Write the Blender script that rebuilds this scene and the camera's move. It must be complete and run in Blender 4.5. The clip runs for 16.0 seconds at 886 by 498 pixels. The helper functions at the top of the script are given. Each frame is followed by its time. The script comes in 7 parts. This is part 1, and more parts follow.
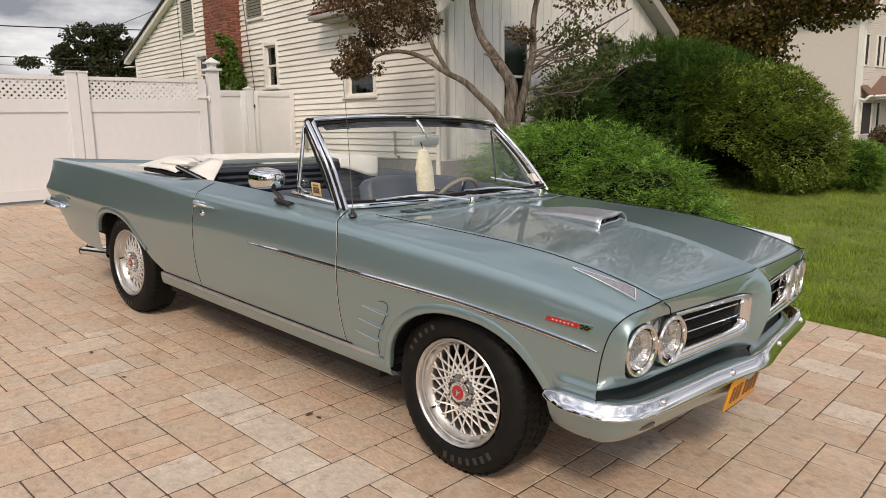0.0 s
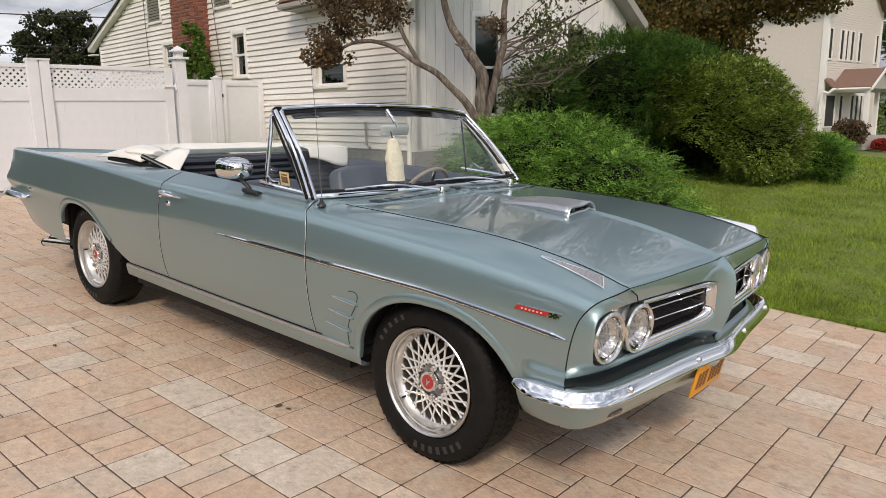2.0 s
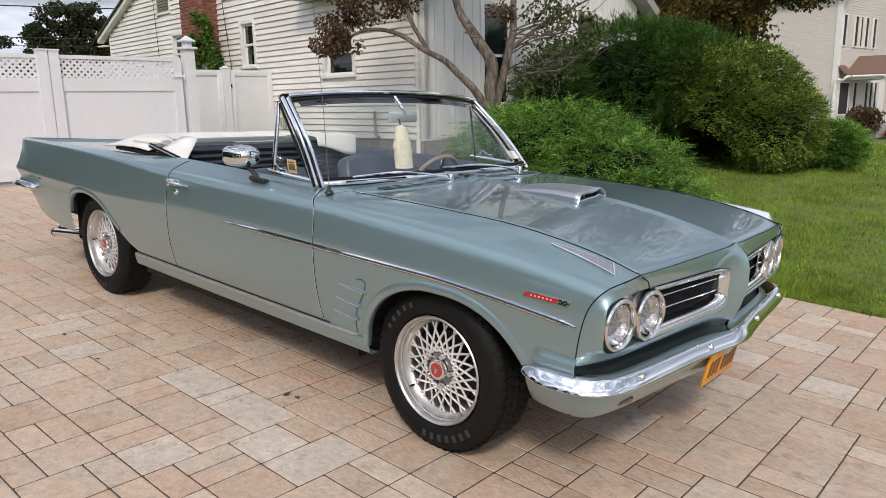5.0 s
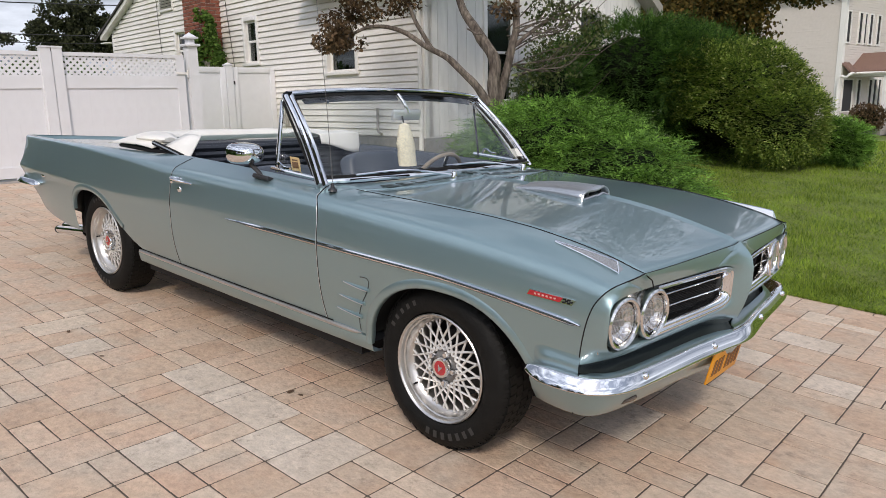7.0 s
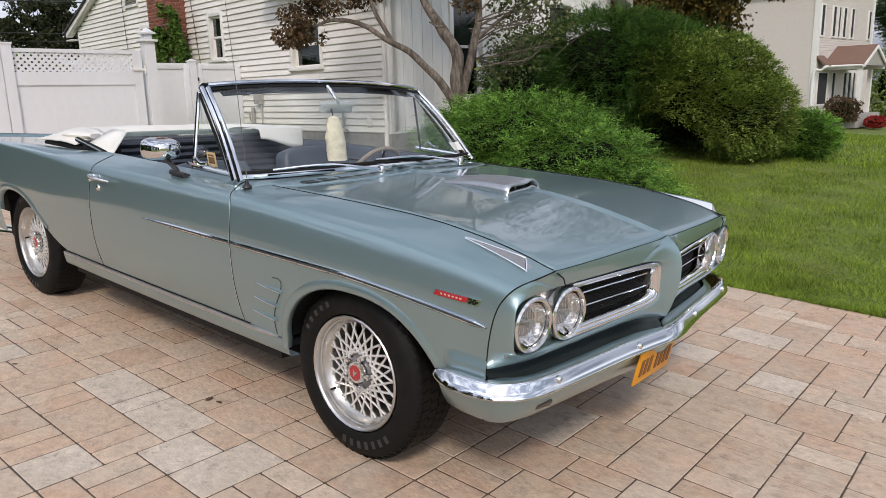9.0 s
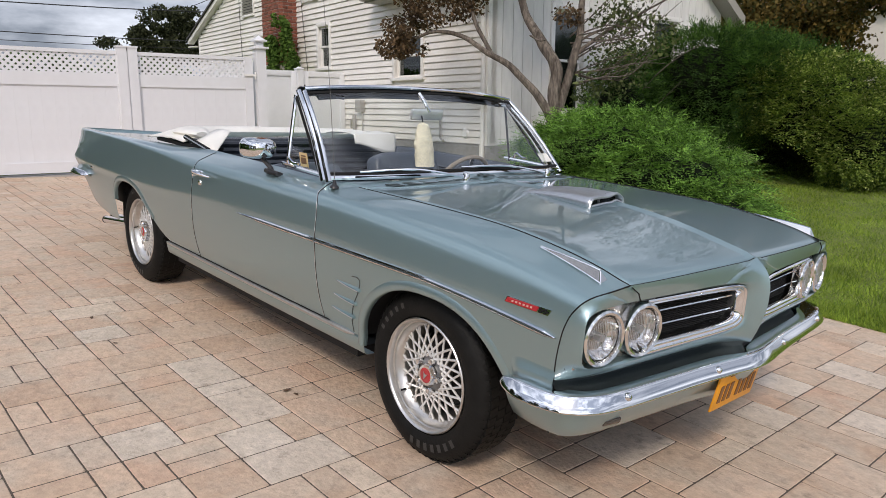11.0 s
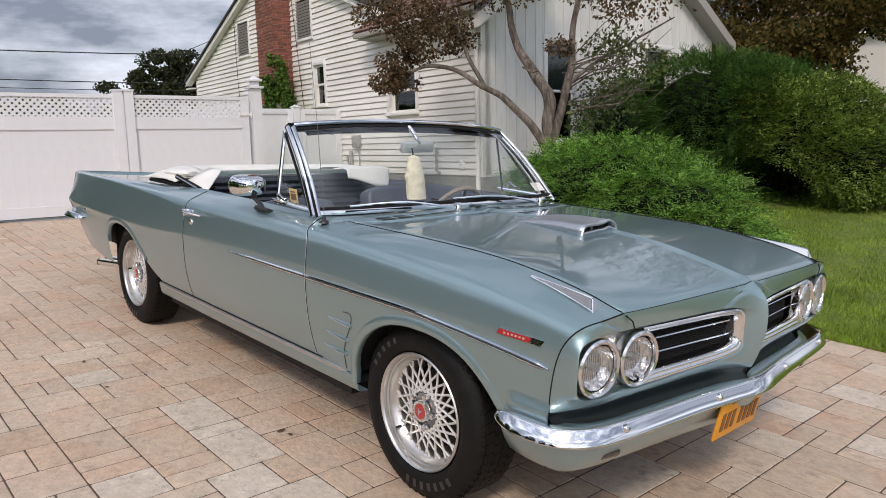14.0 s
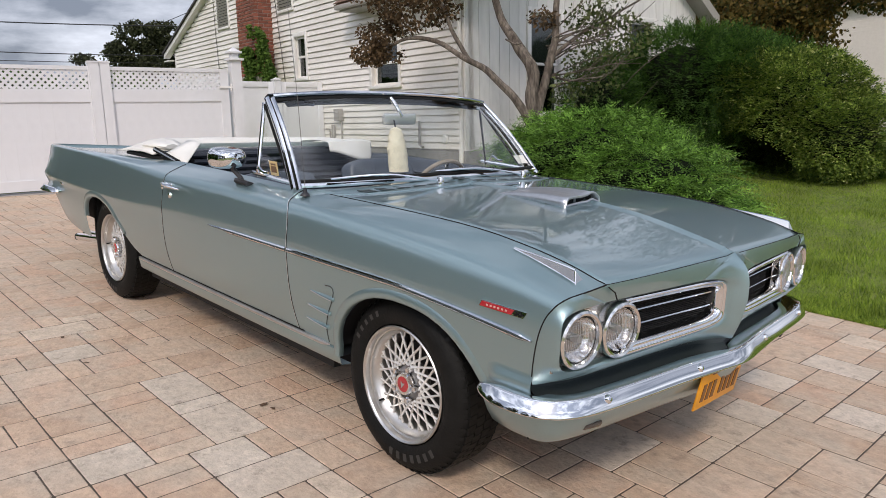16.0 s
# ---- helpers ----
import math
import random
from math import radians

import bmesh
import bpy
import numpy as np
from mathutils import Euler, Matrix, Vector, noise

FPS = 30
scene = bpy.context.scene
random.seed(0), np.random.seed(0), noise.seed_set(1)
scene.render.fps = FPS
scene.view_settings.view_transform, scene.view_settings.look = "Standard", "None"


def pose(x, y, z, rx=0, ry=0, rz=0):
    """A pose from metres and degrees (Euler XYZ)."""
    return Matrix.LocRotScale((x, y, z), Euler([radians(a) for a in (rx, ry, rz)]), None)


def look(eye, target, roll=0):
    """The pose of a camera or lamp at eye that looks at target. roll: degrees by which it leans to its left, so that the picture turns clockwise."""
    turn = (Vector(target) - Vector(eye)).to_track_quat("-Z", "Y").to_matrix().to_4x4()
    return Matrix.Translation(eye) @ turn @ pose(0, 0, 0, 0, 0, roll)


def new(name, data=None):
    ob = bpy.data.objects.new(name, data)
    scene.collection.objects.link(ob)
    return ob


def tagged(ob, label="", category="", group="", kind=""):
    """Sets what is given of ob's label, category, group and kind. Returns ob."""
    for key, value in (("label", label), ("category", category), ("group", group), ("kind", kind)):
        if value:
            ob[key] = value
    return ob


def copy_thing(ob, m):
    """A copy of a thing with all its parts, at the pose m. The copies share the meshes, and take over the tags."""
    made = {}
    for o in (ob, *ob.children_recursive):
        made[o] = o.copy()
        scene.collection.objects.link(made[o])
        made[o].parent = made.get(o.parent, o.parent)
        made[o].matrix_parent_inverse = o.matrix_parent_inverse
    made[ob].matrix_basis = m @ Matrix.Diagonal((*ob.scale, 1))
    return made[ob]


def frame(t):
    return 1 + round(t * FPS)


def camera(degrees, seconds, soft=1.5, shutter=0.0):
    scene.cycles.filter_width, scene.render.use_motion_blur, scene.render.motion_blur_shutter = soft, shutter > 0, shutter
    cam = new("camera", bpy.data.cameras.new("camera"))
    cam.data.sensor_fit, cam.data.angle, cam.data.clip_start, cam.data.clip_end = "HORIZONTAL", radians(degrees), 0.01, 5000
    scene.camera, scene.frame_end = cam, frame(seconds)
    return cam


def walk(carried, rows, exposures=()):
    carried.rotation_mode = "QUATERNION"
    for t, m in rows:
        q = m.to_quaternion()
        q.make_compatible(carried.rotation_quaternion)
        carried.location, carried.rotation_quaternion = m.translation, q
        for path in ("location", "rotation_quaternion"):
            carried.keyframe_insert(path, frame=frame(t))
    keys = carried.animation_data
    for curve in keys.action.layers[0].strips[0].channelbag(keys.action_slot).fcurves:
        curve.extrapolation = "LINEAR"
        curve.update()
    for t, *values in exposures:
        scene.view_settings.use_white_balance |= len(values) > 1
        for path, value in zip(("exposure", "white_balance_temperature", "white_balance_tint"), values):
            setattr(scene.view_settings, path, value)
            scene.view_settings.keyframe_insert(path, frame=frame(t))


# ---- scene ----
PATH = [
    (0, (1.696, -2.794, 1.417), (0.376, -1.345, 1.02), 2.4),
    (0.5, (1.692, -2.79, 1.412), (0.381, -1.337, 1.0), 2.4),
    (1, (1.694, -2.786, 1.41), (0.395, -1.323, 0.997), 2.2),
    (1.5, (1.694, -2.789, 1.41), (0.401, -1.321, 0.993), 2.4),
    (2, (1.701, -2.785, 1.409), (0.443, -1.287, 0.992), 2.7),
    (2.5, (1.704, -2.779, 1.409), (0.45, -1.279, 0.987), 2.6),
    (3, (1.697, -2.783, 1.409), (0.451, -1.276, 0.988), 3.7),
    (3.5, (1.69, -2.781, 1.405), (0.436, -1.28, 0.988), 4.1),
    (4, (1.675, -2.771, 1.394), (0.411, -1.287, 0.946), 2.9),
    (4.2, (1.678, -2.769, 1.393), (0.405, -1.29, 0.952), 2.5),
    (6.3, (1.693, -2.753, 1.388), (0.417, -1.282, 0.932), 2.3),
    (6.5, (1.684, -2.758, 1.393), (0.405, -1.29, 0.936), 2.4),
    (7, (1.685, -2.764, 1.395), (0.407, -1.293, 0.942), 2.4),
    (7.5, (1.679, -2.765, 1.39), (0.407, -1.293, 0.925), 2.6),
    (8, (1.689, -2.745, 1.386), (0.416, -1.268, 0.939), 2.2),
    (8.5, (1.73, -2.655, 1.386), (0.501, -1.138, 0.953), 0.4),
    (9, (1.789, -2.488, 1.375), (0.544, -0.991, 0.915), 2.0),
    (9.5, (1.807, -2.428, 1.359), (0.393, -1.089, 0.906), 1.5),
    (9.7, (1.819, -2.443, 1.36), (0.383, -1.12, 0.925), 1.5),
    (11.8, (1.86, -2.461, 1.348), (0.43, -1.136, 0.902), 4.4),
    (12, (1.871, -2.456, 1.343), (0.44, -1.129, 0.904), 3.9),
    (12.5, (1.859, -2.436, 1.342), (0.435, -1.092, 0.934), 2.8),
    (13, (1.849, -2.398, 1.35), (0.415, -1.05, 0.995), -0.0),
    (13.5, (1.845, -2.399, 1.35), (0.401, -1.059, 1.002), 1.3),
    (14, (1.839, -2.404, 1.35), (0.384, -1.077, 1.002), 1.9),
    (14.5, (1.838, -2.41, 1.35), (0.393, -1.079, 0.977), 1.8),
    (15, (1.838, -2.409, 1.347), (0.412, -1.066, 0.942), 1.6),
    (15.5, (1.834, -2.401, 1.34), (0.417, -1.05, 0.929), 2.1),
    (16, (1.83, -2.389, 1.338), (0.417, -1.036, 0.923), 2.0),
]
# The driveway falls gently towards the street: car and pavers are built on its plane, LEVEL sets that plane into the level world.
LEVEL = Vector((-0.0577, -0.0237, 1.0)).rotation_difference(Vector((0, 0, 1))).to_matrix().to_4x4()
cam = camera(63.5, 16.0, 0.6)
EXPOSURES = [(0.0, 0.37, 8150, 16), (1.0, 0.35, 7950, 16), (2.5, 0.45, 7450, 14), (4.0, 0.42, 7120, 14), (6.5, 0.39, 7000, 14), (16.0, 0.37, 7010, 15)]
walk(cam, [(t, LEVEL @ look(eye, target, roll)) for t, eye, target, roll in PATH], EXPOSURES)

# ---- world and sun ----
SUN_FROM = Vector((0.68, -0.85, 0.92)).normalized()
world = bpy.data.worlds.new("overcast_sky")
scene.world = world
world.use_nodes = True
wn, wl = world.node_tree.nodes, world.node_tree.links
wn.clear()
w_out = wn.new("ShaderNodeOutputWorld")
w_bg = wn.new("ShaderNodeBackground")
w_sky = wn.new("ShaderNodeTexSky")
w_sky.sky_type, w_sky.sun_disc = "NISHITA", False
w_sky.sun_elevation = math.asin(SUN_FROM.z)
w_sky.sun_rotation = math.atan2(SUN_FROM.x, SUN_FROM.y)
w_sky.air_density, w_sky.dust_density = 1.0, 2.0
w_co = wn.new("ShaderNodeTexCoord")
w_map = wn.new("ShaderNodeMapping")
w_map.inputs["Scale"].default_value = (1.0, 1.0, 3.2)
w_map.inputs["Location"].default_value = (0.3, 0.4, 0.0)
w_n1 = wn.new("ShaderNodeTexNoise")
w_n1.inputs["Scale"].default_value, w_n1.inputs["Detail"].default_value, w_n1.inputs["Roughness"].default_value = 3.4, 9, 0.56
w_r1 = wn.new("ShaderNodeValToRGB")
w_r1.color_ramp.elements[0].position, w_r1.color_ramp.elements[0].color = 0.44, (2.05, 2.5, 3.35, 1)
w_r1.color_ramp.elements[1].position, w_r1.color_ramp.elements[1].color = 0.72, (10.6, 11.8, 13.8, 1)
w_mix = wn.new("ShaderNodeMix")
w_mix.data_type = "RGBA"
w_mix.inputs["Factor"].default_value = 0.86
wl.new(w_co.outputs["Generated"], w_map.inputs["Vector"])
wl.new(w_map.outputs["Vector"], w_n1.inputs["Vector"])
wl.new(w_n1.outputs["Fac"], w_r1.inputs["Fac"])
wl.new(w_sky.outputs["Color"], w_mix.inputs["A"])
wl.new(w_r1.outputs["Color"], w_mix.inputs["B"])
# The cloud cover is brightest round the hidden sun.
w_dot, w_glow, w_lit = wn.new("ShaderNodeVectorMath"), wn.new("ShaderNodeMapRange"), wn.new("ShaderNodeVectorMath")
w_dot.operation, w_lit.operation = "DOT_PRODUCT", "SCALE"
w_dot.inputs[1].default_value = SUN_FROM
w_glow.inputs["From Min"].default_value, w_glow.inputs["From Max"].default_value = 0.1, 1.0
w_glow.inputs["To Min"].default_value, w_glow.inputs["To Max"].default_value = 0.94, 2.05
wl.new(w_co.outputs["Generated"], w_dot.inputs[0])
wl.new(w_dot.outputs["Value"], w_glow.inputs["Value"])
wl.new(w_mix.outputs["Result"], w_lit.inputs[0])
wl.new(w_glow.outputs["Result"], w_lit.inputs["Scale"])
wl.new(w_lit.outputs["Vector"], w_bg.inputs["Color"])
w_bg.inputs["Strength"].default_value = 0.094
wl.new(w_bg.outputs["Background"], w_out.inputs["Surface"])

sun = new("sun", bpy.data.lights.new("sun", "SUN"))
sun.data.energy, sun.data.angle, sun.data.color = 1.3, radians(9), (1.0, 0.95, 0.87)
sun.matrix_world = look(SUN_FROM * 40, (0, 0, 0))

# ---- materials ----
def material(name, color, rough=0.6, metal=0.0, grain=0.0, grain_scale=40.0, stain=None, stain_scale=2.0, stain_amount=0.35,
             bump=0.0, bump_scale=60.0, random_value=0.0, island=False, coat=0.0, coat_rough=0.05, coat_ior=1.5, stretch=(1, 1, 1), spec=0.5):
    """A principled material with fine grain, broad stains, relief and a change from piece to piece."""
    m = bpy.data.materials.new(name)
    m.use_nodes = True
    n, l = m.node_tree.nodes, m.node_tree.links
    b = n["Principled BSDF"]
    b.inputs["Roughness"].default_value, b.inputs["Metallic"].default_value = rough, metal
    b.inputs["Coat Weight"].default_value, b.inputs["Coat Roughness"].default_value = coat, coat_rough
    b.inputs["Specular IOR Level"].default_value = spec
    b.inputs["Coat IOR"].default_value = coat_ior
    b.inputs["Base Color"].default_value = (*color, 1)
    co = n.new("ShaderNodeTexCoord")
    mp = n.new("ShaderNodeMapping")
    mp.inputs["Scale"].default_value = stretch
    l.new(co.outputs["Object"], mp.inputs["Vector"])
    last = None

    def mixed(a, b_color, fac, mode="MIX"):
        x = n.new("ShaderNodeMix")
        x.data_type, x.blend_type = "RGBA", mode
        if hasattr(a, "is_linked"):
            l.new(a, x.inputs["A"])
        else:
            x.inputs["A"].default_value = (*a, 1)
        if hasattr(b_color, "is_linked"):
            l.new(b_color, x.inputs["B"])
        else:
            x.inputs["B"].default_value = (*b_color, 1)
        if hasattr(fac, "is_linked"):
            l.new(fac, x.inputs["Factor"])
        else:
            x.inputs["Factor"].default_value = fac
        return x.outputs["Result"]

    def noise_of(scale, detail=4.0, low=0.3, high=0.7):
        t = n.new("ShaderNodeTexNoise")
        t.inputs["Scale"].default_value, t.inputs["Detail"].default_value = scale, detail
        l.new(mp.outputs["Vector"], t.inputs["Vector"])
        r = n.new("ShaderNodeMapRange")
        r.inputs["From Min"].default_value, r.inputs["From Max"].default_value = low, high
        l.new(t.outputs["Fac"], r.inputs["Value"])
        return r.outputs["Result"]

    last = color
    if stain:
        f = n.new("ShaderNodeMath")
        f.operation = "MULTIPLY"
        f.inputs[1].default_value = stain_amount
        l.new(noise_of(stain_scale, 5.0, 0.38, 0.68), f.inputs[0])
        last = mixed(last, stain, f.outputs[0])
    if grain:
        g = n.new("ShaderNodeMapRange")
        g.inputs["To Min"].default_value, g.inputs["To Max"].default_value = 1 - grain, 1 + grain
        l.new(noise_of(grain_scale), g.inputs["Value"])
        last = mixed(last, g.outputs["Result"], 1.0, "MULTIPLY")
    if random_value:
        src = n.new("ShaderNodeNewGeometry").outputs["Random Per Island"] if island else n.new("ShaderNodeObjectInfo").outputs["Random"]
        g = n.new("ShaderNodeMapRange")
        g.inputs["To Min"].default_value, g.inputs["To Max"].default_value = 1 - random_value, 1 + random_value
        l.new(src, g.inputs["Value"])
        last = mixed(last, g.outputs["Result"], 1.0, "MULTIPLY")
    if last is not color:
        l.new(last, b.inputs["Base Color"])
    if bump:
        t = n.new("ShaderNodeTexNoise")
        t.inputs["Scale"].default_value, t.inputs["Detail"].default_value = bump_scale, 4
        l.new(mp.outputs["Vector"], t.inputs["Vector"])
        p = n.new("ShaderNodeBump")
        p.inputs["Strength"].default_value, p.inputs["Distance"].default_value = bump, 0.01
        l.new(t.outputs["Fac"], p.inputs["Height"])
        l.new(p.outputs["Normal"], b.inputs["Normal"])
    return m


def glass(name, color=(1, 1, 1), rough=0.0, clear=0.9):
    """A thin pane: mostly clear, with a real reflection."""
    m = bpy.data.materials.new(name)
    m.use_nodes = True
    n, l = m.node_tree.nodes, m.node_tree.links
    n.clear()
    o = n.new("ShaderNodeOutputMaterial")
    tr, gl, mx, lw = n.new("ShaderNodeBsdfTransparent"), n.new("ShaderNodeBsdfGlossy"), n.new("ShaderNodeMixShader"), n.new("ShaderNodeLayerWeight")
    tr.inputs["Color"].default_value = (color[0] * clear, color[1] * clear, color[2] * clear, 1)
    gl.inputs["Roughness"].default_value = rough
    lw.inputs["Blend"].default_value = 0.5
    pw, ml = n.new("ShaderNodeMath"), n.new("ShaderNodeMath")
    pw.operation, ml.operation = "POWER", "MULTIPLY_ADD"
    pw.inputs[1].default_value = 4.0
    ml.inputs[1].default_value, ml.inputs[2].default_value = 0.9, 0.06
    l.new(lw.outputs["Facing"], pw.inputs[0])
    l.new(pw.outputs[0], ml.inputs[0])
    l.new(ml.outputs[0], mx.inputs["Fac"])
    l.new(tr.outputs["BSDF"], mx.inputs[1])
    l.new(gl.outputs["BSDF"], mx.inputs[2])
    l.new(mx.outputs["Shader"], o.inputs["Surface"])
    return m


def foliage(name, dark, light, rough=0.6, shine=0.12, fleck=None):
    """Leaves that differ from one to the next and let some light through; fleck: the colour of a few bright ones."""
    m = bpy.data.materials.new(name)
    m.use_nodes = True
    n, l = m.node_tree.nodes, m.node_tree.links
    b = n["Principled BSDF"]
    b.inputs["Roughness"].default_value, b.inputs["Specular IOR Level"].default_value = rough, shine
    geo = n.new("ShaderNodeNewGeometry")
    r = n.new("ShaderNodeValToRGB")
    r.color_ramp.elements[0].color, r.color_ramp.elements[1].color = (*dark, 1), (*light, 1)
    if fleck:
        r.color_ramp.elements[1].position = 0.93
        r.color_ramp.elements.new(0.955).color = (*fleck, 1)
    l.new(geo.outputs["Random Per Island"], r.inputs["Fac"])
    co, t = n.new("ShaderNodeTexCoord"), n.new("ShaderNodeTexNoise")
    t.inputs["Scale"].default_value = 2.2
    l.new(co.outputs["Object"], t.inputs["Vector"])
    g, x = n.new("ShaderNodeMapRange"), n.new("ShaderNodeMix")
    g.inputs["From Min"].default_value, g.inputs["From Max"].default_value = 0.3, 0.7
    g.inputs["To Min"].default_value, g.inputs["To Max"].default_value = 0.7, 1.3
    l.new(t.outputs["Fac"], g.inputs["Value"])
    x.data_type, x.blend_type = "RGBA", "MULTIPLY"
    x.inputs["Factor"].default_value = 1.0
    l.new(r.outputs["Color"], x.inputs["A"])
    l.new(g.outputs["Result"], x.inputs["B"])
    l.new(x.outputs["Result"], b.inputs["Base Color"])
    tl, mx, o = n.new("ShaderNodeBsdfTranslucent"), n.new("ShaderNodeMixShader"), n["Material Output"]
    l.new(x.outputs["Result"], tl.inputs["Color"])
    mx.inputs["Fac"].default_value = 0.25
    l.new(b.outputs["BSDF"], mx.inputs[1])
    l.new(tl.outputs["BSDF"], mx.inputs[2])
    l.new(mx.outputs["Shader"], o.inputs["Surface"])
    return m


PAINT = material("car_paint", (0.282, 0.404, 0.426), 0.41, 0.82, grain=0.05, grain_scale=900, coat=1.0, coat_rough=0.022, coat_ior=1.60)
SPEAR_GREY = material("spear_grey", (0.42, 0.41, 0.40), 0.25, 0.8, grain=0.1, grain_scale=150)
# Near black: the shade among the leaves is put into this colour.
SHRUB_CORE = material("shrub_shade_core", (0.006, 0.009, 0.004), 0.95, grain=0.5, grain_scale=20, spec=0.1)
BADGE_INK = material("badge_ink", (0.62, 0.40, 0.36), 0.4)
DRY_LEAF = material("dry_leaf", (0.10, 0.055, 0.03), 0.8, grain=0.2)
HUB_GREY = material("hub_grey", (0.24, 0.235, 0.23), 0.4, 0.8, grain=0.15, grain_scale=60)
# Dark grey of slots and grooves; also the shade on the nose filler.
SLOT_SHADE = material("slot_and_shade_grey", (0.05, 0.066, 0.068), 0.6, 0.1)
FLUTE = material("lens_flute_glass", (0.40, 0.41, 0.41), 0.15, 0.0, coat=0.8)
CHROME = material("chrome", (0.80, 0.81, 0.83), 0.05, 1.0)
LAMP_RING = material("worn_lamp_chrome", (0.74, 0.735, 0.72), 0.14, 1.0, grain=0.06, grain_scale=60)
ALUMINIUM = material("cast_aluminium", (0.60, 0.585, 0.565), 0.30, 0.92, grain=0.06, grain_scale=30, bump=0.05, bump_scale=200)
SATIN = material("satin_silver", (0.50, 0.52, 0.55), 0.33, 0.85, grain=0.05, grain_scale=60)
RUBBER = material("tyre_rubber", (0.0055, 0.0057, 0.0055), 0.62, grain=0.25, grain_scale=25, stain=(0.014, 0.013, 0.012), stain_amount=0.3, spec=0.2, bump=0.15, bump_scale=90)
RUBBER_MARK = material("tyre_marking", (0.030, 0.030, 0.030), 0.5)
SPOKE = material("satin_silver_spokes", (0.72, 0.71, 0.69), 0.42, 0.55, grain=0.05, grain_scale=40)
BLACK = material("black_underside", (0.008, 0.008, 0.009), 0.7, grain=0.3, grain_scale=8)
GRILLE_BLACK = material("grille_black", (0.010, 0.0095, 0.0095), 0.6, grain=0.2, grain_scale=60, spec=0.2)
GAP = material("black_seal", (0.012, 0.012, 0.012), 0.8, spec=0.2)
RED = material("red_enamel", (0.40, 0.022, 0.03), 0.25, coat=0.6)
PALE = material("pale_enamel", (0.75, 0.72, 0.66), 0.4)
MIRROR_BACK = material("mirror_silver", (0.80, 0.81, 0.82), 0.30, 0.6)
VINYL_BLUE = material("dark_blue_vinyl", (0.062, 0.075, 0.098), 0.42, grain=0.12, grain_scale=30, bump=0.12, bump_scale=240)
VINYL_CREAM = material("cream_vinyl", (0.79, 0.77, 0.72), 0.5, grain=0.05, grain_scale=12, stain=(0.62, 0.59, 0.52), stain_amount=0.4, stain_scale=6, bump=0.15, bump_scale=25)
BENCH_BLUE = material("blue_black_vinyl", (0.026, 0.031, 0.042), 0.45, grain=0.12, grain_scale=30, bump=0.12, bump_scale=240)
FLEECE = material("cream_fleece", (0.82, 0.74, 0.57), 0.95, grain=0.12, grain_scale=90, bump=0.35, bump_scale=200)
PLASTIC_BLACK = material("black_plastic", (0.02, 0.02, 0.022), 0.35)
WHEEL_TAN = material("steering_wheel_tan", (0.30, 0.25, 0.20), 0.35, grain=0.1)
PLATE = material("orange_plate", (0.78, 0.33, 0.02), 0.4, grain=0.05)
PLATE_INK = material("dark_plate_ink", (0.20, 0.085, 0.025), 0.5)
STICKER = material("tan_sticker", (0.62, 0.47, 0.24), 0.5)
STICKER_INK = material("brown_sticker_ink", (0.16, 0.09, 0.05), 0.5)
REFLECTOR = material("lamp_reflector", (0.80, 0.80, 0.80), 0.07, 1.0)
AMBER = material("smoked_lens", (0.05, 0.045, 0.04), 0.2, coat=0.5)
GLASS = glass("windscreen_glass", (0.96, 0.99, 0.98), clear=0.97)
LENS = glass("lamp_lens", (1, 1, 1), 0.03, 0.92)
WINDOW_GLASS = glass("house_window_glass", (0.6, 0.65, 0.65), 0.0, 0.8)
VINYL_WHITE = material("white_vinyl", (0.745, 0.745, 0.765), 0.42, grain=0.02, grain_scale=8, stain=(0.66, 0.645, 0.645), stain_amount=0.35, stain_scale=1.2)
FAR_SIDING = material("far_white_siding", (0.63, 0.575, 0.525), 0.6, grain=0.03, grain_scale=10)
SIDING = material("cream_siding", (0.83, 0.80, 0.755), 0.55, grain=0.03, grain_scale=20, stain=(0.58, 0.53, 0.46), stain_amount=0.4, stain_scale=0.9, random_value=0.04, bump=0.05, bump_scale=40)
BOARDS = material("pale_board_siding", (0.78, 0.765, 0.74), 0.6, grain=0.05, grain_scale=14, stain=(0.55, 0.54, 0.52), stain_amount=0.5, stain_scale=1.6, random_value=0.04, stretch=(1, 1, 0.25))
TRIM = material("white_trim", (0.78, 0.76, 0.73), 0.5, grain=0.03)
# Near-black sheets in this colour stand for the dark of unlit rooms.
INDOOR_SHADE = material("indoor_shade", (0.03, 0.03, 0.033), 0.9)
LOUVRE = material("weathered_louvre", (0.36, 0.34, 0.31), 0.6, grain=0.1)
BRICK = material("red_brick", (0.24, 0.075, 0.045), 0.85, grain=0.2, grain_scale=30, stain=(0.13, 0.05, 0.035), stain_amount=0.5, stain_scale=5, random_value=0.28, bump=0.4, bump_scale=70)
MORTAR = material("grey_mortar", (0.36, 0.33, 0.29), 0.9, grain=0.15, bump=0.3)
FOUNDATION = material("grey_foundation", (0.27, 0.26, 0.25), 0.85, grain=0.12, grain_scale=12, bump=0.2)
SHINGLE = material("brown_shingle", (0.17, 0.10, 0.075), 0.9, grain=0.3, grain_scale=50, random_value=0.2, bump=0.4)
DARK_SHINGLE = material("dark_shingle", (0.05, 0.045, 0.045), 0.9, grain=0.3, grain_scale=50, bump=0.4)
BARK = material("grey_brown_bark", (0.175, 0.145, 0.118), 0.9, grain=0.5, grain_scale=40, stain=(0.045, 0.033, 0.026), stain_amount=0.95, stain_scale=16, bump=1.0, bump_scale=60, stretch=(1, 1, 0.30))
SAND = material("joint_sand", (0.085, 0.066, 0.050), 0.95, grain=0.25, grain_scale=60)
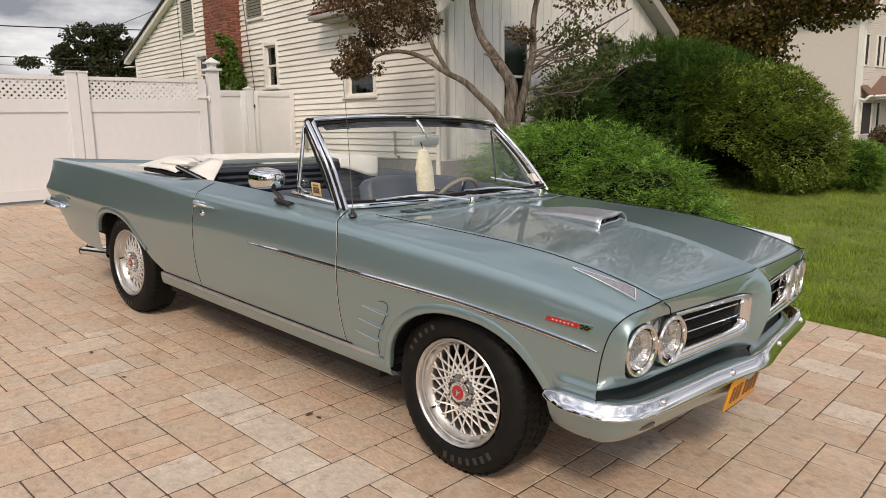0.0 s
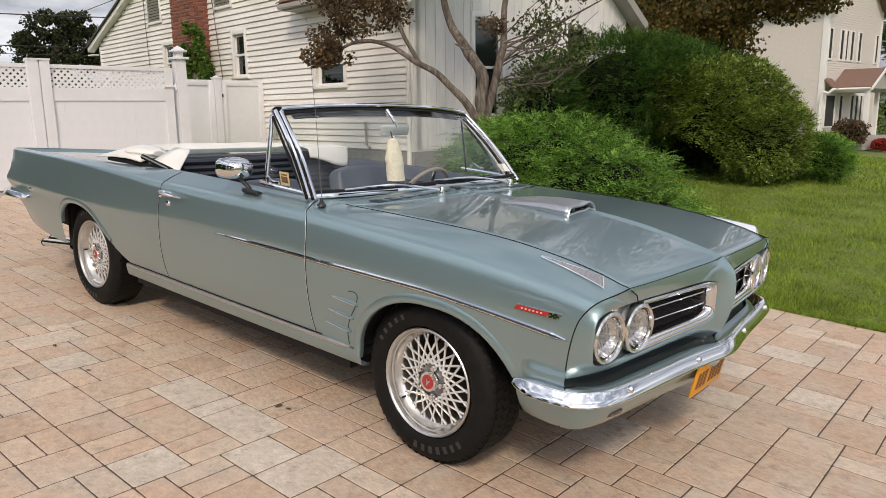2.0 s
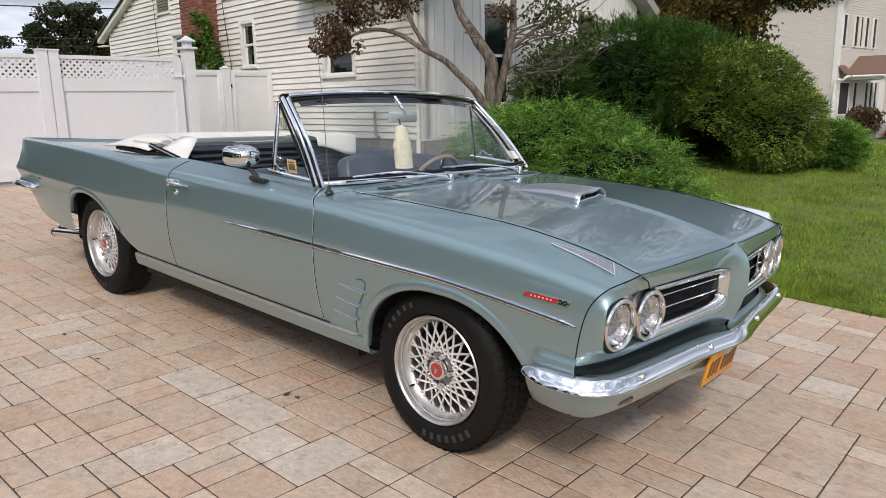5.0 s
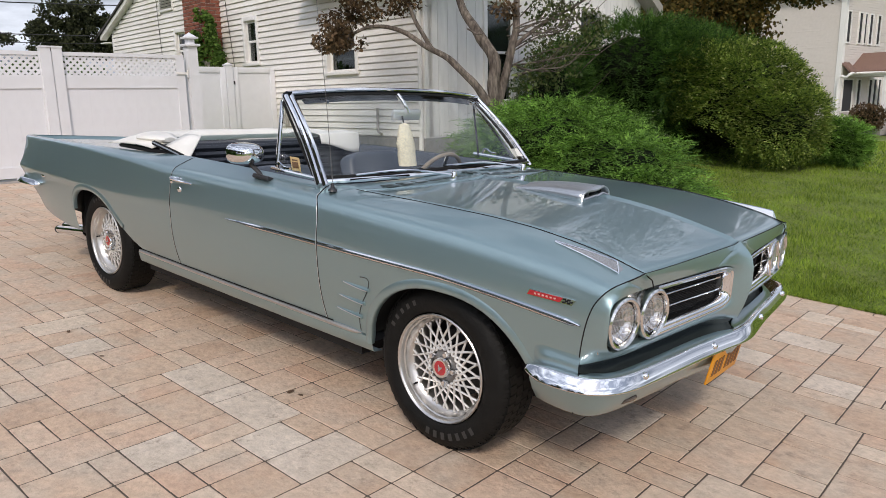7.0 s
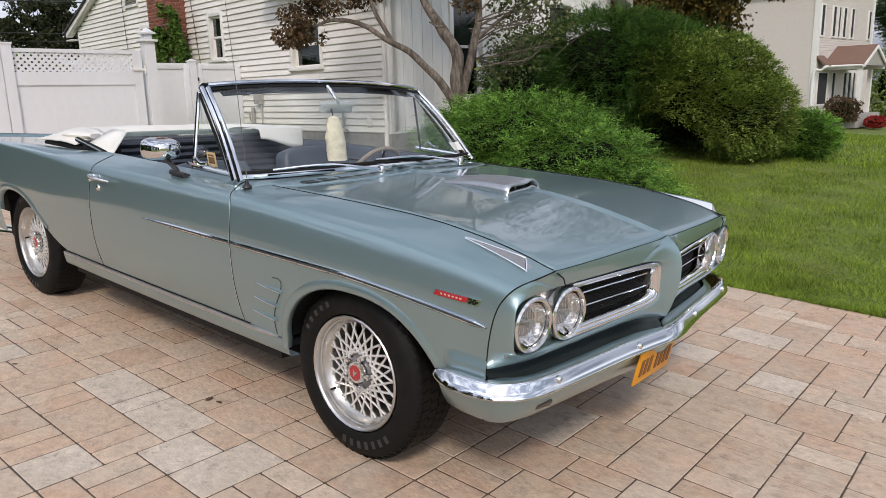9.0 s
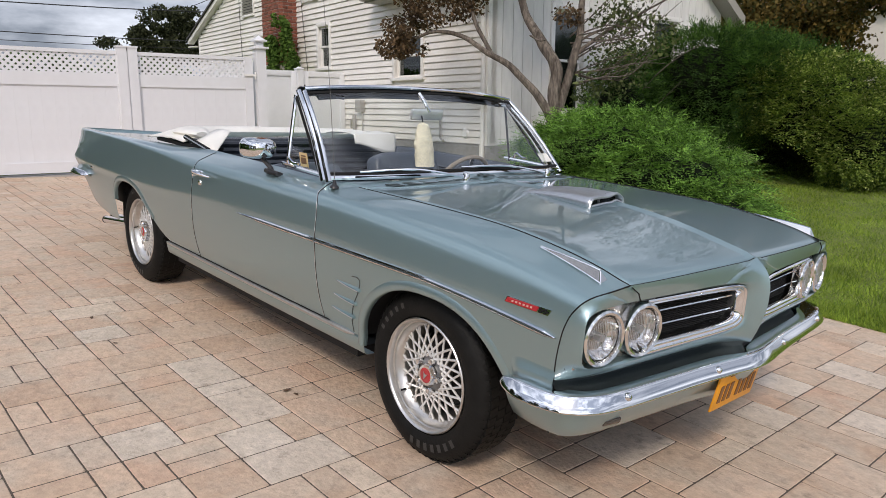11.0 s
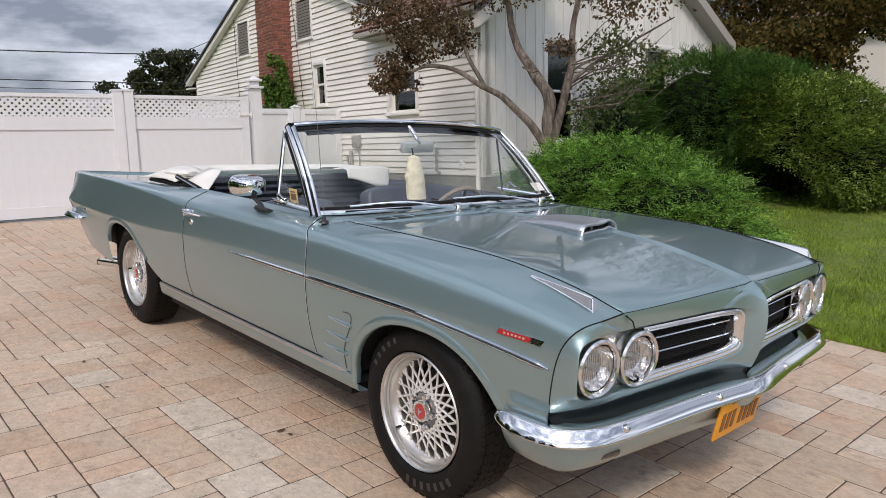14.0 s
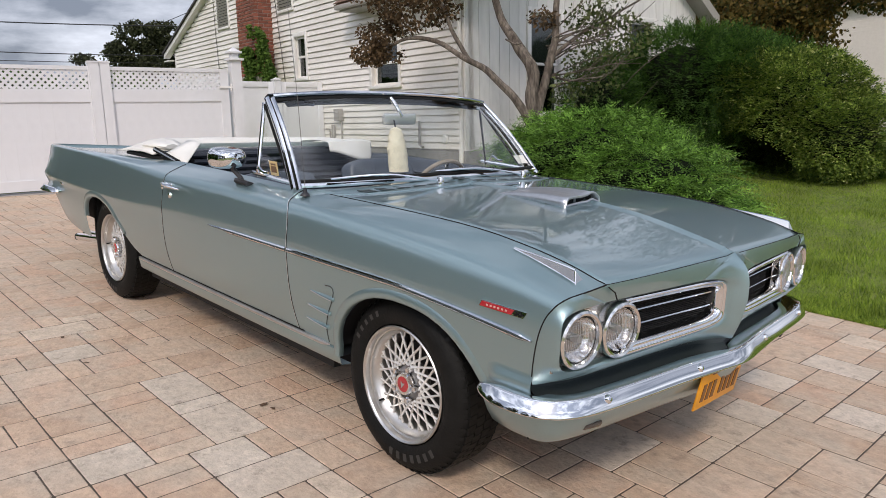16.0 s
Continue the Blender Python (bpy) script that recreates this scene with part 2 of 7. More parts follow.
CONCRETE = material("pale_concrete", (0.36, 0.34, 0.32), 0.85, grain=0.1, grain_scale=20)
CABLE = material("black_cable", (0.015, 0.015, 0.016), 0.6)
JUNIPER = foliage("juniper_green", (0.020, 0.062, 0.013), (0.255, 0.475, 0.082))
YEW = foliage("dark_yew", (0.017, 0.047, 0.013), (0.100, 0.198, 0.036))
YEW_TIP = foliage("olive_hedge", (0.027, 0.067, 0.016), (0.275, 0.370, 0.066), fleck=(0.52, 0.54, 0.20))
DOGWOOD = foliage("bronze_leaves", (0.048, 0.034, 0.021), (0.19, 0.122, 0.066))
MAPLE = foliage("maple_leaves", (0.020, 0.034, 0.010), (0.19, 0.125, 0.034))
OAK = foliage("far_oak", (0.020, 0.026, 0.014), (0.078, 0.085, 0.042))
DULL_LEAF = foliage("dull_green_leaves", (0.030, 0.050, 0.018), (0.150, 0.175, 0.065))
IVY = foliage("ivy_green", (0.030, 0.070, 0.010), (0.13, 0.22, 0.045))
GRASS = foliage("lawn_grass", (0.070, 0.140, 0.016), (0.33, 0.435, 0.064))
FLOWER = foliage("red_flowers", (0.25, 0.02, 0.02), (0.55, 0.06, 0.05))


def paver_material(name, tones, smudge):
    """Blended concrete pavers, each one its own mix, with a mottled worn face."""
    m = material(name, tones[0], 0.82, bump=0.6, bump_scale=42)
    n, l = m.node_tree.nodes, m.node_tree.links
    b = n["Principled BSDF"]
    info = n.new("ShaderNodeObjectInfo")
    geo = n.new("ShaderNodeNewGeometry")
    add = n.new("ShaderNodeMath")
    add.operation = "ADD"
    l.new(info.outputs["Random"], add.inputs[0])
    l.new(geo.outputs["Random Per Island"], add.inputs[1])
    fr = n.new("ShaderNodeMath")
    fr.operation = "FRACT"
    l.new(add.outputs[0], fr.inputs[0])
    r = n.new("ShaderNodeValToRGB")
    e = r.color_ramp.elements
    e[0].color, e[1].color = (*tones[0], 1), (*tones[-1], 1)
    for k, c in enumerate(tones[1:-1]):
        e.new((k + 1) / (len(tones) - 1)).color = (*c, 1)
    l.new(fr.outputs[0], r.inputs["Fac"])
    co = n.new("ShaderNodeTexCoord")
    t1, t2 = n.new("ShaderNodeTexNoise"), n.new("ShaderNodeTexNoise")
    t1.inputs["Scale"].default_value, t1.inputs["Detail"].default_value = 4.5, 8
    t2.inputs["Scale"].default_value, t2.inputs["Detail"].default_value, t2.inputs["Roughness"].default_value = 24.0, 9, 0.68
    l.new(geo.outputs["Position"], t1.inputs["Vector"])
    l.new(geo.outputs["Position"], t2.inputs["Vector"])
    g1, g2 = n.new("ShaderNodeMapRange"), n.new("ShaderNodeMapRange")
    g1.inputs["From Min"].default_value, g1.inputs["From Max"].default_value = 0.42, 0.7
    g1.inputs["To Max"].default_value = 0.8
    g2.inputs["From Min"].default_value, g2.inputs["From Max"].default_value = 0.3, 0.7
    g2.inputs["To Min"].default_value, g2.inputs["To Max"].default_value = 0.83, 1.21
    l.new(t1.outputs["Fac"], g1.inputs["Value"])
    l.new(t2.outputs["Fac"], g2.inputs["Value"])
    x1, x2 = n.new("ShaderNodeMix"), n.new("ShaderNodeMix")
    for x in (x1, x2):
        x.data_type = "RGBA"
    x2.blend_type = "MULTIPLY"
    x2.inputs["Factor"].default_value = 1.0
    l.new(g1.outputs["Result"], x1.inputs["Factor"])
    l.new(r.outputs["Color"], x1.inputs["A"])
    x1.inputs["B"].default_value = (0.49, 0.405, 0.320, 1)
    l.new(x1.outputs["Result"], x2.inputs["A"])
    l.new(g2.outputs["Result"], x2.inputs["B"])
    # Small dark pits and smudges.
    t3, g3, x3 = n.new("ShaderNodeTexNoise"), n.new("ShaderNodeMapRange"), n.new("ShaderNodeMix")
    t3.inputs["Scale"].default_value, t3.inputs["Detail"].default_value, t3.inputs["Roughness"].default_value = 13.0, 10, 0.78
    l.new(geo.outputs["Position"], t3.inputs["Vector"])
    g3.inputs["From Min"].default_value, g3.inputs["From Max"].default_value, g3.inputs["To Max"].default_value = 0.54, 0.70, smudge
    l.new(t3.outputs["Fac"], g3.inputs["Value"])
    x3.data_type = "RGBA"
    x3.inputs["B"].default_value = (0.19, 0.15, 0.115, 1)
    l.new(g3.outputs["Result"], x3.inputs["Factor"])
    l.new(x2.outputs["Result"], x3.inputs["A"])
    l.new(x3.outputs["Result"], b.inputs["Base Color"])
    return m


PAVER = paver_material("tumbled_paver", ((0.52, 0.376, 0.270), (0.56, 0.404, 0.292), (0.46, 0.320, 0.224), (0.58, 0.446, 0.336), (0.52, 0.345, 0.242), (0.59, 0.478, 0.372)), 0.62)
PAVER_PALE = paver_material("pale_grey_paver", ((0.60, 0.510, 0.422), (0.565, 0.470, 0.383), (0.65, 0.562, 0.470)), 0.75)


# ---- mesh building ----
class Geo:
    """Gathers faces for one mesh."""

    def __init__(self):
        self.v, self.f = [], []

    def add(self, verts, faces, m=None):
        k = len(self.v)
        self.v += [tuple(m @ Vector(p)) if m else tuple(p) for p in verts]
        self.f += [tuple(i + k for i in q) for q in faces]
        return self

    def box(self, x0, y0, z0, x1, y1, z1, m=None):
        p = [(x, y, z) for x in (x0, x1) for y in (y0, y1) for z in (z0, z1)]
        return self.add(p, [(0, 1, 3, 2), (4, 6, 7, 5), (0, 4, 5, 1), (2, 3, 7, 6), (0, 2, 6, 4), (1, 5, 7, 3)], m)

    def grid(self, rows, loop_u=False, loop_v=False, m=None):
        a, b = len(rows), len(rows[0])
        faces = []
        for i in range(a if loop_u else a - 1):
            for j in range(b if loop_v else b - 1):
                faces.append((i * b + j, ((i + 1) % a) * b + j, ((i + 1) % a) * b + (j + 1) % b, i * b + (j + 1) % b))
        return self.add([p for r in rows for p in r], faces, m)

    def tube(self, path, radius, n=8, loop=False, caps=True, flat=1.0, m=None):
        """A round bar along a path; radius is one number or one for each point; flat squeezes it upwards."""
        pts = [Vector(p) for p in path]
        rad = radius if isinstance(radius, (list, tuple)) else [radius] * len(pts)
        rows, side = [], None
        for i, p in enumerate(pts):
            a, b = (pts[i - 1], pts[(i + 1) % len(pts)]) if loop else (pts[max(i - 1, 0)], pts[min(i + 1, len(pts) - 1)])
            d = (b - a).normalized() if (b - a).length > 1e-9 else Vector((0, 0, 1))
            if side is None:
                side = d.cross(Vector((0, 0, 1)) if abs(d.z) < 0.9 else Vector((1, 0, 0))).normalized()
            side = (side - d * side.dot(d)).normalized()
            other = d.cross(side)
            rows.append([p + (side * math.cos(2 * math.pi * k / n) + other * math.sin(2 * math.pi * k / n) * flat) * rad[i] for k in range(n)])
        start = len(self.v)
        self.grid(rows, loop_u=loop, loop_v=True, m=m)
        if caps and not loop:
            self.f.append(tuple(start + k for k in range(n)))
            self.f.append(tuple(start + (len(rows) - 1) * n + k for k in reversed(range(n))))
        return self

    def lathe(self, profile, n=32, m=None, close=False):
        """Turns (radius, height) pairs about the z axis."""
        rows = [[(r * math.cos(2 * math.pi * k / n), r * math.sin(2 * math.pi * k / n), h) for k in range(n)] for r, h in profile]
        return self.grid(rows, loop_u=close, loop_v=True, m=m)

    def plate(self, outline, thickness, m=None):
        """A flat outline in x and y, given a thickness downwards."""
        k = len(outline)
        p = [(x, y, 0) for x, y in outline] + [(x, y, -thickness) for x, y in outline]
        return self.add(p, [tuple(range(k)), tuple(range(2 * k - 1, k - 1, -1))] + [(i, i + k, (i + 1) % k + k, (i + 1) % k) for i in range(k)], m)

    def mesh(self, name, bevel=0.0, sharp=35.0, smooth=True, weld=0.0, segments=2):
        me = bpy.data.meshes.new(name)
        me.from_pydata(self.v, [], self.f)
        if bevel or weld or smooth:
            bm = bmesh.new()
            bm.from_mesh(me)
            if weld:
                bmesh.ops.remove_doubles(bm, verts=bm.verts, dist=weld)
            bmesh.ops.recalc_face_normals(bm, faces=bm.faces)
            if bevel:
                edges = [e for e in bm.edges if len(e.link_faces) == 2 and e.calc_face_angle(0) > radians(28)]
                bmesh.ops.bevel(bm, geom=edges, offset=bevel, segments=segments, profile=0.5, affect="EDGES", clamp_overlap=True)
            bm.to_mesh(me)
            bm.free()
        if smooth:
            me.polygons.foreach_set("use_smooth", [True] * len(me.polygons))
            me.set_sharp_from_angle(angle=radians(sharp))
        me.update()
        return me


def part(name, geo, mat, parent=None, label="", m=None, bevel=0.0, sharp=35.0, smooth=True, weld=0.0, thick=0.0):
    """One mesh object under a thing or a part."""
    me = geo if isinstance(geo, bpy.types.Mesh) else geo.mesh(name, bevel, sharp, smooth, weld)
    if mat and not me.materials:
        me.materials.append(mat)
    ob = new(name, me)
    if parent:
        ob.parent = parent
    if m:
        ob.matrix_local = m
    if thick:
        s = ob.modifiers.new("thickness", "SOLIDIFY")
        s.thickness, s.offset = thick, -1
    if label:
        tagged(ob, label)
    return ob


def thing(name, label, category, m=None, group="", kind=""):
    """An empty at the base of a thing, which carries its parts."""
    ob = new(name)
    ob.empty_display_size = 0.1
    if m:
        ob.matrix_world = m
    return tagged(ob, label, category, group, kind)


def curve(*knots):
    """A smooth line through (x, value) pairs that never overshoots them."""
    xs, ys = [k[0] for k in knots], [k[1] for k in knots]
    if xs[0] > xs[-1]:
        xs, ys = xs[::-1], ys[::-1]
    d = [(ys[i + 1] - ys[i]) / (xs[i + 1] - xs[i]) for i in range(len(xs) - 1)]
    s = [d[0]] + [0 if d[i - 1] * d[i] <= 0 else 2 * d[i - 1] * d[i] / (d[i - 1] + d[i]) for i in range(1, len(d))] + [d[-1]]

    def value(x):
        if x <= xs[0]:
            return ys[0]
        if x >= xs[-1]:
            return ys[-1]
        i = max(k for k in range(len(xs) - 1) if xs[k] <= x)
        h = xs[i + 1] - xs[i]
        t = (x - xs[i]) / h
        return ys[i] * (1 + 2 * t) * (1 - t) ** 2 + s[i] * h * t * (1 - t) ** 2 + ys[i + 1] * t * t * (3 - 2 * t) - s[i + 1] * h * t * t * (1 - t)

    return value


def spread(a, b, n):
    return [a + (b - a) * i / (n - 1) for i in range(n)]


def smooth_path(points, steps=6, loop=False):
    """A Catmull-Rom line through points."""
    p = [Vector(q) for q in points]
    out = []
    count = len(p) if loop else len(p) - 1
    for i in range(count):
        a, b, c, d = (p[(i + k) % len(p)] if loop else p[min(max(i + k, 0), len(p) - 1)] for k in (-1, 0, 1, 2))
        for k in range(steps):
            t = k / steps
            out.append(0.5 * (2 * b + (c - a) * t + (2 * a - 5 * b + 4 * c - d) * t * t + (3 * b - a - 3 * c + d) * t ** 3))
    if not loop:
        out.append(p[-1])
    return out


def cut_rects(x0, x1, z0, z1, holes):
    """The rectangles left of one when holes (x0, x1, z0, z1) are cut out of it."""
    rects = [(x0, x1, z0, z1)]
    for a, b, c, d in holes:
        left = []
        for p, q, r, s in rects:
            if b <= p or a >= q or d <= r or c >= s:
                left.append((p, q, r, s))
                continue
            if p < a:
                left.append((p, a, r, s))
            if b < q:
                left.append((b, q, r, s))
            if r < c:
                left.append((max(p, a), min(q, b), r, c))
            if d < s:
                left.append((max(p, a), min(q, b), d, s))
        rects = left
    return rects


def quads_mesh(name, corners):
    """Many loose four-cornered leaves as one mesh: corners has the shape (count, 4, 3)."""
    n = len(corners)
    me = bpy.data.meshes.new(name)
    me.vertices.add(4 * n)
    me.vertices.foreach_set("co", np.asarray(corners, np.float32).ravel())
    me.loops.add(4 * n)
    me.loops.foreach_set("vertex_index", np.arange(4 * n, dtype=np.int32))
    me.polygons.add(n)
    me.polygons.foreach_set("loop_start", np.arange(0, 4 * n, 4, dtype=np.int32))
    me.polygons.foreach_set("loop_total", np.full(n, 4, np.int32))
    me.update(calc_edges=True)
    me.validate()
    return me


def leaves(points, outward, length, width, rng, droop=0.0, spread_by=0.7):
    """Leaf quads at points, turned roughly outward."""
    n = len(points)
    d = outward + spread_by * rng.normal(size=(n, 3)) + np.array([0, 0, -droop])
    d /= np.linalg.norm(d, axis=1, keepdims=True) + 1e-9
    s = np.cross(d, rng.normal(size=(n, 3)))
    s /= np.linalg.norm(s, axis=1, keepdims=True) + 1e-9
    k = np.cross(d, s)
    size = rng.uniform(0.6, 1.25, (n, 1))
    a, w = d * length * size, s * width * size * 0.5
    bend = k * length * size * 0.12
    return np.stack([points, points + a * 0.5 + w + bend, points + a, points + a * 0.5 - w + bend], 1)


# ---- ground ----
N_DRIVE = LEVEL.to_3x3() @ Vector((0, 0, 1))
DRIVE_EDGE = 2.62


def drive_z(x, y):
    return -(N_DRIVE.x * x + N_DRIVE.y * y) / N_DRIVE.z


def lawn_z(x, y):
    cx, cy = min(max(x, -14.0), 9.0), min(max(y, -12.0), 13.0)
    rise = 0.058 * min(max(cy - DRIVE_EDGE - 0.05, 0.0), 6.5)
    fall = 0.055 * min(max(y - 14.0, 0.0), 16.0)
    return drive_z(cx, cy) + rise - fall


def ground_z(x, y):
    inside = -8.3 < x < 6.23 and -6.23 < y < DRIVE_EDGE + 0.03
    return drive_z(x, y) - 0.075 if inside else lawn_z(x, y)


def ground_lines(fine, far):
    return sorted(set([-v for v in far] + list(fine) + list(far)))


gx = ground_lines([round(-9 + 0.25 * i, 3) for i in range(65)] + [-8.31, -8.29, 6.22, 6.24], [12, 16, 24, 40, 80, 200, 600, 2000])
gy = ground_lines([round(-8 + 0.25 * i, 3) for i in range(85)] + [-6.24, -6.22, DRIVE_EDGE + 0.02, DRIVE_EDGE + 0.04], [18, 24, 30, 40, 80, 200, 600, 2000])
LAWN_BASE = material("lawn_soil_and_thatch", (0.122, 0.168, 0.033), 0.95, grain=0.4, grain_scale=60, stain=(0.175, 0.175, 0.045), stain_amount=0.5, stain_scale=0.8, bump=0.6, bump_scale=90)
ground = part("ground", Geo().grid([[(x, y, ground_z(x, y)) for y in gy] for x in gx]), LAWN_BASE, smooth=False)
tagged(ground, "gently rising lawn with short green grass", "lawn", kind="structure")

rng = np.random.default_rng(4)
count = 220000
px = rng.uniform(-4.5, 4.2, count)
py = DRIVE_EDGE + 0.02 + 7.2 * rng.random(count) ** 1.7
pz = np.array([lawn_z(a, b) for a, b in zip(px, py)])
tuft = 0.75 + 0.45 * np.sin(px * 5.1 + 2 * np.sin(py * 3.3)) * np.sin(py * 4.7 + px)
root = np.stack([px, py, pz], 1)
tip = np.stack([rng.normal(0, 0.022, count), rng.normal(0, 0.022, count), rng.uniform(0.020, 0.062, count) * tuft], 1)
side = np.stack([rng.normal(0, 1, count), rng.normal(0, 1, count), np.zeros(count)], 1)
side *= 0.0026 / (np.linalg.norm(side, axis=1, keepdims=True) + 1e-9)
blades = np.stack([root - side, root + side, root + tip * 0.6 + side * 0.8, root + tip], 1)
# Thinner, coarser tufts farther over the lawn.
count = 42000
fx, fy = rng.uniform(-4.0, 7.0, count), DRIVE_EDGE + 6.5 + 17.0 * rng.random(count) ** 1.3
root = np.stack([fx, fy, np.array([lawn_z(a, b) for a, b in zip(fx, fy)])], 1)
tip = np.stack([rng.normal(0, 0.03, count), rng.normal(0, 0.03, count), rng.uniform(0.03, 0.075, count)], 1)
side = np.stack([rng.normal(0, 1, count), rng.normal(0, 1, count), np.zeros(count)], 1)
side *= 0.009 / (np.linalg.norm(side, axis=1, keepdims=True) + 1e-9)
blades = np.concatenate([blades, np.stack([root - side, root + side, root + tip * 0.6 + side * 0.8, root + tip], 1)])
grass = part("grass", quads_mesh("grass", blades), GRASS)
tagged(grass, "short mown green lawn grass beside the driveway", "grass", kind="stuff")

# A pale path far over the lawn.
path_geo = Geo()
path_geo.grid([[(x, y, lawn_z(x, y) + 0.03) for y in (25.6, 26.6)] for x in spread(-3.5, 9, 8)])
tagged(part("pavement", path_geo, CONCRETE, thick=0.05), "pale concrete garden path across the lawn", "path", kind="structure")

# ---- boundary house ----
HOUSE = pose(-5.494, 5.082, 0, 0, 0, -5)
house = thing("house", "cream clapboard house with a brick chimney and white windows", "house", HOUSE)
Z0, LAP = 0.80, 0.1016
APEX_X, APEX_Z, RAKE = -7.0, 5.14, 0.372
SIDE_HOLES = [(-5.14, -4.70, 2.10, 2.86), (-2.40, -1.63, 1.83, 2.50), (-8.25, -7.75, 2.10, 2.88)]
LOUVRES = [(-8.92, -8.30), (-5.76, -5.15)]
VENT_Z = (3.43, 4.17)


def gable_span(z):
    """How far the siding reaches at a height of the side wall."""
    a, b = -12.1, -0.06
    if z > 3.1:
        a = max(a, APEX_X - (APEX_Z - z) / RAKE)
        b = min(b, APEX_X + (APEX_Z - z) / RAKE) if z > 3.25 else b
    return a, b


core = Geo()
for a, b, c, d in cut_rects(-12.1, 0, 0.0, 3.15, SIDE_HOLES):
    core.box(a, 0.012, c, b, 0.16, d)
core.add([(-12.1, 0.012, 3.15), (APEX_X, 0.012, APEX_Z), (-1.7, 0.012, 3.15), (-12.1, 0.16, 3.15), (APEX_X, 0.16, APEX_Z), (-1.7, 0.16, 3.15)],
         [(0, 1, 2), (3, 5, 4), (0, 3, 4, 1), (1, 4, 5, 2), (0, 2, 5, 3)])
part("wall", core, SIDING, house, smooth=False)
core = Geo()
FRONT_HOLES = [(1.30, 1.95, 1.30, 2.80), (3.72, 4.35, 1.7, 2.82)]
for a, b, c, d in cut_rects(0.0, 5.7, 0.0, 3.2, FRONT_HOLES):
    core.box(-0.16, a + (0.012 if a == 0 else 0), c, -0.012, b, d)
core.add([(-0.012, 0.0, 3.2), (-0.012, 2.85, 5.1), (-0.012, 5.7, 3.2), (-0.16, 0.0, 3.2), (-0.16, 2.85, 5.1), (-0.16, 5.7, 3.2)],
         [(0, 2, 1), (3, 4, 5), (0, 1, 4, 3), (1, 2, 5, 4), (0, 3, 5, 2)])
part("wall", Geo().box(-8.0, 5.55, 0, -0.17, 5.7, 3.2), SIDING, house, smooth=False)
part("wall", Geo().box(-12.1, 0.17, 0, -11.95, 5.7, 3.1), SIDING, house, smooth=False)
part("front_wall", core, BOARDS, house, "pale vertical board wall", smooth=False)
part("foundation", Geo().box(-12.05, -0.035, -0.4, 0.03, 0.011, Z0 - 0.02).box(-0.011, 0, -0.4, 0.03, 5.7, Z0 - 0.02), FOUNDATION, house, "grey concrete foundation", smooth=False)
# Thin dark sheets put in the rooms' shade behind the windows.
part("room", Geo().box(-11.5, 1.2, 0.4, -0.9, 1.25, 3.1).box(-1.25, 1.2, 0.4, -1.2, 5.4, 3.1), INDOOR_SHADE, house, smooth=False)


def window(parent, name, a, b, c, d, m, panes=2, label="white-framed double-hung window"):
    """A sash window in the plane y = 0 of m, facing -y, with casing, sill, sashes and glass."""
    w = part(name, Geo().box(a - 0.075, -0.035, c - 0.02, a, 0.02, d + 0.08).box(b, -0.035, c - 0.02, b + 0.075, 0.02, d + 0.08)
             .box(a, -0.034, d, b, 0.02, d + 0.08).box(a - 0.1, -0.06, c - 0.07, b + 0.1, 0.02, c - 0.02), TRIM, parent, label, m, bevel=0.004)
    mid = (c + d) / 2
    for k, (e, f, y) in enumerate(((mid - 0.02, d, 0.03), (c - 0.02, mid + 0.02, 0.055))):
        s = Geo().box(a, y, e, a + 0.04, y + 0.03, f).box(b - 0.04, y, e, b, y + 0.03, f)
        s.box(a + 0.04, y, e, b - 0.04, y + 0.03, e + 0.04).box(a + 0.04, y, f - 0.04, b - 0.04, y + 0.03, f)
        part("sash", s, TRIM, w, bevel=0.003)
        part("pane", Geo().box(a + 0.035, y + 0.012, e + 0.035, b - 0.035, y + 0.016, f - 0.035), WINDOW_GLASS, w, smooth=False)
    part("blind", Geo().box(a, 0.12, c + 0.25 * (d - c), b, 0.125, d), LOUVRE, w, "half-drawn dull blind", smooth=False)
    return w


for a, b, c, d in SIDE_HOLES:
    window(house, "window", a, b, c, d, None)
for a, b, c, d in FRONT_HOLES:
    window(house, "window", a, b, c, d, pose(0, 0, 0, 0, 0, 90))
for a, b in LOUVRES:
    g = Geo().box(a - 0.05, -0.04, VENT_Z[0] - 0.05, a, 0.0, VENT_Z[1] + 0.05).box(b, -0.04, VENT_Z[0] - 0.05, b + 0.05, 0.0, VENT_Z[1] + 0.05)
    g.box(a, -0.039, VENT_Z[1], b, 0.0, VENT_Z[1] + 0.05).box(a, -0.039, VENT_Z[0] - 0.05, b, 0.0, VENT_Z[0])
    v = part("attic_vent", g, TRIM, house, "white-framed louvred attic vent", bevel=0.004)
    # This dark sheet stands for the attic's shade behind the slats.
    part("backing", Geo().box(a, -0.004, VENT_Z[0], b, -0.001, VENT_Z[1]), INDOOR_SHADE, v, smooth=False)
    slat = Geo().box(a + 0.004, -0.03, 0.0, b - 0.004, -0.024, 0.045).mesh("louvre_slat", smooth=False)
    for k in range(12):
        part("louvre_slat", slat, LOUVRE, v, m=Matrix.Translation((0, 0, VENT_Z[0] + 0.012 + k * 0.06)) @ pose(0, 0, 0, 28))
# Corner boards, eaves, rakes and roofs.
part("corner_board", Geo().box(-0.045, -0.022, Z0 - 0.02, 0.022, 0.0, 3.15).box(0.0, 0.0, Z0 - 0.02, 0.022, 0.045, 3.15), TRIM, house, bevel=0.004)
part("corner_board", Geo().box(-12.15, -0.022, Z0 - 0.02, -12.05, 0.0, 3.12), TRIM, house, bevel=0.004)


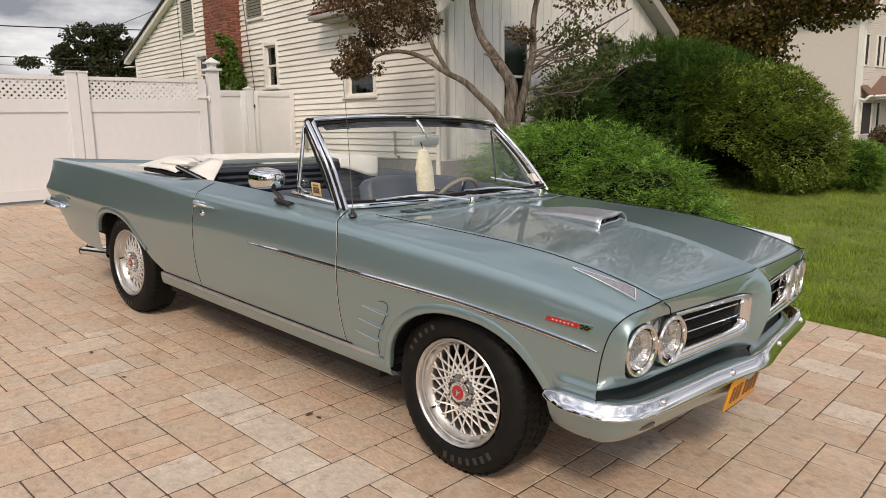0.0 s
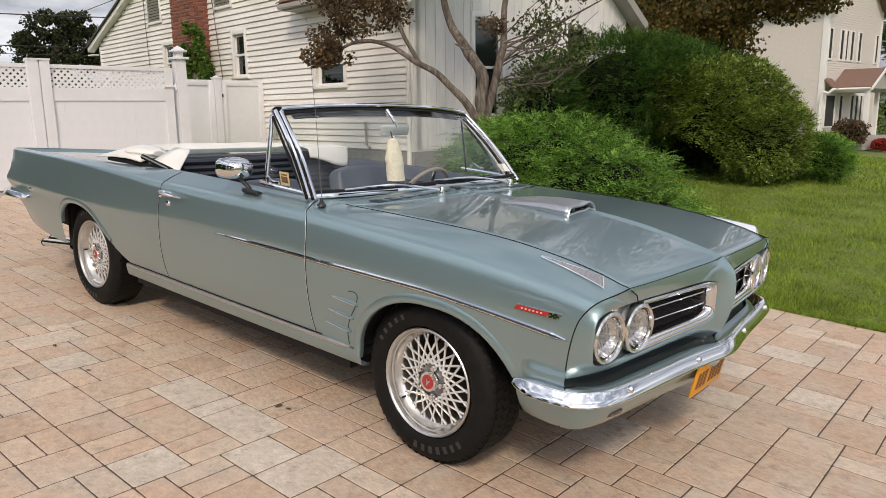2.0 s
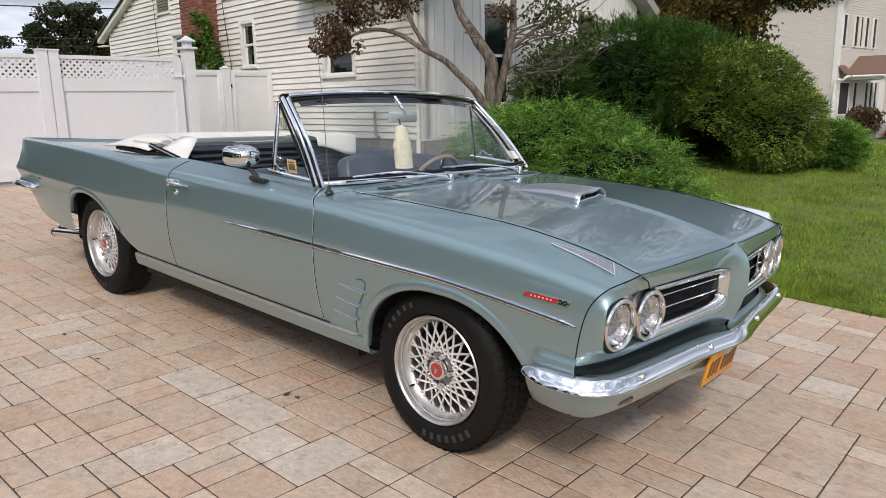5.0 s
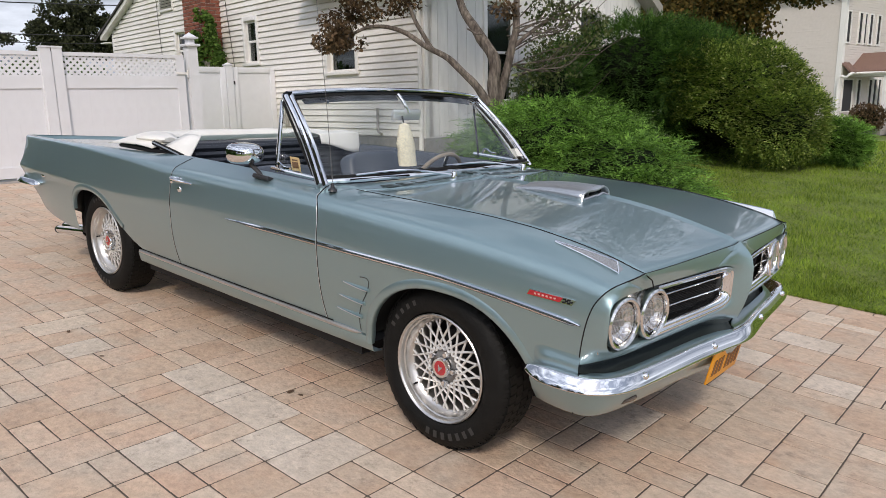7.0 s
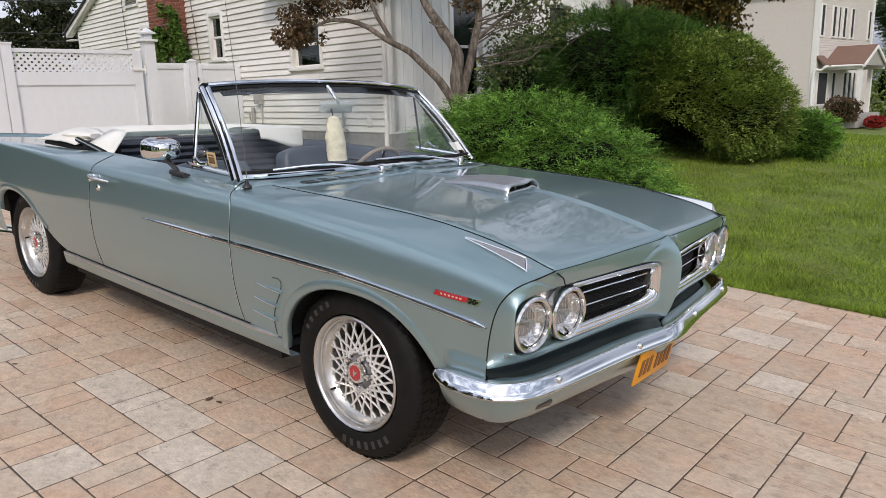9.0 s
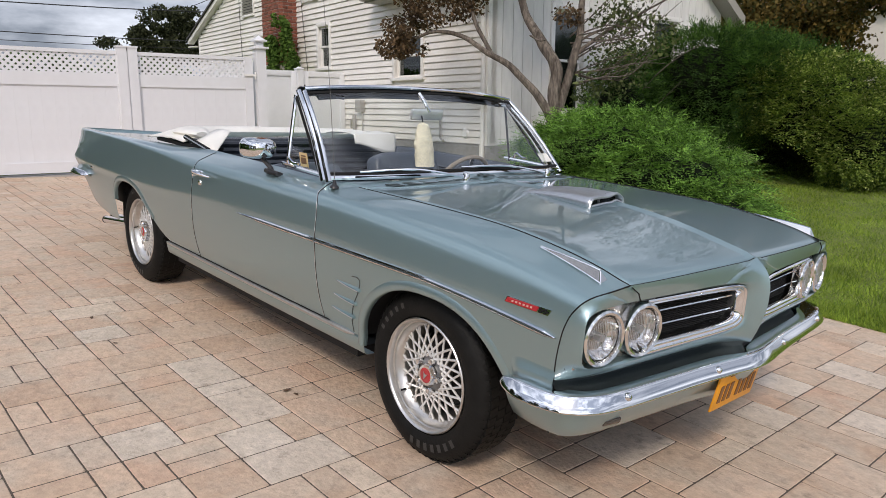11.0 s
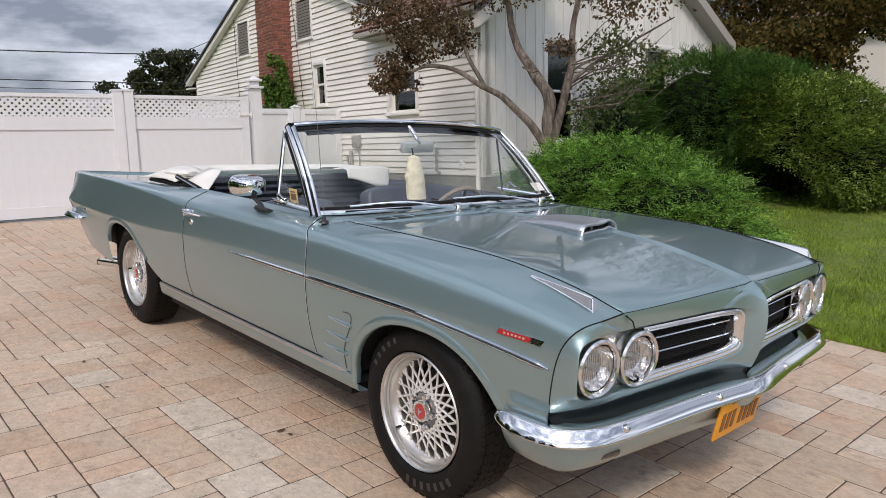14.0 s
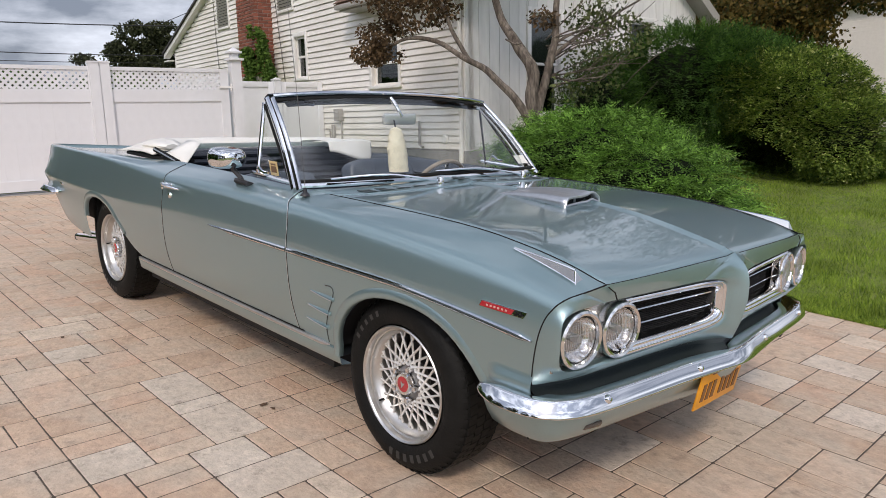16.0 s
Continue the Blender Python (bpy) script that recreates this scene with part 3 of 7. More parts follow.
def slab(p, q, depth, thick):
    """A sloping board between two points of the side wall's plane, reaching forward."""
    (x0, z0), (x1, z1) = p, q
    return Geo().add([(x0, -depth, z0), (x1, -depth, z1), (x1, -depth, z1 - thick), (x0, -depth, z0 - thick), (x0, 0, z0), (x1, 0, z1), (x1, 0, z1 - thick), (x0, 0, z0 - thick)],
                     [(0, 1, 2, 3), (4, 7, 6, 5), (0, 4, 5, 1), (3, 2, 6, 7), (0, 3, 7, 4), (1, 5, 6, 2)])


EAVE_L = (APEX_X - 5.6, APEX_Z + 0.06 - 5.6 * RAKE)
EAVE_R = (APEX_X + 4.3, APEX_Z + 0.06 - 4.3 * RAKE)
for end in (EAVE_L, EAVE_R):
    part("rake_board", slab(end, (APEX_X, APEX_Z + 0.06), 0.16, 0.105), TRIM, house, "white rake board", smooth=False)
    top = [end, (APEX_X, APEX_Z + 0.06)]
    g = Geo().add([(x, y, z + dz) for x, z in top for y in (-0.2, 7.5) for dz in (0.0, 0.05)], [(0, 1, 3, 2), (4, 6, 7, 5), (0, 4, 5, 1), (2, 3, 7, 6), (0, 2, 6, 4), (1, 5, 7, 3)])
    part("roof", g, DARK_SHINGLE, house, "dark shingle roof", smooth=False)
part("gutter_end", Geo().box(EAVE_L[0] - 0.02, -0.16, EAVE_L[1] - 0.2, EAVE_L[0] + 0.35, 0.0, EAVE_L[1] - 0.17), TRIM, house, smooth=False)
# The wing in front: eaves along the side, gable to the street.
# The soffit's shade is put into its grey colour.
part("soffit", Geo().box(-2.80, -0.36, 3.03, 0.25, 0.0, 3.06), LOUVRE, house, "soffit greyed for the shade under the eave", smooth=False)
part("gutter", Geo().box(-2.82, -0.45, 3.055, 0.3, -0.365, 3.125), LOUVRE, house, "weathered grey gutter", bevel=0.01)
wing_roof = part("roof", Geo().add([(-2.84, -0.44, 3.13), (0.30, -0.44, 3.13), (0.30, 2.85, 5.30), (-2.84, 2.85, 5.30), (-2.84, -0.44, 3.09), (0.30, -0.44, 3.09), (0.30, 2.85, 5.26), (-2.84, 2.85, 5.26)],
                 [(0, 1, 2, 3), (4, 7, 6, 5), (0, 4, 5, 1), (1, 5, 6, 2), (2, 6, 7, 3), (3, 7, 4, 0)]), SHINGLE, house, "red-brown shingle roof", smooth=False)
for k in range(25):
    y0, y1 = -0.45 + k * 0.13, -0.45 + (k + 1) * 0.13 + 0.02
    g = Geo().add([(-2.86, y0, 3.15 + (y0 + 0.45) * 0.66 + 0.012), (0.32, y0, 3.15 + (y0 + 0.45) * 0.66 + 0.012), (0.32, y1, 3.15 + (y1 + 0.45) * 0.66), (-2.86, y1, 3.15 + (y1 + 0.45) * 0.66)], [(0, 1, 2, 3)])
    part("shingle", g, SHINGLE, wing_roof, smooth=False, thick=0.012)
part("downspout", Geo().tube(smooth_path([(0.0, -0.42, 3.05), (-0.02, -0.36, 2.95), (-0.05, -0.12, 2.78), (-0.05, -0.06, 2.66), (-0.05, -0.055, 0.5)], 4), 0.035, 8), TRIM, house, "white downspout")
for s in (1, -1):
    g = Geo().add([(0.30, 2.85 + s * 3.15, 3.02), (0.30, 2.85, 5.12), (0.30, 2.85, 4.94), (0.30, 2.85 + s * 3.15, 2.84), (0.0, 2.85 + s * 3.15, 3.02), (0.0, 2.85, 5.12), (0.0, 2.85, 4.94), (0.0, 2.85 + s * 3.15, 2.84)],
                  [(0, 1, 2, 3), (4, 7, 6, 5), (0, 4, 5, 1), (3, 2, 6, 7), (0, 3, 7, 4), (1, 5, 6, 2)])
    part("rake_board", g, LOUVRE if s == 1 else TRIM, house, smooth=False)
# Chimney: bricks around a mortar core.
CH = (-6.94, -6.08, -0.40, 0.0)
chimney = part("chimney", Geo().box(CH[0] + 0.008, CH[2] + 0.008, 0.2, CH[1] - 0.008, CH[3], 6.2), MORTAR, house, "red brick chimney on the outer wall", smooth=False)
# Utilities low on the wall.
part("meter_box", Geo().box(-3.58, -0.12, 1.24, -3.40, 0.0, 1.46).tube([(-3.42, -0.06, 1.24), (-3.42, -0.06, 0.62)], 0.014), LOUVRE, house, "grey electric meter box with conduit", bevel=0.006)
part("gas_pipe", Geo().tube([(-4.0, -0.05, 1.1), (-3.86, -0.05, 1.1), (-3.86, -0.05, 0.95), (-3.7, -0.05, 0.95)], 0.014).tube([(-3.7, -0.07, 1.18), (-3.7, -0.07, 0.9)], 0.035), LOUVRE, house)
part("standpipe", Geo().tube([(-1.06, -0.06, 1.22), (-1.06, -0.06, 0.86), (-0.96, -0.07, 0.82)], 0.02), LOUVRE, house, "grey pipe on the wall")
part("dryer_vent", Geo().lathe([(0.0, 0.03), (0.055, 0.03), (0.075, 0.012), (0.08, 0.0)], 20, pose(-0.475, -0.012, 0.95, 90)), TRIM, house, "round white wall vent")
for x0, x1 in ((-9.12, -9.0), (-6.02, -5.55)):
    part("cable", Geo().tube([(x0, -0.03, 4.6), ((x0 + x1) / 2, -0.05, 3.4), (x1, -0.03, 1.6)], 0.006, 6), CABLE, house, "black cable hanging down the wall")

# ---- fence ----
FX = -1.95
fence = thing("fence", "white vinyl privacy fence with lattice top and double gate", "fence", HOUSE)
BASE = 0.47


def leaf(y0, y1, z0=0.50):
    """One gate leaf: stiles, rails, tongue-and-groove boards and a lattice top."""
    ga = part("gate_leaf", Geo().box(FX - 0.02, y0, z0, FX + 0.03, y0 + 0.115, 2.0).box(FX - 0.02, y1 - 0.115, z0, FX + 0.03, y1, 2.0)
              .box(FX - 0.018, y0 + 0.115, 1.955, FX + 0.028, y1 - 0.115, 2.0).box(FX - 0.018, y0 + 0.115, 1.560, FX + 0.028, y1 - 0.115, 1.722)
              .box(FX - 0.018, y0 + 0.115, z0, FX + 0.028, y1 - 0.115, z0 + 0.13), VINYL_WHITE, fence, "white gate leaf with lattice top", smooth=False)
    board = Geo().box(-0.008, 0.0, 0, 0.012, 0.1496, 1.56 - z0 - 0.13).mesh("board", smooth=False)
    n = int((y1 - y0 - 0.23) / 0.15) + 1
    step = (y1 - y0 - 0.23) / n
    for k in range(n):
        part("board", board, VINYL_WHITE, ga, m=Matrix.Translation((FX, y0 + 0.115 + k * step, z0 + 0.13)) @ Matrix.Diagonal((1, step / 0.15, 1, 1)))
    for s in (1, -1):
        lat = Geo()
        y = y0 + 0.115 - 0.24
        while y < y1:
            p = [(y, 1.722), (y + 0.233, 1.955)] if s == 1 else [(y + 0.233, 1.722), (y, 1.955)]
            (a, c), (b, d) = p
            lo, hi = y0 + 0.115, y1 - 0.115
            if a != b:
                t0, t1 = sorted(((lo - a) / (b - a), (hi - a) / (b - a)))
                t0, t1 = max(t0, 0), min(t1, 1)
                if t1 - t0 > 0.02:
                    q0, q1 = (a + (b - a) * t0, c + (d - c) * t0), (a + (b - a) * t1, c + (d - c) * t1)
                    w, x = 0.031, FX + (0.0062 if s == 1 else 0.004)
                    lat.add([(x + e, q[0], q[1] + f) for e in (0, 0.007) for q in (q0, q1) for f in (-w * 1.41 / 2, w * 1.41 / 2)],
                            [(0, 1, 3, 2), (4, 6, 7, 5), (0, 4, 5, 1), (2, 3, 7, 6), (0, 2, 6, 4), (1, 5, 7, 3)])
            y += 0.078
        part("lattice", lat, VINYL_WHITE, ga, smooth=False)
    return ga


def fence_post(x, y, top, half=0.07, cap="flat", base=BASE):
    g = Geo().box(x - half, y - half, base - 0.3, x + half, y + half, top)
    p = part("post", g, VINYL_WHITE, fence, smooth=False)
    c = Geo()
    if cap == "flat":
        c.box(x - half - 0.012, y - half - 0.012, top, x + half + 0.012, y + half + 0.012, top + 0.02)
        c.add([(x - half, y - half, top + 0.02), (x + half, y - half, top + 0.02), (x + half, y + half, top + 0.02), (x - half, y + half, top + 0.02), (x, y, top + 0.055)], [(0, 1, 4), (1, 2, 4), (2, 3, 4), (3, 0, 4)])
    else:
        for a, z0, z1 in ((half + 0.035, 0.0, 0.03), (half - 0.02, 0.03, 0.10), (half + 0.02, 0.10, 0.125)):
            c.box(x - a, y - a, top + z0, x + a, y + a, top + z1)
        a = half + 0.005
        c.add([(x - a, y - a, top + 0.125), (x + a, y - a, top + 0.125), (x + a, y + a, top + 0.125), (x - a, y + a, top + 0.125), (x, y, top + 0.19)], [(0, 1, 4), (1, 2, 4), (2, 3, 4), (3, 0, 4)])
    part("post_cap", c, VINYL_WHITE, p, bevel=0.003)
    return p


leaf(-4.405, -2.73)
leaf(-6.10, -4.425)
for y in (-4.465, -4.335):
    part("gate_stile_cap", Geo().box(FX - 0.05, y - 0.058, 0.5, FX + 0.05, y + 0.058, 2.045).box(FX - 0.06, y - 0.066, 2.045, FX + 0.06, y + 0.066, 2.065), VINYL_WHITE, fence, smooth=False)
fence_post(FX, -2.61, 2.12, cap="finial")
fence_post(FX, -6.19, 2.05)
part("hinge", Geo().box(FX + 0.03, -2.86, 1.74, FX + 0.05, -2.66, 1.77).tube([(FX + 0.05, -2.70, 1.70), (FX + 0.05, -2.70, 1.80)], 0.012), TRIM, fence, "white strap hinge")
GX = -4.15
for y0, y1 in ((-2.62, -1.0), (-0.86, -0.02)):
    ga = part("gate_panel", Geo().box(GX - 0.02, y0, 0.5, GX + 0.03, y0 + 0.1, 1.96).box(GX - 0.02, y1 - 0.1, 0.5, GX + 0.03, y1, 1.96)
              .box(GX - 0.018, y0 + 0.1, 1.86, GX + 0.028, y1 - 0.1, 1.96).box(GX - 0.018, y0 + 0.1, 0.5, GX + 0.028, y1 - 0.1, 0.65), VINYL_WHITE, fence, bevel=0.005)
    part("board", Geo().box(GX - 0.006, y0 + 0.1, 0.65, GX + 0.01, y1 - 0.1, 1.86), VINYL_WHITE, ga, smooth=False)
fence_post(GX, -0.935, 1.985, 0.06)
part("return_panel", Geo().box(GX, -2.64, 0.5, FX - 0.07, -2.58, 1.95), VINYL_WHITE, fence, bevel=0.004)
part("latch", Geo().box(GX + 0.03, -0.88, 1.66, GX + 0.055, -0.84, 1.72), PLASTIC_BLACK, fence, "small black latch", bevel=0.004)
part("concrete_sill", Geo().box(FX - 0.25, -9.0, 0.2, FX + 0.06, -2.5, 0.47), CONCRETE, fence, smooth=False)

# ---- far house ----
FAR = pose(-6.2, 31.3, 0, 0, 0, -8)
far_house = thing("house", "distant white two-storey house with a small porch", "house", FAR)
FAR_W, FAR_EAVE, FAR_APEX = 6.25, 5.65, 8.1
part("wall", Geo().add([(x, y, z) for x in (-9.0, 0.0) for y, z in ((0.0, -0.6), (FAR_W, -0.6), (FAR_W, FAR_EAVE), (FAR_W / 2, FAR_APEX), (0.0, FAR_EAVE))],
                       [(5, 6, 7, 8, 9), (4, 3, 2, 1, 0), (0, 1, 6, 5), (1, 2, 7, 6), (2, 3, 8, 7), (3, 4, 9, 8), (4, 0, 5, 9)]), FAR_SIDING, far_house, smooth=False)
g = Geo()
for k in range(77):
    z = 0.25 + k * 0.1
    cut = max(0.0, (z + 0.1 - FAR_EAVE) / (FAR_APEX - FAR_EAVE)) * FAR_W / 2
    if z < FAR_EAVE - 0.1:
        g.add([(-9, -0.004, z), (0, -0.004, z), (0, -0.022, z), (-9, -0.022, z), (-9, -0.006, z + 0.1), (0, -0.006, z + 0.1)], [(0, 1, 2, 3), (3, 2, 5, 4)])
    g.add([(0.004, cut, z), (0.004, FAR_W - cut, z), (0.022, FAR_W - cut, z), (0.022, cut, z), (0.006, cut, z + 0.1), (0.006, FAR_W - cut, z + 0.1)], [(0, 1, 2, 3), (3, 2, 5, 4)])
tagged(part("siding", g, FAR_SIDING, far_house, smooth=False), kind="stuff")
part("corner_board", Geo().box(-0.16, -0.05, 0.0, 0.05, 0.16, FAR_EAVE), TRIM, far_house, smooth=False)
part("corner_board", Geo().box(-0.05, FAR_W - 0.14, 0.0, 0.05, FAR_W + 0.04, FAR_EAVE), TRIM, far_house, smooth=False)
for side in (0, 1):
    e, a = ((-0.35, FAR_EAVE - 0.28), (FAR_W / 2, FAR_APEX + 0.01)) if side == 0 else ((FAR_W + 0.35, FAR_EAVE - 0.28), (FAR_W / 2, FAR_APEX + 0.01))
    part("roof", Geo().add([(x, y, z + d) for x in (-9.3, 0.45) for y, z in (e, a) for d in (0.0, 0.12)], [(0, 4, 6, 2), (1, 3, 7, 5), (0, 2, 3, 1), (4, 5, 7, 6), (0, 1, 5, 4), (2, 6, 7, 3)]), SHINGLE, far_house, smooth=False)
    part("rake_board", Geo().add([(x, y, z - d) for x in (0.38, 0.47) for y, z in (e, a) for d in (-0.02, 0.20)], [(0, 4, 6, 2), (1, 3, 7, 5), (0, 2, 3, 1), (4, 5, 7, 6), (0, 1, 5, 4), (2, 6, 7, 3)]), TRIM, far_house, smooth=False)
    part("gutter", Geo().tube([(-9.2, e[0], e[1] + 0.02), (0.4, e[0], e[1] + 0.02)], 0.07, 6), TRIM, far_house)


def far_window(y, w, z0, z1):
    wi = part("window", Geo().box(0.0, y - 0.05, z0 - 0.06, 0.07, y, z1 + 0.05).box(0.0, y + w, z0 - 0.06, 0.07, y + w + 0.05, z1 + 0.05).box(0.0, y, z1, 0.07, y + w, z1 + 0.05).box(0.0, y, z0 - 0.06, 0.07, y + w, z0), TRIM, far_house, smooth=False)
    # Opaque dark panes take the place of the unlit rooms behind.
    part("pane", Geo().box(0.024, y, z0, 0.032, y + w, z1), INDOOR_SHADE, wi, smooth=False)


for y, w in ((0.18, 0.34), (1.40, 0.34), (2.00, 0.24), (2.55, 0.34), (3.45, 0.34), (5.60, 0.30)):
    far_window(y, w, 3.34, 4.55)
for y, w in ((0.32, 1.0), (1.85, 0.34), (3.15, 0.34), (3.70, 0.34), (4.25, 0.30), (4.95, 0.5)):
    far_window(y, w, 0.50, 1.80)
# The porch: a small gabled roof on posts, standing out from the wall, and a lean-to roof beside it.
porch = part("porch", Geo().box(0.03, 0.75, -0.5, 1.5, 3.6, 0.06), CONCRETE, far_house, "small gabled entrance porch", smooth=False)
for e in (0.80, 3.60):
    part("porch_roof", Geo().add([(x, y, z + d) for x in (0.0, 1.62) for y, z in ((e, 2.08), (2.2, 2.86)) for d in (0.0, 0.07)], [(0, 4, 6, 2), (1, 3, 7, 5), (0, 2, 3, 1), (4, 5, 7, 6), (0, 1, 5, 4), (2, 6, 7, 3)]), SHINGLE, porch, smooth=False)
    part("porch_rake", Geo().add([(x, y, z - d) for x in (1.60, 1.66) for y, z in ((e, 2.10), (2.2, 2.90)) for d in (0.0, 0.13)], [(0, 4, 6, 2), (1, 3, 7, 5), (0, 2, 3, 1), (4, 5, 7, 6), (0, 1, 5, 4), (2, 6, 7, 3)]), TRIM, porch, smooth=False)
part("porch_gable", Geo().add([(x, y, z) for x in (1.50, 1.56) for y, z in ((0.9, 2.06), (3.5, 2.06), (2.2, 2.80))], [(3, 4, 5), (2, 1, 0), (0, 1, 4, 3), (1, 2, 5, 4), (2, 0, 3, 5)]), LOUVRE, porch, smooth=False)
part("porch_beam", Geo().box(0.02, 0.84, 1.92, 1.56, 0.98, 2.08), TRIM, porch, smooth=False)
part("porch_beam", Geo().box(0.02, 3.42, 1.92, 1.56, 3.56, 2.08), TRIM, porch, smooth=False)
for x, y in ((1.38, 0.92), (0.92, 3.48)):
    part("porch_post", Geo().box(x, y - 0.08, 0.06, x + 0.16, y + 0.08, 1.92), TRIM, porch, smooth=False)
part("lean_to_roof", Geo().add([(0.02, 0.0, 2.52), (0.02, 0.8, 2.52), (0.42, 0.8, 2.14), (0.42, 0.0, 2.14), (0.02, 0.0, 2.44), (0.02, 0.8, 2.44), (0.42, 0.8, 2.06), (0.42, 0.0, 2.06)],
     [(0, 3, 2, 1), (4, 5, 6, 7), (0, 1, 5, 4), (3, 7, 6, 2), (0, 4, 7, 3), (1, 2, 6, 5)]), SHINGLE, porch, smooth=False)
part("gutter", Geo().tube(smooth_path([(1.6, 0.74, 2.06), (0.45, 0.72, 2.06), (0.44, 0.0, 2.04), (0.30, -0.08, 1.90), (0.02, -0.10, 1.78), (0.0, -0.10, 0.1)], 4), 0.055, 6), TRIM, porch)

# Beyond the fence: roofs, a brick chimney and overhead cables.
shed = thing("house", "dark distant roof with a brick chimney", "house", pose(-46, 20.5, 0, 0, 0, 0))
part("wall", Geo().box(-6, 4, 0, 0, 8, 4.6), LOUVRE, shed, smooth=False)
part("roof", Geo().add([(0.4, 3.6, 4.5), (0.4, 8.4, 4.5), (-6.4, 8.4, 4.5), (-6.4, 3.6, 4.5), (-3, 3.6, 5.2), (-3, 8.4, 5.2)], [(0, 1, 5, 4), (2, 3, 4, 5), (0, 4, 3), (1, 2, 5), (0, 3, 2, 1)]), DARK_SHINGLE, shed, smooth=False)
part("chimney", Geo().box(-2.2, 5.3, 3.5, -1.0, 6.7, 6.0), BRICK, shed, smooth=False)
for a, b, r in (((-37.0, 0.5, 5.86), (-31.3, 18.5, 5.98), 0.026), ((-37.0, 0.5, 4.66), (-31.3, 18.5, 4.50), 0.022), ((-37.2, 0.5, 4.30), (-31.5, 18.5, 4.18), 0.015), ((-33.1, 12.4, 5.95), (-31.4, 18.4, 9.1), 0.015)):
    mid = (Vector(a) + Vector(b)) / 2 - Vector((0, 0, 0.12))
    tagged(part("overhead_cable", Geo().tube(smooth_path([a, mid, b], 8), r, 5), CABLE), "black overhead power cable beyond the fence", "cable", "overhead cables")


for x, y, top in ((-37.1, 0.5, 6.6), (-31.4, 18.5, 9.2)):
    pole = thing("utility_pole", "weathered wooden utility pole carrying the overhead cables", "pole", Matrix.Translation((x, y, 0)), "utility poles")
    part("shaft", Geo().tube([(0, 0, -0.4), (0, 0, 0.6 * top), (0, 0, top)], [0.16, 0.14, 0.11], 10), BARK, pole)
    part("crossarm", Geo().box(-0.05, -0.9, 0.9 * top, 0.05, 0.9, 0.9 * top + 0.11), BARK, pole, smooth=False)


# ---- car: x towards its front, y to its left, wheels on z = 0 ----
car = thing("car", "green-grey metallic convertible with its top folded, on pavers", "car", LEVEL)
WB, R_TYRE = 2.845, 0.325
# Lines along the body: the inner top edge, then the half width and height of the lines down the side.
top_y = curve((0.78, 0.69), (0.70, 0.70), (0.0, 0.702), (-0.57, 0.712), (-0.85, 0.735), (-1.9, 0.735), (-2.4, 0.760), (-3.2, 0.785), (-4.15, 0.765))
top_z = curve((0.78, 0.828), (0.737, 0.835), (0.62, 0.866), (0.50, 0.889), (0.40, 0.903), (0.28, 0.916), (0.10, 0.925), (-0.24, 0.930), (-0.57, 0.932), (-0.9, 0.940), (-1.9, 0.948), (-2.4, 0.930), (-3.0, 0.918), (-3.6, 0.906), (-4.15, 0.894))
wide = curve((0.75, 0.868), (0.70, 0.876), (0.60, 0.877), (0.40, 0.877), (0.1, 0.880), (-0.65, 0.888), (-1.88, 0.897), (-3.0, 0.897), (-3.7, 0.880), (-4.15, 0.830))
low_y = curve((0.75, 0.79), (0.6, 0.80), (0.45, 0.815), (-0.4, 0.832), (-1.9, 0.842), (-2.4, 0.842), (-3.2, 0.845), (-3.9, 0.82), (-4.15, 0.79))
low_z = curve((0.75, 0.355), (0.45, 0.350), (-0.3, 0.362), (-2.2, 0.362), (-3.25, 0.345), (-3.60, 0.366), (-3.85, 0.415), (-4.15, 0.56))
crease_z = curve((0.75, 0.69), (0.6, 0.695), (-0.65, 0.712), (-1.9, 0.709), (-2.2, 0.690), (-2.6, 0.677), (-3.5, 0.680), (-4.15, 0.672))
fin = curve((0.75, 0.0), (-1.5, 0.0), (-1.9, 0.25), (-2.5, 0.7), (-3.0, 0.95), (-3.5, 1.0), (-4.15, 1.0))
# The shoulder between the top and the side, and how round it is.
shoulder_y = curve((0.75, 0.850), (0.68, 0.858), (0.47, 0.854), (0.0, 0.852), (-0.67, 0.860), (-1.88, 0.872), (-2.4, 0.870), (-3.0, 0.862), (-3.6, 0.836), (-4.15, 0.788))
shoulder_z = curve((0.75, 0.800), (0.68, 0.811), (0.47, 0.840), (0.0, 0.876), (-0.67, 0.896), (-1.88, 0.893), (-2.4, 0.905), (-3.0, 0.911), (-3.6, 0.903), (-4.15, 0.890))
roundness = curve((0.75, 0.036), (0.60, 0.042), (0.1, 0.055), (-0.6, 0.050), (-1.2, 0.042), (-1.9, 0.035), (-2.6, 0.024), (-3.2, 0.016), (-4.15, 0.012))


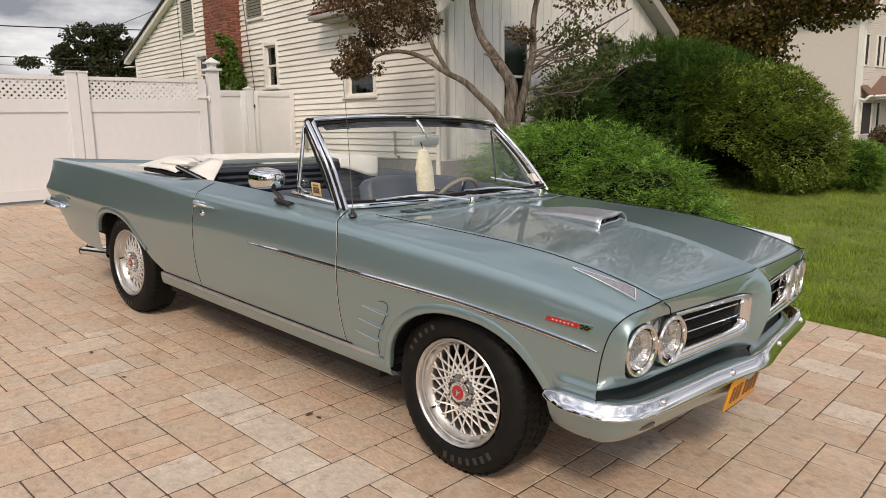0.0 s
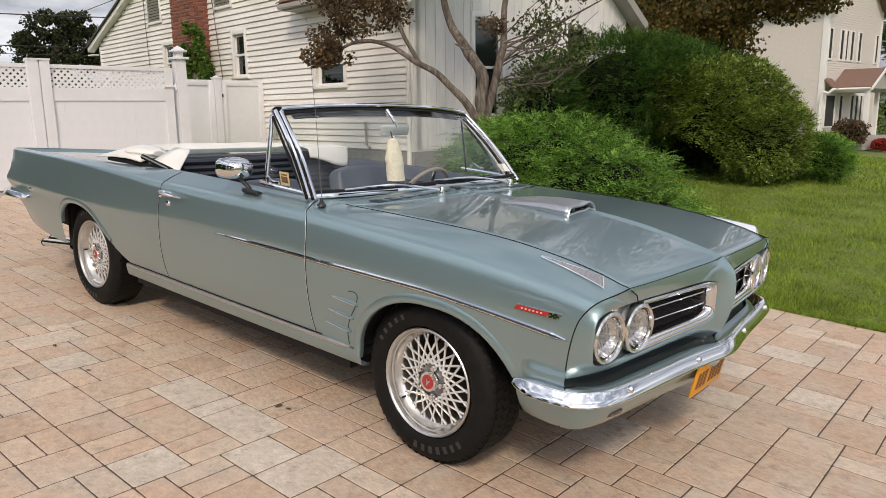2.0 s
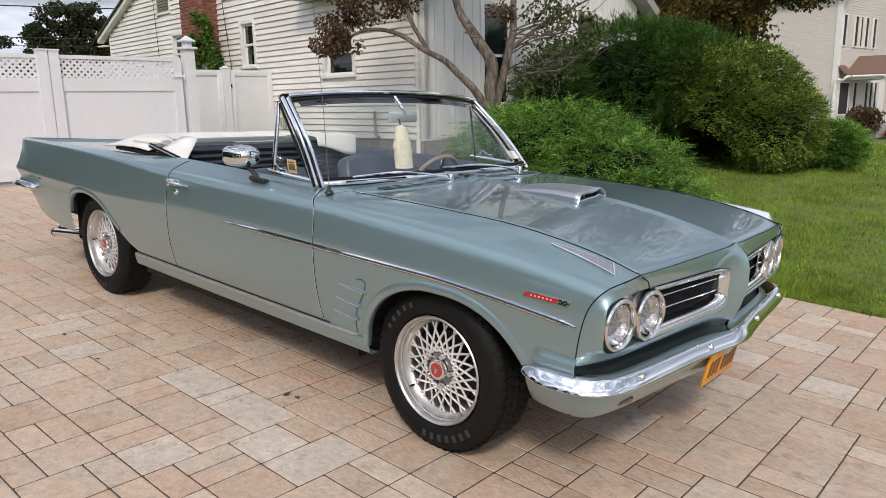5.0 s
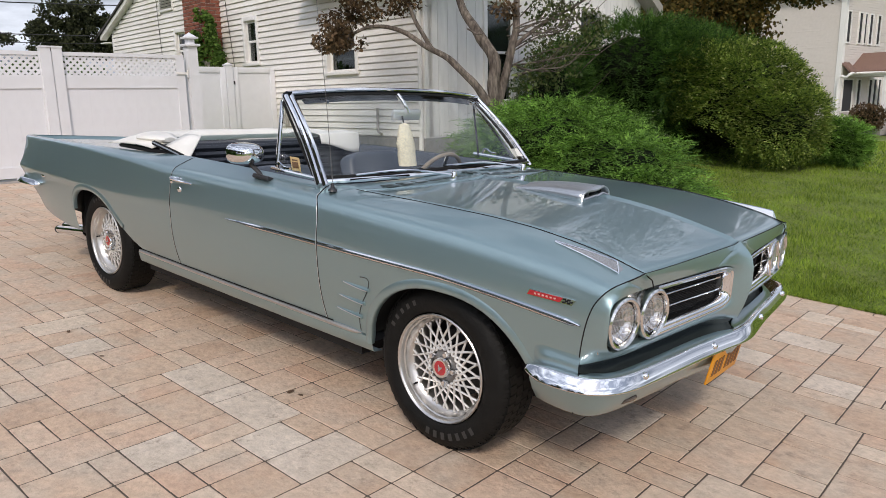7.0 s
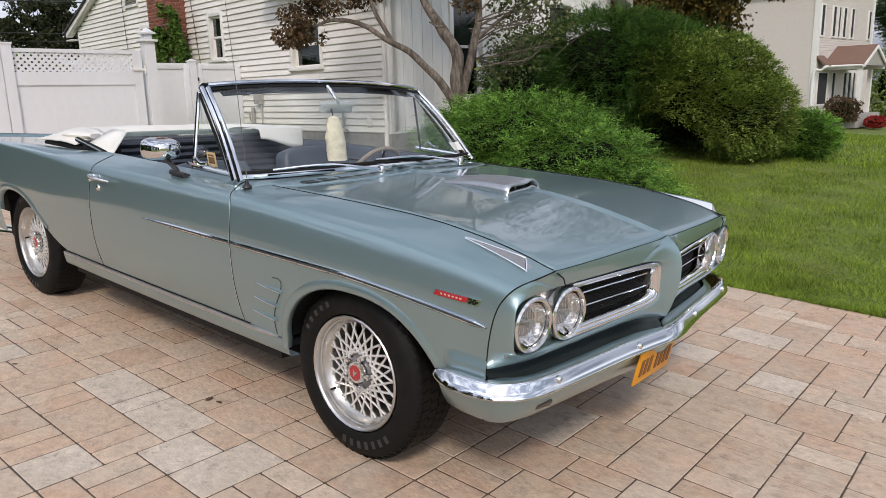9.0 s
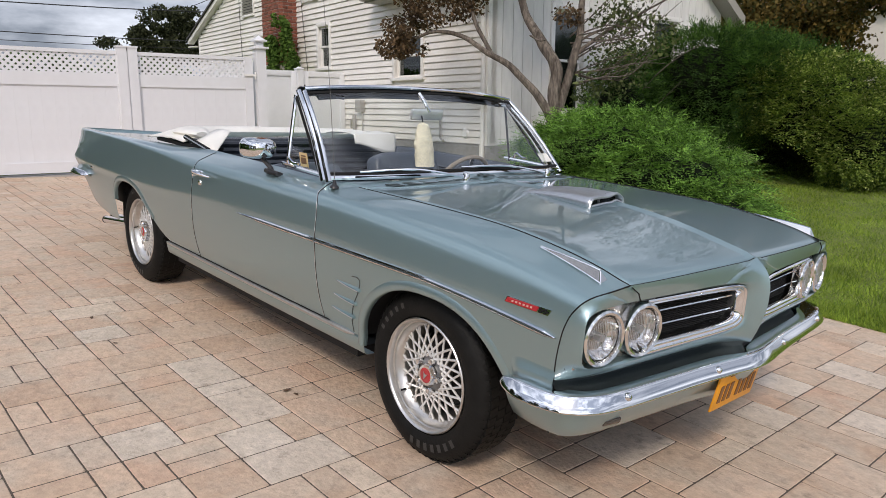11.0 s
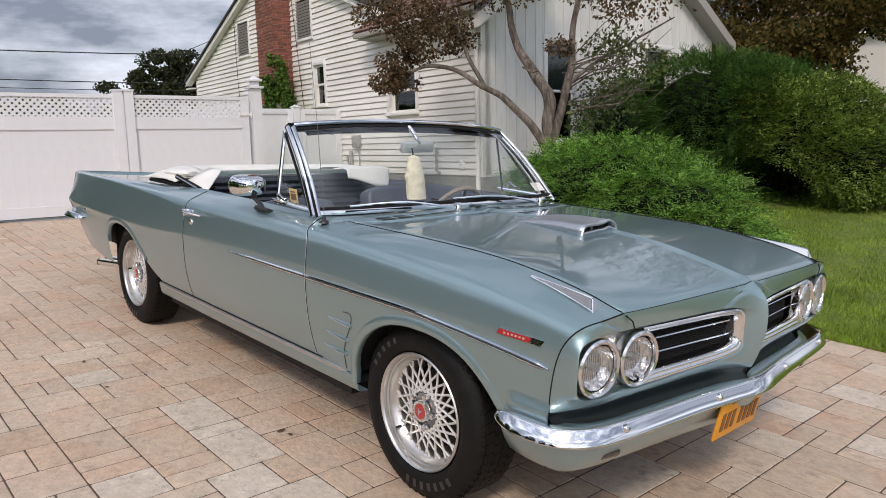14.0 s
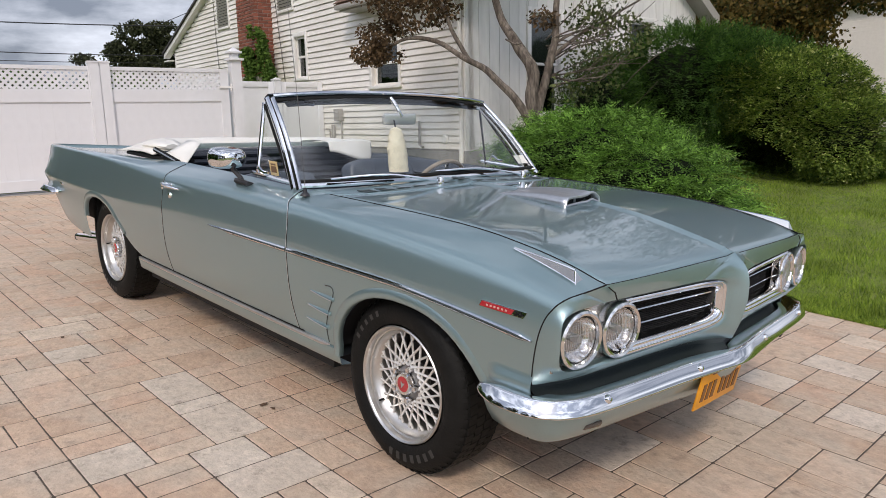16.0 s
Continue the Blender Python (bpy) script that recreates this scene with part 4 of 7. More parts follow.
def side_section(x):
    """The half section of the body at x: (y, z) from the inner top edge over the shoulder and down to the sill."""
    k, w, cz = fin(x), wide(x), crease_z(x)
    top, sh, rr = Vector((top_y(x), top_z(x))), Vector((shoulder_y(x), shoulder_z(x))), roundness(x)

    def flank(t):
        bow = (1 - (1 - t) ** 1.5) * (1 - 0.75 * k) + t * 0.75 * k
        return Vector((sh.x + (w - sh.x) * bow, sh.y + (cz - sh.y) * t))
    d = sh - top
    start = sh - d * min(rr / d.length, 0.55)
    t0 = min(rr / (sh.y - cz), 0.6)
    end = flank(t0)
    pts = [top + (start - top) * (i / 10) + Vector((0, 0.0025 * math.sin(math.pi * i / 10))) for i in range(10)]
    pts += [start * (1 - a) ** 2 + sh * (2 * a * (1 - a)) + end * a * a for a in [i / 12 for i in range(12)]]
    pts += [flank(t0 + (1 - t0) * i / 14) for i in range(14)]
    ly, lz = low_y(x), low_z(x)
    for i in range(21):
        f = i / 20
        tuck = 0.008 * k * min(1.0, f * 8)
        pts.append(Vector((w - tuck - (w - tuck - ly) * f ** 2.5, cz + (lz - cz) * f)))
    return [Vector((0, q.x, q.y)) for q in pts]


def side_point(x, z):
    """The outer half width of the body side at a height."""
    s = side_section(x)
    for a, b in zip(s[4:], s[5:]):
        if a.z >= z >= b.z:
            t = (a.z - z) / max(a.z - b.z, 1e-9)
            return a.y + (b.y - a.y) * t
    return s[-1].y if z < s[-1].z else s[4].y


def arch_z(x):
    """The edge of the wheel openings above x, or None."""
    cx, half, base = 0.055, 0.425, 0.28
    if abs(x - cx) < half:
        return base + (0.655 - base) * math.sqrt(max(0.0, 1 - abs((x - cx) / half) ** 2.35))
    if -3.172 < x < -2.27:
        return rear_arch(x)
    return None


rear_arch = curve((-3.172, 0.34), (-3.165, 0.46), (-3.15, 0.535), (-3.12, 0.590), (-3.06, 0.626), (-2.98, 0.644), (-2.90, 0.649), (-2.82, 0.642), (-2.74, 0.624), (-2.664, 0.593), (-2.525, 0.502), (-2.39, 0.412), (-2.27, 0.362))


def panel_rows(xs, cut=True):
    rows = []
    for x in xs:
        s = side_section(x)
        a = arch_z(x) if cut else None
        if a is not None and a > s[-1].z:
            # Points below the arch edge gather on it.
            keep = [p for p in s if p.z > a + 0.003]
            n = len(s)
            e = Vector((0, side_point(x, a), a))
            keep.append(e)
            length = [0.0]
            for p, q in zip(keep, keep[1:]):
                length.append(length[-1] + (q - p).length)
            head = 36
            out = s[:head] if all(p.z > a for p in s[:head]) else None
            base = head if out else 0
            out = list(out or [])
            tail = [p for p in s[base:] if p.z > a + 0.003] + [e]
            d = [0.0]
            for p, q in zip(tail, tail[1:]):
                d.append(d[-1] + (q - p).length)
            for i in range(n - base):
                t = d[-1] * i / (n - base - 1)
                j = max(k for k in range(len(d)) if d[k] <= t + 1e-12)
                j = min(j, len(tail) - 2) if len(tail) > 1 else 0
                f = (t - d[j]) / max(d[j + 1] - d[j], 1e-9) if len(tail) > 1 else 0
                out.append(tail[j].lerp(tail[min(j + 1, len(tail) - 1)], f))
            s = out
        rows.append([Vector((x, p.y, p.z)) for p in s])
    return rows


def arch_columns(cx):
    if cx > -1:
        return [cx - 0.425 * math.cos(math.pi * i / 28) for i in range(29)]
    return [-3.1715, -3.168, -3.16, -3.15, -3.135, -3.12, -3.09, -3.06, -3.02, -2.98, -2.94, -2.90, -2.86, -2.82, -2.78, -2.74, -2.70, -2.664, -2.62, -2.57, -2.525, -2.48, -2.43, -2.39, -2.35, -2.31, -2.272]


def columns(a, b, step=0.045):
    xs = set(spread(a, b, max(3, int(abs(b - a) / step))))
    for cx in (0.055, -WB + 0.03):
        for x in arch_columns(cx) + ([cx - 0.4252, cx + 0.4252] if cx > -1 else [-3.1722, -2.2698]):
            if min(a, b) < x < max(a, b):
                xs.add(x)
    return sorted(xs)


def settled(x, y, z):
    """The tail hangs a little lower on the car's left side, on its tired rear spring."""
    k = min(1.0, max(0.0, (-2.2 - x) / 1.0))
    return (x, y, z - 0.088 * k * k * (3 - 2 * k) * min(1.0, max(0.0, (y + 0.8) / 1.6)))


def both_sides(name, rows, mat, label="", thick=0.0, **kw):
    """A panel and its mirror image on the other side of the car."""
    out = []
    for s in (-1, 1):
        g = Geo().grid([[settled(p[0], s * p[1], p[2]) for p in r] for r in rows])
        ob = part(name, g, mat, car, label, sharp=kw.get("sharp", 30), **{k: v for k, v in kw.items() if k != "sharp"})
        if thick:
            mod = ob.modifiers.new("thickness", "SOLIDIFY")
            mod.thickness, mod.offset = thick, 0.0
        out.append(ob)
    return out


GAPW = 0.0016
SEAM_D, SEAM_R = -0.652, -1.872
lean = curve((0.30, 0.018), (0.41, 0.014), (0.60, 0.004), (0.712, -0.004), (0.80, -0.010), (0.865, -0.026), (0.90, -0.062), (0.93, -0.098), (0.96, -0.12))


def leaned(rows, near):
    """Panel rows whose edge at the front of the door follows its leaning gap."""
    out = []
    for r in rows:
        k = max(0.0, 1 - abs(r[0].x - near) / 0.30)
        row = []
        for j, q in enumerate(r):
            x = q.x + lean(q.z) * k
            e = side_section(x)[j] if k > 0 and j < 36 else q
            row.append(Vector((x, e.y, e.z)))
        out.append(row)
    return out


def front_seam(z):
    """Where the fender ends towards the nose, at a height."""
    return curve((0.34, 0.60), (0.532, 0.622), (0.60, 0.629), (0.67, 0.639), (0.74, 0.656), (0.785, 0.682), (0.81, 0.704), (0.834, 0.733), (0.85, 0.737))(z)


fender_rows = leaned(panel_rows(columns(SEAM_D + GAPW, 0.60)), SEAM_D)
for k in range(1, 5):
    row = []
    for j, p in enumerate(fender_rows[-1] if k == 1 else base_row):
        if k == 1 and j == 0:
            base_row = list(fender_rows[-1])
        q = base_row[j]
        x = 0.66
        for _ in range(12):
            x += 0.5 * (front_seam(side_section(x)[j].z if j < 36 else q.z) - x)
        x = 0.60 + (x - 0.60) * k / 4
        s = side_section(x)
        row.append(Vector((x, s[j].y, s[j].z if j < 36 else q.z)))
    fender_rows.append(row)
both_sides("fender", fender_rows, PAINT)
both_sides("door", leaned(panel_rows(columns(SEAM_R + GAPW, SEAM_D - GAPW)), SEAM_D), PAINT)
tail_end = curve((0.40, -3.825), (0.42, -3.85), (0.52, -3.99), (0.608, -4.12), (0.668, -4.19), (0.75, -4.145), (0.82, -4.14), (0.90, -4.16))
quarter = panel_rows(columns(-3.82, SEAM_R - GAPW))
edge = list(quarter[0])
for k in range(1, 7):
    row = []
    for q in edge:
        x = -3.82 + (tail_end(q.z) + 3.82) * k / 6
        row.append(Vector((x, q.y - 0.030 * (k / 6) ** 1.5, q.z + (top_z(x) - top_z(-3.82)) * (q.z > 0.8))))
    quarter.insert(0, row)
tail_row = quarter[0]
both_sides("quarter_panel", quarter, PAINT)
# Dark shell behind the gaps.
for a, b in ((SEAM_D - 0.16, SEAM_D + 0.07), (SEAM_R - 0.06, SEAM_R + 0.06)):
    both_sides("inner_shell", [[(p.x, p.y - 0.014, p.z - 0.010) for p in r] for r in panel_rows(spread(a, b, 8))], GAP)
for s in (-1, 1):
    for cx, name in ((0.055, "front"), (-WB + 0.03, "rear")):
        foot = low_z(-2.6) + 0.10 if cx < -1 else 0.289
        xs = [x for x in arch_columns(cx)[1:-1] if arch_z(x) > foot]
        lip = []
        for i, x in enumerate(xs):
            a, b = xs[max(i - 1, 0)], xs[min(i + 1, len(xs) - 1)]
            t = Vector((b - a, arch_z(b) - arch_z(a))).normalized()
            n = Vector((-t.y, t.x))
            row = []
            for d, o in ((0.036, -0.001), (0.030, 0.002), (0.020, 0.0055), (0.010, 0.0070), (0.002, 0.0055), (-0.003, 0.001), (-0.002, -0.02)):
                px, pz = x + n.x * d, max(arch_z(x) + n.y * d, low_z(x) + 0.002 if cx < -1 or x > 0 else 0.289)
                row.append((px, s * (side_point(px, max(pz, low_z(px) + 0.001)) + o), pz))
            lip.append(row)
        part("arch_lip", Geo().grid(lip), PAINT, car, "rolled wheel arch lip", sharp=50)
        inner = []
        for i in range(25):
            wc, wh = (cx, 0.43) if cx > -1 else (-2.775, 0.395)
            x = wc - wh * math.cos(math.pi * i / 24)
            z = 0.375 + 0.30 * math.sqrt(max(0, 1 - ((x - wc) / wh) ** 2))
            inner.append([(x, s * 0.815, z - 0.01), (x, s * 0.45, z + 0.02)])
        part("wheel_well", Geo().grid(inner), BLACK, car, "dark wheel well")
    rock = [[(x, s * (low_y(x) - 0.006), 0.360), (x, s * (low_y(x) + 0.004), 0.354), (x, s * (low_y(x) + 0.004), 0.342), (x, s * (low_y(x) - 0.006), 0.300), (x, s * (low_y(x) - 0.014), 0.290), (x, s * (low_y(x) - 0.06), 0.286)] for x in spread(-2.36, -0.36, 20)]
    part("rocker_panel", Geo().grid(rock), PAINT, car, sharp=40)
    part("panel_joint", Geo().tube([(x, s * (side_point(x, 0.3725) + 0.0005), 0.3725) for x in spread(-2.30, -0.60, 14)], 0.0030, 6), GAP, car, "dark joint between panels")
    strip = []
    for x in spread(-2.34, -0.425, 40):
        e = math.sqrt(min(1.0, max(0.0, (-0.424 - x) / 0.03)))
        strip.append([(x, s * (low_y(x) + o * e), 0.3585 + h * e) for o, h in ((-0.004, 0.0085), (0.009, 0.0085), (0.0125, 0.0055), (0.0125, -0.0045), (0.009, -0.0085), (-0.004, -0.0085))])
    part("sill_moulding", Geo().grid(strip), ALUMINIUM, car, "pale metal moulding along the sill", sharp=50)
part("floor_pan", Geo().box(-3.4, -0.56, 0.22, 0.40, 0.56, 0.28).box(-2.40, -0.76, 0.222, -0.50, 0.76, 0.262).box(-3.82, -0.70, 0.40, -3.32, 0.70, 0.85).box(-0.5, -0.44, 0.28, 0.55, 0.44, 0.78), BLACK, car, smooth=False)
for s in (-1, 1):
    part("splash_panel", Geo().box(-3.25, min(s * 0.50, s * 0.80), 0.31, -3.20, max(s * 0.50, s * 0.80), 0.62), BLACK, car, "black panel behind the rear wheel", smooth=False)
part("axle", Geo().tube([(0, -0.7, 0.3), (0, 0.7, 0.3)], 0.04).tube([(-WB, -0.7, 0.3), (-WB, 0.7, 0.3)], 0.05), BLACK, car)

# Hood with a centre spine.
spine_z = curve((0.80, 0.842), (0.72, 0.862), (0.643, 0.880), (0.52, 0.906), (0.40, 0.926), (0.20, 0.946), (-0.1, 0.953), (-0.5, 0.953))


def hood_front(y):
    return 0.780 - 0.043 * abs(y) / 0.70 - 0.006 * (abs(y) / 0.70) ** 6


def hood_z(x, y):
    e = min(abs(y) / top_y(x), 1.0)
    a, b = top_z(x), spine_z(x)
    return a + (b - a) * (1 - e) + 0.0085 * max(0.0, 1 - abs(y) / 0.0306) - 0.0015 * math.sin(math.pi * e)


def hood_back(y):
    return -0.47 - 0.10 * (abs(y) / 0.71) ** 3


hood_ys = sorted(set(spread(-1, 1, 45)) | {-0.012, 0.012, -0.03, 0.03, -0.006, 0.006, -0.02, 0.02, -0.0441, 0.0441, -0.06, 0.06})
rows = []
for t in spread(0, 1, 40):
    row = []
    for v in hood_ys:
        y = v * (0.70 - 0.006)
        x = hood_front(y) - 0.002 + (hood_back(y) - hood_front(y)) * t
        yy = v * (top_y(x) - GAPW)
        row.append((x, yy, hood_z(x, yy) - (0.006 * (1 - t / 0.02) if t < 0.02 else 0)))
    rows.append(row)
part("hood", Geo().grid(rows), PAINT, car, "green-grey hood with a centre spine", sharp=30, thick=0.01)
# Cowl with vent slots.
rows = []
for t in spread(0, 1, 8):
    row = []
    for v in spread(-1, 1, 33):
        y0 = v * 0.712
        x = (hood_back(y0) - GAPW) * (1 - t) + (-0.63 - 0.14 * abs(v) ** 5) * t
        yy = v * (top_y(x) - 0.001)
        row.append((x, yy, hood_z(x, yy) + 0.012 * t * (1 - abs(v) ** 4)))
    rows.append(row)
cowl = part("cowl_panel", Geo().grid(rows), PAINT, car, thick=0.006)
for v in spread(-0.55, 0.55, 13):
    for dx in (0.0, 0.035):
        x, y = -0.545 - dx, v
        part("vent_slot", Geo().box(-0.011, -0.034, 0, 0.011, 0.034, 0.0025, Matrix.Translation((x, y, hood_z(x, y) + 0.0038))), SLOT_SHADE, cowl, bevel=0.001)

# Dark joints between the panels.
for s in (-1, 1):
    part("panel_joint", Geo().tube([(x, s * top_y(x), top_z(x) - 0.0005) for x in spread(0.730, -0.60, 60)], 0.0026, 6), GAP, car, "dark joint between panels")
    part("panel_joint", Geo().tube([(p.x + 0.0015, s * (p.y - 0.0006), p.z - 0.0006) for p in fender_rows[-1] if p.z > 0.54], 0.0024, 6), GAP, car, "dark joint between panels")
    for edge_row in (leaned(panel_rows([SEAM_D]), SEAM_D)[0], panel_rows([SEAM_R])[0]):
        part("panel_joint", Geo().tube([(p.x, s * (p.y - 0.0008), p.z) for p in edge_row[2:]], 0.0027, 6), GAP, car, "dark joint between panels")
        # A bright line puts in the highlight along the door gap's edge.
        part("panel_edge", Geo().tube([(p.x - 0.0036, s * (p.y - 0.0004), p.z) for p in edge_row[8:]], 0.0016, 6), MIRROR_BACK, car, "bright line for the highlight on the door gap")
part("panel_joint", Geo().tube([(hood_front(y), y, hood_z(hood_front(y) - 0.004, y) - 0.006) for y in spread(-0.690, 0.690, 60)], 0.0032, 6), GAP, car, "dark joint at the hood's front edge")

# Nose: a vee-shaped face with an oblong opening each side.
def nose_x(y):
    return 0.794 - 0.10 * (math.sqrt(y * y + 0.0009) - 0.03)


prow_x = curve((0.52, 0.800), (0.556, 0.812), (0.60, 0.828), (0.65, 0.840), (0.70, 0.848), (0.75, 0.847), (0.80, 0.834), (0.825, 0.814), (0.848, 0.785))
NOSE_N = 150
for s in (-1, 1):
    outer = [Vector((hood_front(y) + 0.003, y, hood_z(hood_front(y) - 0.006, y) - 0.004)) for y in spread(0, 0.695, 16)]
    outer += [q + Vector((0.003, 0, 0)) for q in fender_rows[-1] if q.z > 0.536 and q.y > 0.715]
    outer += smooth_path([(0.638, 0.805, 0.537), (0.668, 0.76, 0.543), (0.688, 0.68, 0.548), (nose_x(0.45) - 0.040, 0.45, 0.551), (nose_x(0.20) - 0.040, 0.20, 0.551), (nose_x(0.06) - 0.020, 0.06, 0.550), (prow_x(0.549), 0.0, 0.549)], 5)
    outer += [Vector((prow_x(z), 0.0, z)) for z in spread(0.556, 0.842, 22)]
    d = [0.0]
    for p, q in zip(outer, outer[1:]):
        d.append(d[-1] + (q - p).length)
    ring = []
    for i in range(NOSE_N):
        t = d[-1] * i / (NOSE_N - 1)
        j = min(max(k for k in range(len(d)) if d[k] <= t + 1e-12), len(d) - 2)
        ring.append(outer[j].lerp(outer[j + 1], (t - d[j]) / max(d[j + 1] - d[j], 1e-9)))

    def opening(y, z):
        """The point of the opening's edge towards (y, z)."""
        cy, cz, hw, hh = 0.457, 0.684, 0.407, 0.090
        a, b = (y - cy) / hw, (z - cz) / hh
        k = (abs(a) ** 7 + abs(b) ** 7) ** (1 / 7)
        u, v = a / k, b / k
        return cy + hw * u, 0.688 - 0.003 * u + (0.088 + 0.005 * u) * v

    rows = []
    for p in ring + ring[:1]:
        oy, oz = opening(p.y, p.z)
        row = [(p.x, s * p.y, p.z)]
        ox = nose_x(oy) + 0.004
        for t in (0.12, 0.3, 0.5, 0.72, 0.9, 1.0):
            yy, zz = p.y + (oy - p.y) * t, p.z + (oz - p.z) * t
            band = p.z > 0.82 and p.y > 1e-4
            f = t if band else 1 - (1 - t) ** 1.6
            round_out = 0.008 * math.sin(math.pi * t ** 0.8) * (0.3 if band else 1.0 if p.z > 0.60 else 0.5)
            x = p.x + (ox - p.x) * f + round_out * min(1.0, p.y / 0.04) - (0.006 if t == 1.0 else 0)
            # Above the openings the band runs forward into the prow.
            reach = 0.05 + (zz - 0.772) * 1.3
            if 0.774 < zz < 0.836 and yy < reach and t < 1.0:
                flat = nose_x(yy) + 0.004
                flat -= (flat - hood_front(yy) - 0.003) * (zz - 0.774) / 0.064
                x = flat + (prow_x(zz) - flat) * (1 - yy / reach) ** 1.6
            row.append((x, s * yy, zz))
        row.append((ox - 0.022, s * oy, oz))
        row.append((ox - 0.06, s * (0.475 + (oy - 0.475) * 0.985), 0.684 + (oz - 0.684) * 0.97))
        rows.append(row)
    part("nose_panel", Geo().grid(rows), PAINT, car, "rounded nose panel around lamps and grille", sharp=40)
    part("panel_joint", Geo().tube([Vector((hood_front(0.69) + 0.006, s * 0.690, 0.828)), Vector((0.752, s * 0.675, 0.812)), Vector((0.752, s * 0.66, 0.785))], 0.0022, 5), GAP, car, "dark joint between panels")
    # Back of the opening, lamps and grille.
    back = [(nose_x(y) - 0.055, s * y, z) for y in (0.055, 0.862) for z in (0.585, 0.785)]
    grille = part("grille", Geo().add(back, [(0, 1, 3, 2)]), GRILLE_BLACK, car, "black mesh grille with bright bars", smooth=False)
    mesh_bars = Geo()
    for k in range(26):
        z = 0.592 + k * 0.0064
        mesh_bars.tube([(nose_x(0.07) - 0.047, s * 0.07, z), (nose_x(0.50) - 0.047, s * 0.50, z)], 0.0022, 4)
    for k in range(54):
        y = 0.068 + k * 0.008
        mesh_bars.tube([(nose_x(y) - 0.050, s * y, 0.585), (nose_x(y) - 0.050, s * y, 0.765)], 0.002, 4)
    part("mesh", mesh_bars, GRILLE_BLACK, grille)
    for z in (0.675, 0.7215):
        part("grille_bar", Geo().tube([(nose_x(y) - 0.030, s * y, z) for y in spread(0.092, 0.53, 6)], 0.0030, 6), CHROME, grille, "thin bright bar")
    # The surround: a bright lip, then a shelf that runs back to the mesh.
    surround = []
    for t in spread(0, 2 * math.pi, 161)[:-1]:
        oy, oz = opening(0.457 + math.cos(t), 0.684 + 0.24 * math.sin(t))
        if oy < 0.60:
            iy, iz = 0.082 + (oy - 0.05) * 0.935, 0.6925 + (oz - 0.688) * 0.66
            surround.append([(nose_x(oy) + dx, s * (iy + (oy - iy) * f), iz + (oz - iz) * f) for dx, f in ((-0.050, 0.0), (-0.030, 0.0), (-0.012, 0.10), (-0.002, 0.22), (0.0005, 0.36), (-0.0005, 0.50), (0.004, 0.62), (0.006, 0.82), (0.003, 0.98))])
    part("grille_surround", Geo().grid(surround), CHROME, grille, "chrome grille surround", sharp=50)
    plate = [[(nose_x(y) - 0.030, s * y, z) for z in (0.590, 0.64, 0.70, 0.776)] for y in spread(0.515, 0.860, 8)]
    part("lamp_housing", Geo().grid(plate), SPEAR_GREY, car, "grey lamp housing")
    for y, z in ((0.7785, 0.684), (0.6035, 0.683)):
        aim = pose(nose_x(y) - 0.002, s * y, z, 0, 90, s * 6) @ Matrix.Diagonal((0.89, 0.89, 0.8, 1))
        lamp = part("headlight", Geo().lathe([(0.088, -0.05), (0.096, -0.02), (0.098, 0.0), (0.096, 0.010), (0.089, 0.016), (0.081, 0.012), (0.077, 0.0), (0.075, -0.012)], 40, aim), LAMP_RING, car, "round sealed-beam headlight with chrome ring")
        part("reflector", Geo().lathe([(0.074, 0.0), (0.066, -0.02), (0.045, -0.042), (0.015, -0.052), (0.0, -0.053)], 32, aim), REFLECTOR, lamp)
        lens = Geo().lathe([(0.0, 0.018), (0.03, 0.016), (0.055, 0.010), (0.070, 0.003), (0.0755, -0.004)], 32, aim)
        part("lens", lens, LENS, lamp, "fluted glass lens")
        ribs = Geo()
        for k in range(17):
            yy = -0.064 + k * 0.008
            h = math.sqrt(max(0.0, 0.068 ** 2 - yy * yy)) * 0.9
            depth = 0.010 * (1 - (yy / 0.075) ** 2)
            ribs.tube([(-h, yy, 0.001 + depth * 0.3), (0, yy, 0.001 + depth * 0.9), (h, yy, 0.001 + depth * 0.3)], 0.0008, 4, m=aim)
        for xx in (-0.020, 0.030):
            ribs.tube([(xx, -0.062, 0.001), (xx, 0.0, 0.010), (xx, 0.062, 0.001)], 0.0010, 4, m=aim)
        tagged(part("lens_fluting", ribs, FLUTE, lamp), kind="stuff")
        part("bulb_shield", Geo().lathe([(0.0, 0.004), (0.012, 0.0), (0.015, -0.02), (0.012, -0.045)], 16, aim), SATIN, lamp)

# Front bumper, swept back at the ends.
fb = [(0.0, 0.842), (0.06, 0.838), (0.15, 0.824), (0.30, 0.803), (0.50, 0.782), (0.68, 0.762), (0.78, 0.744), (0.845, 0.715), (0.885, 0.672), (0.903, 0.62), (0.908, 0.55), (0.902, 0.49), (0.892, 0.445)]
pts = [(-y, x) for y, x in reversed(fb)] + fb[1:]
mid = smooth_path([(x, y, 0) for y, x in pts], 4)
profile = [(-0.130, 0.024), (-0.07, 0.027), (-0.02, 0.0285), (0.002, 0.0275), (0.007, 0.025), (0.0095, 0.0215), (0.0195, 0.0045), (0.0295, -0.0125), (0.0302, -0.016), (0.0275, -0.020), (0.012, -0.025), (-0.03, -0.027)]
rows = []
